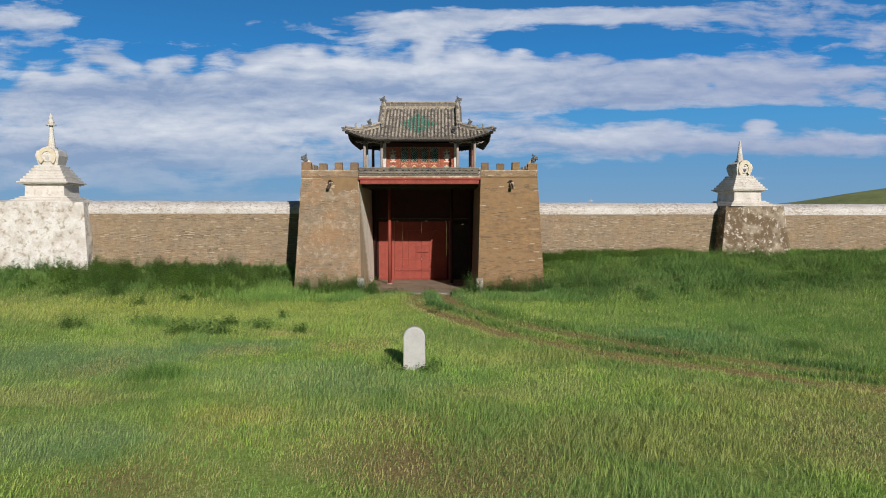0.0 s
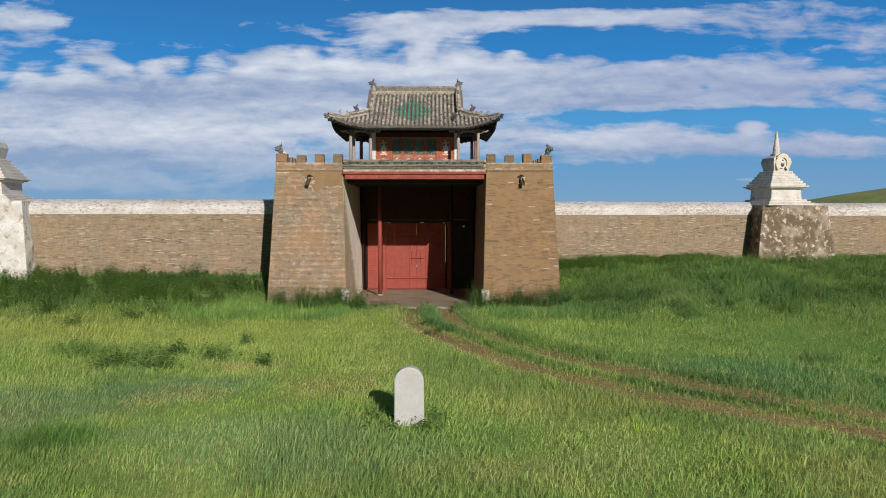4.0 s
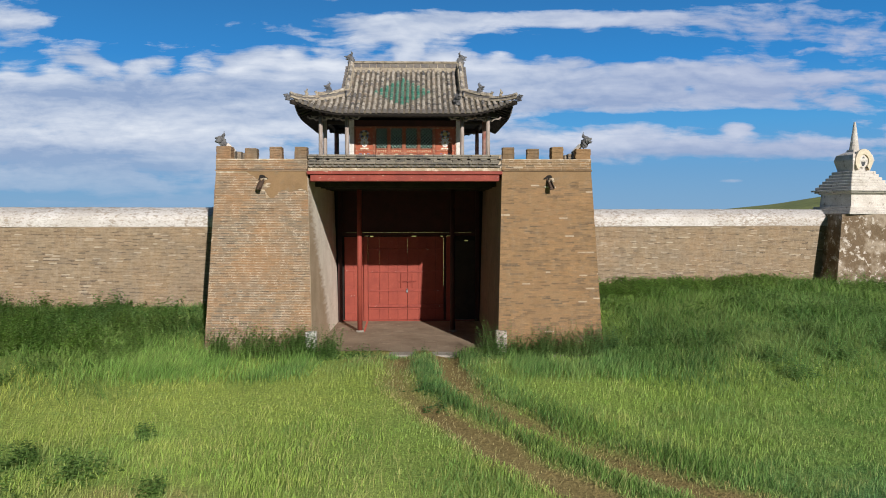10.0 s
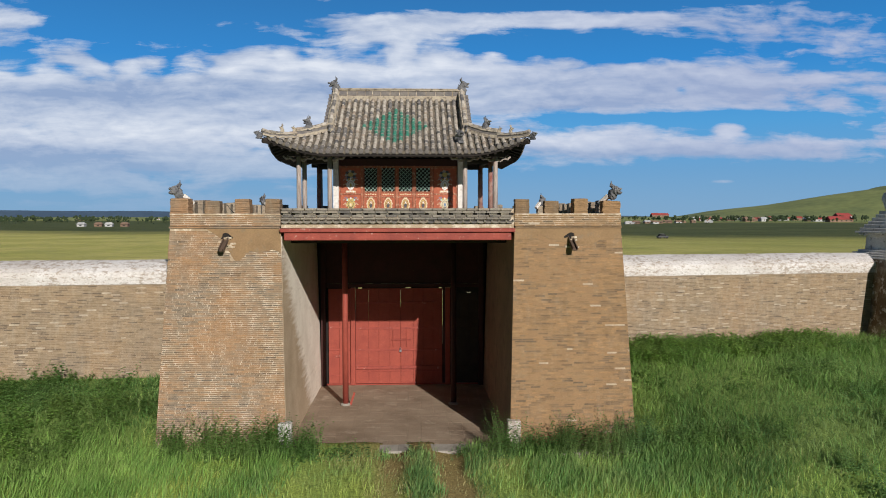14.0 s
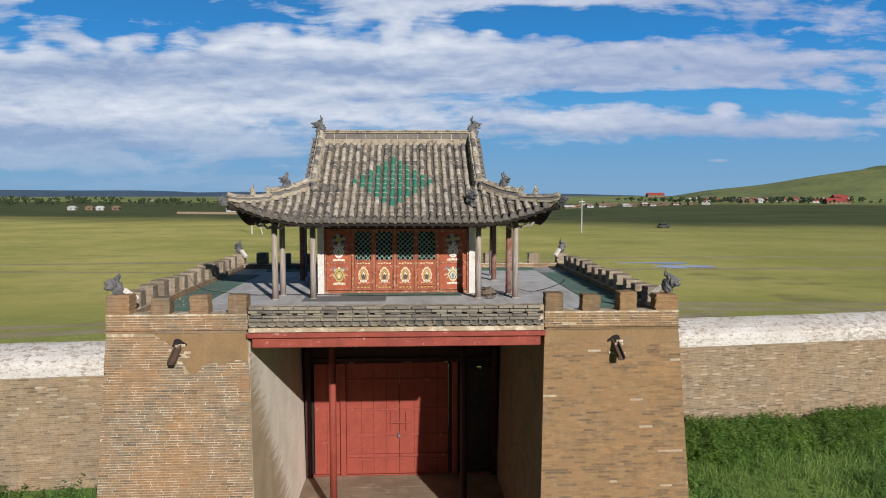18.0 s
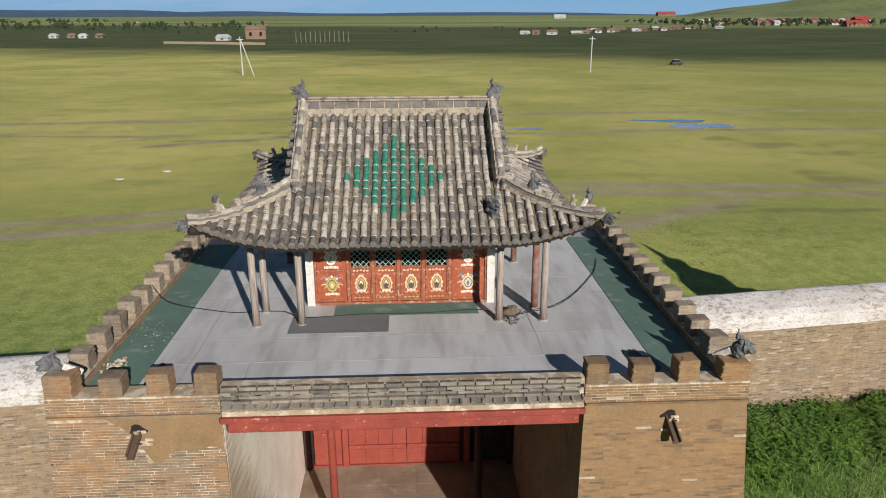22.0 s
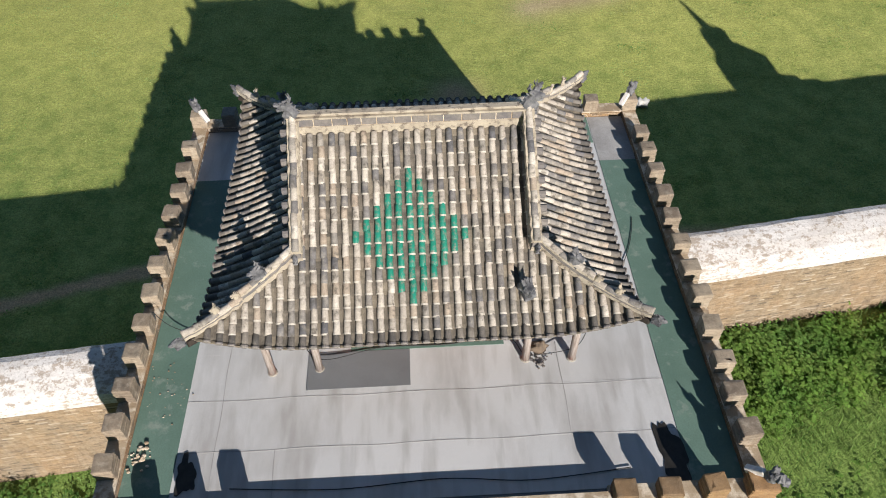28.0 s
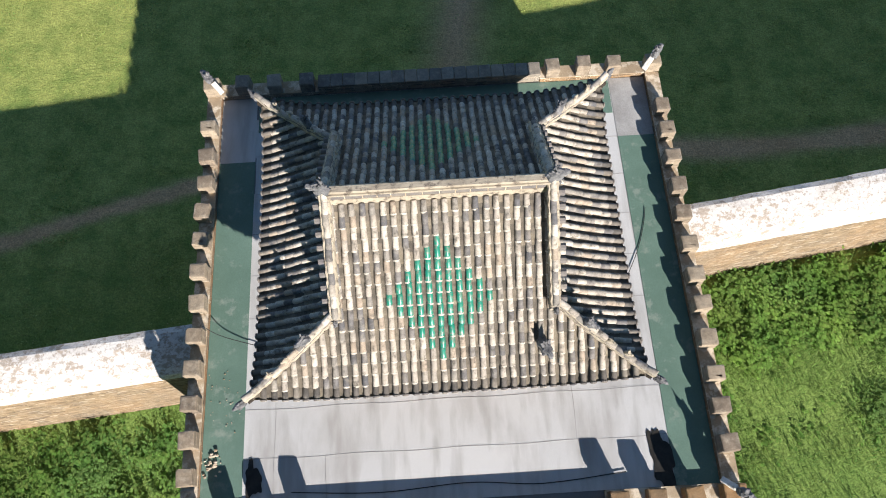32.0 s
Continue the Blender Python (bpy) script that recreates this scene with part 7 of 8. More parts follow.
def rubble(x, y, n, spread, z, seed, label, mat, size=1.0):
    g = np.random.default_rng(seed)
    sh = Shape()
    for k in range(n):
        r = float(g.uniform(0.006, 0.03)) * size
        sh.ball((float(g.normal(0, spread)), float(g.normal(0, spread)), r * 0.6), (r, r * 0.8, r * 0.6), 6, 0.5, k)
    ob = part("rubble", sh, mat, None, kind="stuff")
    ob.location = (x, y, z)
    tagged(ob, label, "rubble")


rubble(-4.75, 1.25, 34, 0.12, DECK + 0.012, 3, "broken brick rubble in the terrace corner", M["mortar"], 1.6)
rubble(-4.55, 2.4, 46, 0.28, DECK + 0.012, 4, "scattered plaster crumbs on green felt", M["mortar"], 0.6)
rubble(1.98, 2.75, 24, 0.11, DECK + 0.012, 5, "small heap of stones at a post foot", M["ridge_dark"], 1.4)


def stone_lump(x, y, z, r, seed, label):
    ob = part("stone", Shape().ball((0, 0, r * 0.6), (r, r * 0.8, r * 0.7), 18, 0.75, seed), M["stone"] if r > 0.2 else M["ridge_brown"], None, smooth=True)
    ob.location = (x, y, z)
    tagged(ob, label, "stone")


stone_lump(2.02, 2.95, DECK + 0.01, 0.15, 5, "dark round stone beside a pavilion post")
stone_lump(8.43, 17.33, float(ground_z(8.43, 17.33)) - 0.03, 0.26, 8, "pale stone block lying on the turf inside the wall")


# ---- stupas ----
def stupa(x, y, turn, z0, hb, ht, z_top, grow, base_mat, spire, label, tower_mat, deep=1.0, shift=0.0, slim=1.0, twist=0.0, narrow=1.0):
    t = thing("stupa", pose(x, y, z0, 0, 0, turn), label, "stupa", "wall stupas")
    h = z_top - z0
    b = Shape()
    n, mrows = 10, 8
    rr = np.random.default_rng(int(abs(x)))
    v = []
    for j in range(mrows + 1):
        hw = lerp(hb, ht, j / mrows)
        for k in range(4):
            a = Matrix.Rotation(k * math.pi / 2, 4, "Z")
            for i in range(n):
                e = 0.03 * rr.standard_normal() if 0 < i and 0 < j < mrows else 0.0
                p = a @ Vector((lerp(-hw, hw, i / n), -hw + e, h * j / mrows))
                v.append((p.x + shift, p.y * deep, p.z))
    q = 4 * n
    b.add(v, [(j * q + i, j * q + (i + 1) % q, (j + 1) * q + (i + 1) % q, (j + 1) * q + i) for j in range(mrows) for i in range(q)] + [tuple(range(mrows * q, (mrows + 1) * q))])
    part("plinth", b, base_mat, t, "battered masonry plinth with peeling plaster")
    g = grow
    z = h

    def upper(name, shape, mat, label=""):
        ob = part(name, shape, mat, t, label)
        ob.rotation_euler = (0, 0, radians(twist))
        ob.scale = (narrow, narrow, 1)
        return ob

    z = h
    for k, (w, hh) in enumerate(((1.52, 0.07), (1.40, 0.07), (1.26, 0.08), (1.12, 0.08))):
        w *= slim
        upper("step", Shape().box(-w, w, -w, w, z, z + hh, bevel=0.02), tower_mat)
        z += hh
    upper("die", Shape().frustum((0.93, 0.93), (0.90, 0.90), z, z + 0.50 * g), tower_mat)
    z += 0.50 * g
    for w, hh in ((0.98, 0.05), (1.10, 0.06), (1.20, 0.07)):
        upper("cornice", Shape().box(-w, w, -w, w, z, z + hh, bevel=0.015), tower_mat)
        z += hh
    for k, w in enumerate((1.08, 0.98, 0.88, 0.79, 0.70, 0.62)):
        hh = 0.125 * g
        upper("tier", Shape().box(-w, w, -w, w, z, z + hh, bevel=0.02), tower_mat)
        z += hh
    vz = 0.82 * g
    v = Shape().frustum((0.44, 0.44), (0.56, 0.56), z, z + vz * 0.55).frustum((0.56, 0.56), (0.50, 0.50), z + vz * 0.55, z + vz * 0.82).frustum((0.50, 0.50), (0.22, 0.22), z + vz * 0.82, z + vz)
    upper("vase", v, tower_mat)
    arch = Shape()
    m = 18
    vv = []
    for j in range(m + 1):
        a = lerp(-0.28 * math.pi, 1.28 * math.pi, j / m)
        for r in (0.24, 0.44):
            for yy in (-0.60, -0.47):
                vv.append((r * math.cos(a), yy, z + vz * 0.50 + r * 1.05 * math.sin(a)))
    arch.add(vv, [(j * 4, j * 4 + 2, j * 4 + 6, j * 4 + 4) for j in range(m)] + [(j * 4 + 1, j * 4 + 5, j * 4 + 7, j * 4 + 3) for j in range(m)] + [(j * 4 + 2, j * 4 + 3, j * 4 + 7, j * 4 + 6) for j in range(m)] + [(j * 4, j * 4 + 4, j * 4 + 5, j * 4 + 1) for j in range(m)])
    upper("niche_frame", arch, M["cream"], "cream horseshoe niche frame")
    upper("niche", Shape().flat(ellipse(0, z + vz * 0.5, 0.24, 0.26), -0.505, 0.03), M["white"])
    # flat plate, no recess; without a spire its dark colour paints a hole's shade
    upper("niche_hole", Shape().flat(ellipse(0, z + vz * 0.46, 0.11, 0.17, point=0.2), -0.536, 0.006), M["stone"] if spire else M["paint_dark"])
    z += vz
    upper("spire_seat", Shape().box(-0.22, 0.22, -0.22, 0.22, z, z + 0.08, bevel=0.02), tower_mat)
    z += 0.08
    if spire:
        prof = []
        for k in range(9):
            r = lerp(0.17, 0.09, k / 8)
            prof += [(r, z + 0.115 * k), (r, z + 0.115 * k + 0.09)]
        upper("spire", Shape().lathe(prof, 14), tower_mat)
        z += 1.04
        upper("parasol", Shape().lathe([(0.24, z), (0.25, z + 0.05), (0.10, z + 0.09)], 14), tower_mat)
        upper("finial", Shape().lathe([(0.13, z + 0.09), (0.16, z + 0.2), (0.08, z + 0.34), (0.10, z + 0.42), (0.015, z + 0.62)], 12), tower_mat)
    else:
        prof = []
        for k in range(10):
            r = lerp(0.20, 0.05, k / 9)
            prof += [(r, z + 0.11 * k), (r * 0.97, z + 0.11 * k + 0.095)]
        upper("spire", Shape().lathe(prof, 14), tower_mat, "bare ringed spire without its crown")
    return t


stupa(17.45, 7.45, 3, 0.35, 2.02, 1.58, 3.92, 0.95, M["stupa_worn"], False, "weathered white stupa on a peeling brown plinth along the wall", M["white_dirty"], 0.84, 0.27, 1.0, 8, 0.88)
stupa(-18.55, 4.0, 5, 0.4, 2.65, 2.38, 4.08, 1.08, M["whitewash_worn"], True, "whitewashed stupa with ringed spire on a flaking white plinth", M["white"])


# ---- stele ----
def stele():
    t = thing("stele", pose(0.27, -14.55, float(ground_z(0.27, -14.55)) - 0.05, 0, 0, 1.5), "round-topped pale granite stele standing in the grass", "stele")
    out = [(-0.275, 0), (0.275, 0), (0.27, 0.82)] + [(0.27 * math.cos(a), 0.86 + 0.27 * math.sin(a)) for a in np.linspace(0.1, math.pi - 0.1, 16)] + [(-0.27, 0.82)]
    sh = Shape()
    n = len(out)
    rings = [(0.94, -0.10), (1.0, -0.085), (1.0, 0.085), (0.94, 0.10)]
    v = [(x * k, y, 0.55 + (z - 0.55) * k if z > 0 else z) for k, y in rings for x, z in out]
    f = [tuple(range(n)), tuple(range(4 * n - 1, 3 * n - 1, -1))] + [(j * n + i, (j + 1) * n + i, (j + 1) * n + (i + 1) % n, j * n + (i + 1) % n) for j in range(3) for i in range(n)]
    sh.add(v, f)
    part("slab", sh, M["stone"], t)


stele()


# ---- far land ----
def far_hill(name, cx, cy, length, height, depth, mat, label, seed, turn=0.0, peak=0.0):
    n, m = 60, 14
    v, r = [], np.random.default_rng(seed)
    ph = r.uniform(0, 6, 5)
    for i in range(n + 1):
        u = 2 * i / n - 1
        prof = max(0.0, 1 - abs(u) ** 1.5) * (1 + 0.12 * sum(math.sin((k + 2) * 2.1 * u + ph[k]) / (k + 1) for k in range(5)))
        prof += peak * math.exp(-((u - 0.02) / 0.035) ** 2)
        for j in range(m + 1):
            w = 2 * j / m - 1
            v.append((u * length / 2, w * depth / 2, height * prof * math.cos(w * math.pi / 2) ** 1.3 - 1.0))
    sh = Shape().add(v, [(i * (m + 1) + j, (i + 1) * (m + 1) + j, (i + 1) * (m + 1) + j + 1, i * (m + 1) + j + 1) for i in range(n) for j in range(m)])
    ob = part(name, sh, mat, None, smooth=True)
    ob.matrix_world = pose(cx, cy, 0, 0, 0, turn)
    tagged(ob, label, "hill", kind="structure")


far_hill("hill", 1590, 2380, 1330, 92, 900, M["hill"], "smooth grassy hill with a small rocky summit", 3, -12, 0.10)
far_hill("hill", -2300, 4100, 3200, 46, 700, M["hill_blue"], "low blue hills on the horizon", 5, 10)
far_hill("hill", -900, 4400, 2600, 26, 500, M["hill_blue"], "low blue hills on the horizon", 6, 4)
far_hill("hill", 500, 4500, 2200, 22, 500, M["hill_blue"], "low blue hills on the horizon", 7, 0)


def house(x, y, w, d, h, wall, roof_mat, turn, label, cat="house"):
    t = thing("house", pose(x, y, 0, 0, 0, turn), label, cat, "far settlement")
    part("wall", Shape().box(-w / 2, w / 2, -d / 2, d / 2, -0.3, h), wall, t)
    rf = Shape()
    o = 0.4
    rf.add([(-w / 2 - o, -d / 2 - o, h), (w / 2 + o, -d / 2 - o, h), (w / 2 + o, d / 2 + o, h), (-w / 2 - o, d / 2 + o, h), (-w / 2 + o, 0, h + d * 0.35), (w / 2 - o, 0, h + d * 0.35)],
           [(3, 2, 1, 0), (0, 1, 5, 4), (2, 3, 4, 5), (1, 2, 5), (3, 0, 4)])
    part("roof", rf, roof_mat, t)
    for k in range(max(1, int(w / 3.5))):
        xx = -w / 2 + (k + 0.5) * w / max(1, int(w / 3.5))
        part("window", Shape().box(xx - 0.6, xx + 0.6, -d / 2 - 0.06, -d / 2 + 0.02, h * 0.35, h * 0.75), M["dark"], t)


g = np.random.default_rng(77)
for k in range(64):
    px = g.uniform(0, 1)
    y = 640 + 260 * g.random()
    x = y * (0.40 + 0.23 * px)
    house(x, y, float(g.uniform(5, 11)), float(g.uniform(4, 6)), float(g.uniform(1.7, 2.8)), M["far_white"] if g.random() < 0.6 else M["far_brown"], M["far_red"] if g.random() < 0.35 else (M["far_brown"] if g.random() < 0.5 else M["far_white"]), float(g.uniform(-20, 20)), "small house of the far settlement on the steppe")
house(905, 2600, 64, 22, 8, M["far_brown"], M["far_red"], 3, "long dark red hall far out on the steppe", "hall")
house(376, 600, 13, 8, 5, M["far_white"], M["far_red"], 3, "white building with orange-red roof at the settlement edge", "building")
house(358, 575, 20, 8, 2.2, M["far_brown"], M["far_red"], 0, "long red-brown building at the settlement edge", "building")
house(338, 1650, 26, 10, 5, M["far_white"], M["far_white"], 0, "long white building far out on the steppe", "building")
for k in range(5):
    y = 760 + 300 * g.random()
    house(-y * (0.05 + 0.5 * g.random()), y, float(g.uniform(3, 6)), 3, 1.4, M["far_white"] if k % 2 else M["far_brown"], M["far_brown"], float(g.uniform(-30, 30)), "low shed among the far scrub")


# nearer sheds and yards on the scrub
house(-69, 338, 9, 5, 4.2, M["far_brown"], M["far_brown"], 8, "dark brown shed standing alone on the scrub", "shed")
house(-80, 322, 5.5, 4, 1.2, M["far_white"], M["far_white"], -6, "low white building on the scrub", "building")
for k in range(4):
    house(-172 + 7.5 * k, 365 + 3 * math.sin(k * 2), 3.6, 3.0, 1.2, M["far_white"] if k % 2 == 0 else M["far_brown"], M["far_brown"] if k % 2 else M["far_white"], 10 * math.sin(k), "small low house at the edge of the scrub")
for k in range(26):
    u = k / 25
    house(lerp(62, 225, u) + float(g.normal(0, 4)), lerp(395, 535, u) + float(g.normal(0, 12)), float(g.uniform(3, 7)), 3, float(g.uniform(0.8, 1.6)), M["far_white"] if k % 3 == 0 else M["far_brown"], M["far_white"] if k % 4 == 0 else M["far_brown"], float(g.uniform(-25, 25)), "small shed in the yards of the far settlement")


def yard_wall():
    t = thing("yard_wall", pose(-94.4, 286.1, 0, 0, 0, math.degrees(math.atan2(-16.0, 42.1))), "long low pale yard wall out on the scrub", "wall")
    for k in range(9):
        part("wall_panel", Shape().box(5.0 * k, 5.0 * k + 4.85, -0.15, 0.15, -0.3, 0.95 + 0.06 * math.sin(k * 3)), M["mortar_wall"], t)


yard_wall()
for k in range(12):
    u = k / 11
    pole = part("bare_post", Shape().lathe([(0.10, -0.3), (0.09, 2.0), (0.08, 4.2 + 0.2 * math.sin(k * 5))], 6), M["wood_grey"], None)
    pole.location = (lerp(-44, -24, u), lerp(291, 300, u), 0)
    tagged(pole, "bare timber post in a row on the scrub", "post", "row of bare posts")


def tree_belt(name, x0, x1, y0, y1, count, hmin, hmax, seed, label):
    """Far woods: each tree a trunk and a ragged crown of leaf clumps."""
    r = np.random.default_rng(seed)
    sh = Shape()
    for k in range(count):
        x, y, h = float(r.uniform(x0, x1)), float(r.uniform(y0, y1)), float(r.uniform(hmin, hmax))
        sh.rod((x, y, -0.2), (x, y, h * 0.5), h * 0.03, h * 0.015, 4)
        for c in range(4):
            sh.ball((x + float(r.normal(0, h * 0.16)), y + float(r.normal(0, h * 0.14)), h * float(r.uniform(0.4, 0.85))), (h * float(r.uniform(0.14, 0.28)), h * 0.2, h * float(r.uniform(0.14, 0.24))), 6, 0.6, k + c)
    ob = part(name, sh, M["far_tree"], None, kind="stuff")
    tagged(ob, label, "trees", kind="stuff")


tree_belt("far_woods", -420, -130, 520, 700, 190, 2.5, 6, 91, "dark broad-leaved trees along the far scrub")
tree_belt("far_woods", -900, -420, 900, 1100, 190, 3, 7.5, 94, "dark broad-leaved trees far out on the steppe")
tree_belt("far_woods", 225, 430, 540, 820, 190, 2.5, 6.5, 92, "dark trees among the far houses")
tree_belt("far_woods", -200, 200, 420, 560, 60, 1, 2.6, 93, "low shrubs on the far scrubland")


def power_pole(x, y, h, stay):
    t = thing("utility_pole", pose(x, y, float(ground_z(x, y))), "white utility pole standing on the open steppe" + (" with a slanting stay" if stay else ""), "pole", "utility poles")
    part("shaft", Shape().lathe([(0.13, -0.2), (0.11, h * 0.6), (0.09, h)], 8), M["far_white"], t)
    part("crossarm", Shape().box(-0.6, 0.6, -0.06, 0.06, h - 0.5, h - 0.38), M["far_white"], t)
    if stay:
        part("stay", Shape().rod((0.1, 0, h - 0.4), (2.6, -2.5, -0.1), 0.09, n=6), M["far_white"], t)


power_pole(-30.2, 128, 6.8, True)
power_pole(34.7, 129, 6.6, False)


def car(x, y, turn):
    t = thing("car", pose(x, y, float(ground_z(x, y)), 0, 0, turn), "dark off-road car parked on the open steppe", "car")
    part("body", Shape().box(-2.2, 2.2, -0.85, 0.85, 0.45, 1.05, bevel=0.12), M["paint_dark"], t)
    part("cabin", Shape().frustum((1.35, 0.8), (1.0, 0.68), 1.05, 1.75, cx=-0.25), M["dark"], t)
    part("roof", Shape().box(-1.25, 0.75, -0.68, 0.68, 1.75, 1.82, bevel=0.02), M["far_white"], t)
    for sx in (-1.4, 1.4):
        for sy in (-0.8, 0.8):
            part("wheel", Shape().rod((sx, sy - 0.12, 0.36), (sx, sy + 0.12, 0.36), 0.36, n=14), M["cable"], t)


car(58.5, 149, 12)
bpy.data.objects["car"].scale = (0.62, 0.62, 0.62)


def puddle(name, cx, cy, rx, ry, seed, label, mat="water"):
    r = np.random.default_rng(seed)
    ph = r.uniform(0, 6, 4)
    n = 40
    pts = []
    for i in range(n):
        a = 2 * math.pi * i / n
        k = 1 + 0.25 * math.sin(2 * a + ph[0]) + 0.18 * math.sin(3 * a + ph[1]) + 0.12 * math.sin(5 * a + ph[2])
        pts.append((cx + rx * k * math.cos(a), cy + ry * k * math.sin(a)))
    z = float(max(ground_z(p[0], p[1]) for p in pts)) + 0.01
    sh = Shape().add([(x, y, z) for x, y in pts] + [(x, y, z - 0.3) for x, y in pts], [tuple(range(n))] + [(i, n + i, n + (i + 1) % n, (i + 1) % n) for i in range(n)])
    tagged(part(name, sh, M[mat], None), label, "puddle", "steppe puddles", kind="structure")


puddle("water", 27.6, 64.6, 3.4, 0.9, 1, "shallow rain puddle reflecting the sky on the steppe")
puddle("water", 29.0, 61.0, 2.6, 1.9, 2, "shallow rain puddle reflecting the sky on the steppe")
puddle("water", -4.6, 57.0, 4.6, 0.5, 3, "narrow rain puddle along a dirt track")
puddle("water", 5.5, 59.0, 1.6, 0.5, 4, "narrow rain puddle along a dirt track")
puddle("water", 11.5, 60.5, 2.2, 0.45, 5, "narrow rain puddle along a dirt track")
for k, (x, y) in enumerate(((-19.7, 39.7), (-17.3, 42.2), (7.4, 31.0), (12.0, 29.0))):
    st = part("stone", Shape().ball((0, 0, 0.05), (0.32 if k < 2 else 0.2, 0.16 if k < 2 else 0.15, 0.07), 10, 0.4, k), M["stone"] if k < 2 else M["ridge_dark"], None, smooth=True)
    st.location = (x, y, float(ground_z(x, y)))
    tagged(st, "pale flat stone lying on the steppe" if k < 2 else "dark stone lying beside a dirt track", "stone", "steppe stones")


# ---- grass ----
def blades(name, px, py, h, w, mat, label, lean=0.45, seed=1, z=None, spread=1.0):
    """One mesh of bent slender blades, rooted on the ground."""
    r = np.random.default_rng(seed)
    n = len(px)
    z = ground_z(px, py) - 0.02 if z is None else z
    a = r.uniform(0, 2 * math.pi, n)
    b = r.normal(0.9, spread, n)
    le = lean * h * r.uniform(0.2, 1.0, n)
    dx, dy = np.cos(a) * w / 2, np.sin(a) * w / 2
    lx, ly = np.cos(b) * le, np.sin(b) * le
    v = np.empty((n, 4, 3))
    v[:, 0] = np.stack([px, py, z], 1)
    v[:, 1] = np.stack([px - dx + lx * 0.30, py - dy + ly * 0.30, z + h * 0.48], 1)
    v[:, 2] = np.stack([px + dx + lx * 0.30, py + dy + ly * 0.30, z + h * 0.48], 1)
    v[:, 3] = np.stack([px + lx, py + ly, z + h * (1 - 0.25 * lean)], 1)
    k = 4 * np.arange(n)[:, None]
    f = np.concatenate([k + [0, 2, 1], k + [1, 2, 3]])
    ob = new(name, mesh_arrays(name, v.reshape(-1, 3), f, mat))
    return tagged(ob, label, "grass", kind="stuff")


def scatter(x0, x1, y0, y1, n, seed):
    r = np.random.default_rng(seed)
    return r.uniform(x0, x1, n), r.uniform(y0, y1, n), r


def clear_of_gate(x, y):
    inside = (np.abs(x) < 5.75) & (y > -0.75) & (y < 10.1)
    on_wall = (np.abs(y - wall_y(x)) < 0.72) & (np.abs(x) > 5)
    st1 = (np.abs(x - 17.45) < 1.9) & (np.abs(y - 7.45) < 1.9)
    st2 = (np.abs(x + 18.55) < 2.7) & (np.abs(y - 4.0) < 2.7)
    return ~(inside | on_wall | st1 | st2)


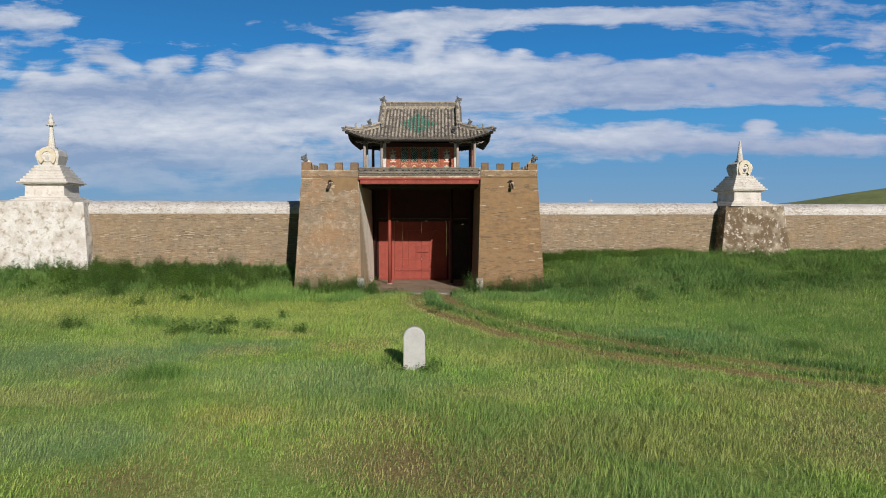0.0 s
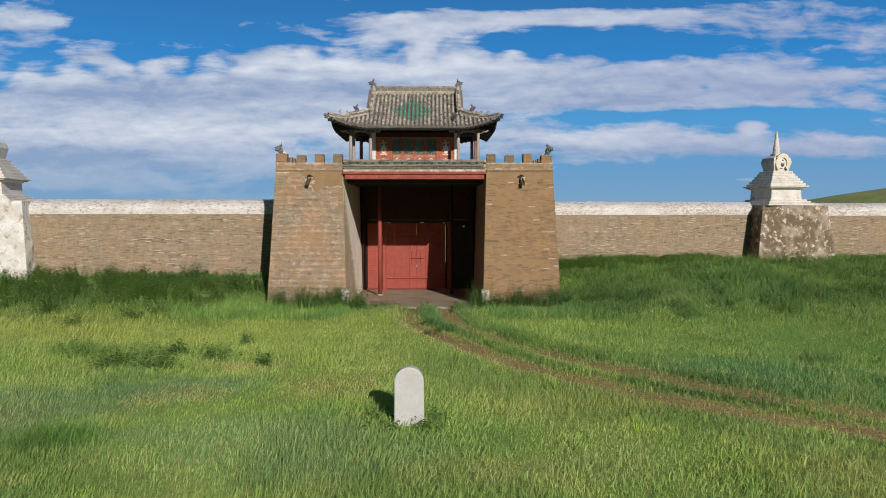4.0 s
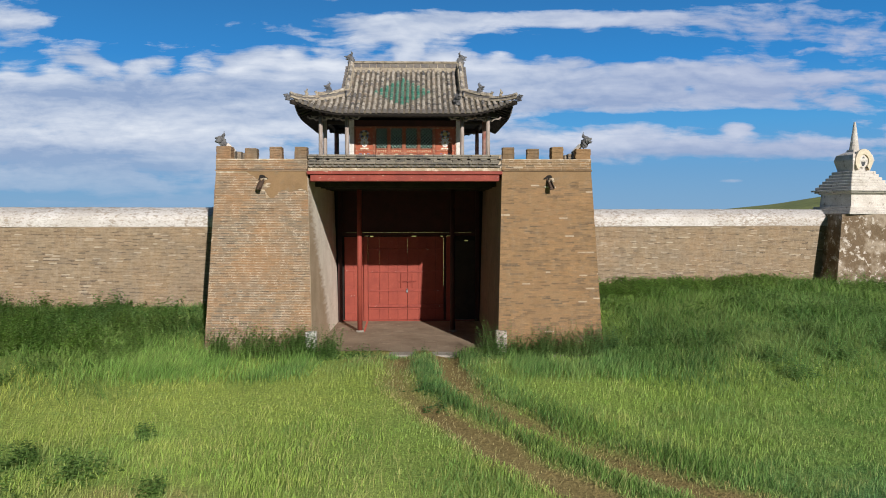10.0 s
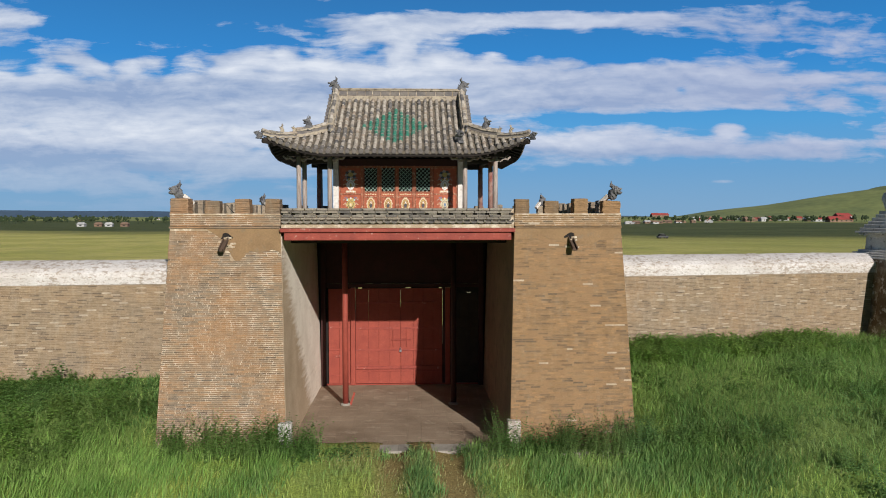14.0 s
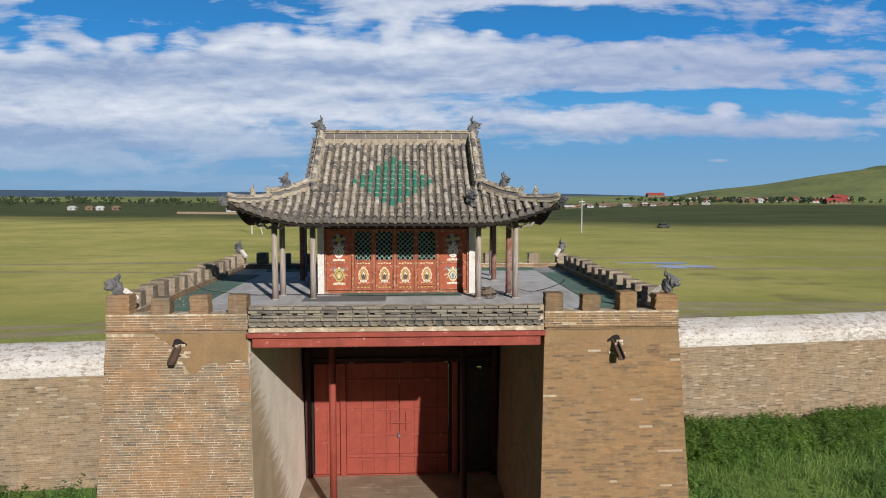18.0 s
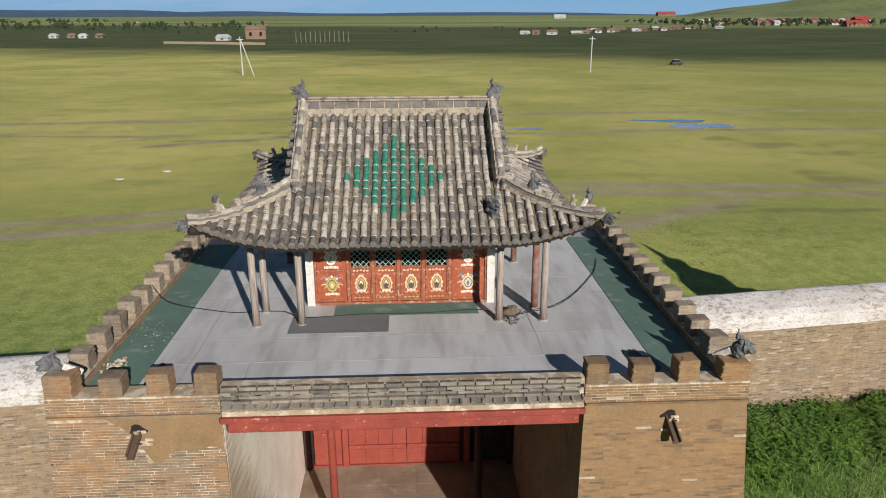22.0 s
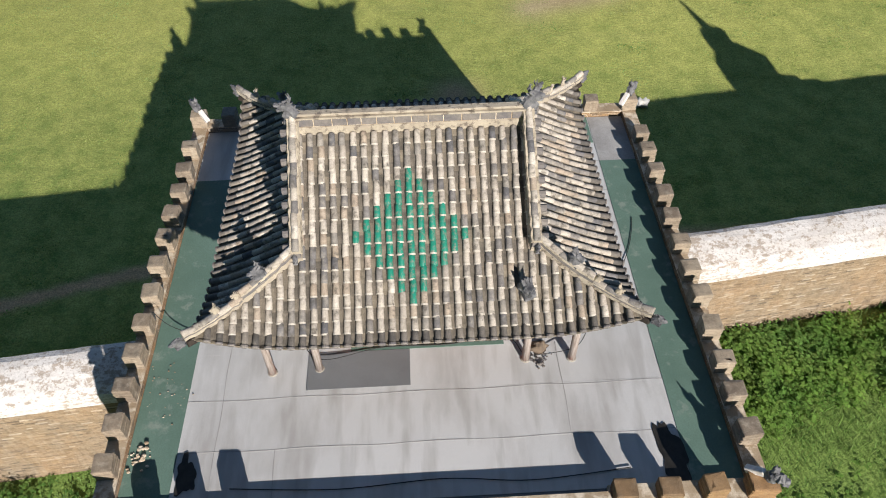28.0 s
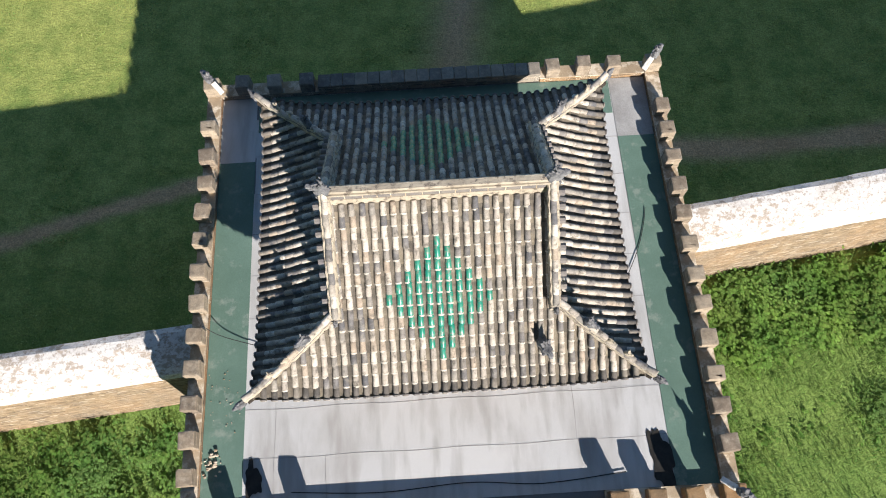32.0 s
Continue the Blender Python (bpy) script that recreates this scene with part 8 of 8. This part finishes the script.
def meadow():
    # open meadow in front, thicker towards the camera's way, thinner on bare soil and wheel tracks
    x, y, r = scatter(-34, 36, -27, 3, 1350000, 101)
    d = dirt_mask(x, y)
    rr = np.random.default_rng(103)
    bank = smoothstep(5.2, 8.0, np.abs(x)) * smoothstep(-6.0, -1.0, y)
    thick = 0.30 + 0.70 * smoothstep(-3.0, -11.0, y) * smoothstep(20.0, 9.0, np.abs(x - 1))
    thick = thick * smoothstep(34.0, 26.0, np.abs(x - 1)) * smoothstep(-27.0, -25.0, y)
    thick = thick * np.clip(0.80 + 0.35 * wave(x, y, 3.1, 36), 0.35, 1.0)
    ok = clear_of_gate(x, y) & (y < wall_y(x)) & (rr.random(len(x)) < thick) & (rr.random(len(x)) > d * 1.15) & (rr.random(len(x)) > bank)
    x, y, d = x[ok], y[ok], d[ok]
    h = rr.uniform(0.08, 0.20, len(x)) * np.clip(1 + 0.35 * wave(x, y, 0.7, 31) + 0.30 * wave(x, y, 3.4, 35), 0.45, 1.8) * (1 - 0.65 * d) * (1 + 0.5 * smoothstep(-6.0, -2.0, y))
    blades("meadow_grass", x, y, h, rr.uniform(0.008, 0.014, len(x)), M["grass"], "yellow-green meadow grass in drifts of lush and drier growth", 0.6, 104)
    # seeding stems over the meadow, in loose drifts
    x, y, r = scatter(-16, 22, -26, -2, 80000, 107)
    drift = np.clip(0.18 + 0.42 * wave(x, y, 0.55, 37) + 0.30 * wave(x, y, 1.9, 38), 0, 1) * (1 + 0.8 * smoothstep(-15.0, -19.0, y))
    ok = clear_of_gate(x, y) & (r.random(len(x)) < drift) & (r.random(len(x)) > dirt_mask(x, y))
    x, y = x[ok], y[ok]
    blades("seed_stems", x, y, r.uniform(0.16, 0.32, len(x)), np.full(len(x), 0.007), M["stem"], "thin straw-coloured seeding stems over the meadow", 0.5, 108)
    # dry golden grass beside the tracks and on the bare patches
    x, y, r = scatter(-12, 26, -25, -0.5, 420000, 105)
    d = dirt_mask(x, y)
    ok = clear_of_gate(x, y) & (d > 0.10) & (r.random(len(x)) < 0.80 - 0.60 * d)
    x, y = x[ok], y[ok]
    blades("dry_grass", x, y, r.uniform(0.03, 0.12, len(x)), np.full(len(x), 0.011), M["straw"], "dry golden grass along the wheel tracks", 0.7, 106)
    # lush grass on the crest between the ruts and on their far side
    x, y, r = scatter(-1.5, 14, -18, -0.8, 330000, 109)
    mid = polyline_distance(x, y, TRACK)
    edge = polyline_distance(x, y, [(a + 0.95, b + 0.75) for a, b in TRACK[1:-2]])
    crest = np.exp(-(mid / 0.26) ** 2) + 0.75 * np.exp(-(edge / 0.45) ** 2)
    ok = (r.random(len(x)) < crest * np.clip(0.55 + 0.6 * wave(x, y, 1.1, 39), 0.05, 1)) & (r.random(len(x)) > 1.4 * dirt_mask(x, y))
    x, y = x[ok], y[ok]
    blades("verge_grass", x, y, r.uniform(0.12, 0.30, len(x)) * np.clip(1 + 0.4 * wave(x, y, 1.7, 40), 0.4, 1.6), np.full(len(x), 0.013), M["grass_bank"], "dark green grass on the crest and verge of the wheel tracks", 0.6, 110)
    # rank grass on the banks at the foot of the wall
    x, y, r = scatter(-30, 34, -9, 11, 420000, 111)
    bank = np.where(x < 0, 0.6, 1.0) * smoothstep(5.2, 6.4, np.abs(x)) * smoothstep(-6.5, -1.0, y) * smoothstep(32, 24, np.abs(x - 2)) * np.clip(0.75 + 0.4 * wave(x, y, 1.0, 45), 0.2, 1)
    ok = clear_of_gate(x, y) & (y < wall_y(x) - 0.6) & (r.random(len(x)) < bank)
    x, y = x[ok], y[ok]
    h = r.uniform(0.16, 0.40, len(x)) * np.clip(1 + 0.3 * wave(x, y, 0.9, 32) + 0.3 * wave(x, y, 3.2, 46), 0.4, 1.8)
    blades("rank_grass", x, y, h, r.uniform(0.012, 0.02, len(x)), M["grass_bank"], "tall dark green grass on the bank below the wall", 0.6, 112, spread=3.0)
    # long grass before the towers and tufts on the threshold
    x, y, r = scatter(-8.5, 8.5, -4.2, -0.62, 80000, 115)
    ring = smoothstep(2.2, 3.2, np.abs(x - 0.3)) * smoothstep(8.5, 6.0, np.abs(x)) * smoothstep(-4.2, -2.2, y)
    ok = (r.random(len(x)) < ring * np.clip(0.6 + 0.6 * wave(x, y, 1.6, 33), 0.05, 1)) & (r.random(len(x)) > 1.5 * dirt_mask(x, y))
    x, y = x[ok], y[ok]
    tx, ty = [], []
    for cx, cy, n in ((-0.35, -0.95, 160), (0.45, -1.15, 260), (1.75, -0.8, 200), (0.55, -2.1, 260), (0.62, -3.2, 240), (0.7, -4.4, 200), (-1.5, -0.85, 120), (2.2, -0.75, 150)):
        tx.append(r.normal(cx, 0.16, n))
        ty.append(r.normal(cy, 0.20, n))
    x, y = np.concatenate([x] + tx), np.concatenate([y] + ty)
    h = r.uniform(0.14, 0.42, len(x)) * (1 + 0.35 * wave(x, y, 1.2, 34)) * np.where(np.abs(x) < 2.4, 0.65, 1.0)
    blades("long_grass", x, y, h, np.full(len(x), 0.015), M["grass_long"], "long green grass at the foot of the gate towers", 0.55, 116)
    # rush tufts that stand out of the meadow
    tx, ty = [], []
    for cx, cy, rad, n in ((-5.68, -16.0, 0.30, 620), (-5.3, -15.8, 0.25, 260), (10.5, -10.0, 0.30, 500), (11.4, -12.2, 0.35, 600), (-8.6, -8.9, 0.4, 500)):
        tx.append(r.normal(cx, rad, n))
        ty.append(r.normal(cy, rad * 0.8, n))
    x, y = np.concatenate(tx), np.concatenate(ty)
    blades("rush_tufts", x, y, r.uniform(0.30, 0.62, len(x)), np.full(len(x), 0.009), M["grass_long"], "dark rushy tufts standing out of the meadow", 0.7, 118, spread=3.0)
    # turf behind the wall: small flat leaves in clumps
    x, y, r = scatter(-24, 26, 4, 36, 420000, 121)
    fade = smoothstep(36, 24, y) * smoothstep(26, 18, np.abs(x - 1))
    ok = clear_of_gate(x, y) & (y > wall_y(x) + 0.6) & (r.random(len(x)) > dirt_mask(x, y) * 1.3) & (r.random(len(x)) < fade)
    x, y = x[ok], y[ok]
    h0 = np.clip(0.5 + 0.9 * wave(x, y, 2.4, 41), 0, 1.4) * np.clip(0.7 + 0.7 * wave(x, y, 9.0, 42), 0.1, 1.3)
    ok = r.random(len(x)) < 0.25 + 0.7 * h0
    x, y, h0 = x[ok], y[ok], h0[ok]
    blades("turf", x, y, r.uniform(0.03, 0.07, len(x)) * (0.7 + 0.5 * h0), r.uniform(0.02, 0.05, len(x)), M["turf"], "short clumpy turf inside the wall", 1.3, 122)


meadow()


def leafy(name, spots, mat, label, seed, leaf=1.0):
    """Broad-leaved weeds: stems with pairs of leaves. spots: x, y, radius, height, stems."""
    r = np.random.default_rng(seed)
    V, F, k = [], [], 0
    for cx, cy, rad, hgt, n in spots:
        for _ in range(n):
            px, py = cx + r.normal(0, rad * 0.5), cy + r.normal(0, rad * 0.5)
            z0 = float(ground_z(px, py)) - 0.03
            h = hgt * r.uniform(0.45, 1.1)
            lx, ly = r.normal(0, 0.25) * h, r.normal(0, 0.25) * h
            m = max(4, int(h / 0.05))
            for j in range(m):
                t = (j + 1) / m
                bx, by, bz = px + lx * t * t, py + ly * t * t, z0 + h * t
                a = r.uniform(0, 6.28)
                ln = leaf * r.uniform(0.06, 0.13) * (1.15 - 0.6 * t)
                c, s = math.cos(a), math.sin(a)
                wd = ln * (0.24 if leaf < 1.2 else 0.34)
                V += [(bx, by, bz), (bx + c * ln * 0.5 - s * wd, by + s * ln * 0.5 + c * wd, bz + ln * 0.2), (bx + c * ln, by + s * ln, bz - ln * 0.05), (bx + c * ln * 0.5 + s * wd, by + s * ln * 0.5 - c * wd, bz + ln * 0.2)]
                F.append((k, k + 1, k + 2, k + 3))
                k += 4
            V += [(px - 0.005, py, z0), (px + 0.005, py, z0), (px + lx, py + ly, z0 + h), (px + lx, py + ly, z0 + h)]
            F.append((k, k + 1, k + 2, k + 3))
            k += 4
    ob = new(name, mesh_arrays(name, np.array(V), np.array(F), mat))
    tagged(ob, label, "weeds", kind="stuff")


gw = np.random.default_rng(131)
spots = []
for k in range(16):                                    # along the foot of the towers
    spots.append((-5.4 + 0.24 * k, -0.85 + 0.15 * math.sin(k * 2), 0.30, 0.50 + 0.6 * gw.random(), 46))
for k in range(16):
    spots.append((2.4 + 0.22 * k, -0.95 + 0.15 * math.sin(k * 3), 0.30, 0.50 + 0.6 * gw.random(), 46))
for x, y, rad, h, n in ((-3.0, -1.0, 0.4, 0.75, 30), (4.3, -0.9, 0.4, 0.7, 30), (0.35, -0.9, 0.25, 0.3, 20), (1.5, -0.85, 0.3, 0.25, 22), (-1.2, -1.0, 0.5, 0.35, 36), (0.6, -4.6, 0.4, 0.22, 26), (0.75, -6.0, 0.4, 0.22, 24), (1.9, -1.2, 0.4, 0.4, 24), (-2.2, -1.2, 0.4, 0.5, 26)):
    spots.append((x, y, rad, h, n))
spots = [s for k, s in enumerate(spots) if k % 3 or k > 31]
leafy("gate_weeds", spots, M["weed_tall"], "leafy green weeds at the foot of the gate towers", 132)
spots = []
for x, y, rad in ((-9.2, -4.0, 0.35), (-8.7, -3.0, 0.45), (-7.5, -2.4, 0.35), (-6.0, -8.8, 0.38), (-4.9, -9.4, 0.40), (-5.8, -10.3, 0.55), (-7.0, -10.0, 0.65), (-8.65, -8.8, 0.5), (-3.4, -10.2, 0.18), (-4.5, -7.6, 0.14), (-12.3, -3.1, 0.45), (-14.4, -2.9, 0.6), (-12.1, -3.5, 0.4), (-10.4, -5.4, 0.35), (-11.0, -9.4, 0.5),
                  (6.4, -1.0, 0.4), (7.0, -0.95, 0.4), (7.8, -1.4, 0.35), (8.7, -1.3, 0.35), (9.3, -4.0, 0.40), (9.3, -2.8, 0.35), (12.8, -2.4, 0.7), (11.0, -2.9, 0.4), (12.7, 0.6, 0.7), (10.8, 2.0, 0.6), (13.5, 0.1, 0.6), (14.1, -1.2, 0.5), (12.7, -3.7, 0.5)):
    spots.append((x, y, rad, 0.34 + 0.30 * rad, int(20 + 60 * rad)))
for x, y in ((0.5, -15.0), (-0.1, -14.9), (0.0, -14.2), (0.7, -14.8), (-0.35, -14.3), (0.75, -14.3)):
    spots.append((x, y, 0.22, 0.27, 16))
bright_spots = []
for k in range(150):
    x = float(gw.uniform(-21, -5.9))
    (spots if k % 2 else bright_spots).append((x, float(gw.uniform(-2.4, 2.4)), 0.40, 0.44 + 0.34 * gw.random(), 18))
for k in range(70):
    x = float(gw.uniform(11, 28))
    spots.append((x, float(gw.uniform(-2.5, 5.5)), 0.5, 0.42 + 0.28 * gw.random(), 22))
leafy("field_weeds", spots, M["weed"], "dark clumps of leafy weeds in the meadow", 133, 1.15)
spots = bright_spots
for _ in range(130):
    x = float(gw.uniform(5.9, 14))
    spots.append((x, float(wall_y(x)) - 0.9 - 2.0 * gw.random() ** 1.5, 0.42, 0.30 + 0.2 * gw.random(), 26))
spots += [(float(gw.uniform(6.0, 13)), float(gw.uniform(-1.5, 3.0)), 0.5, 0.30, 12) for _ in range(18)]
spots += [(float(gw.uniform(-13, -6)), float(gw.uniform(0.2, 2.8)), 0.5, 0.34, 16) for _ in range(34)]
leafy("bank_weeds", spots, M["weed_bright"], "bright green leafy weeds along the wall foot", 134, 1.45)
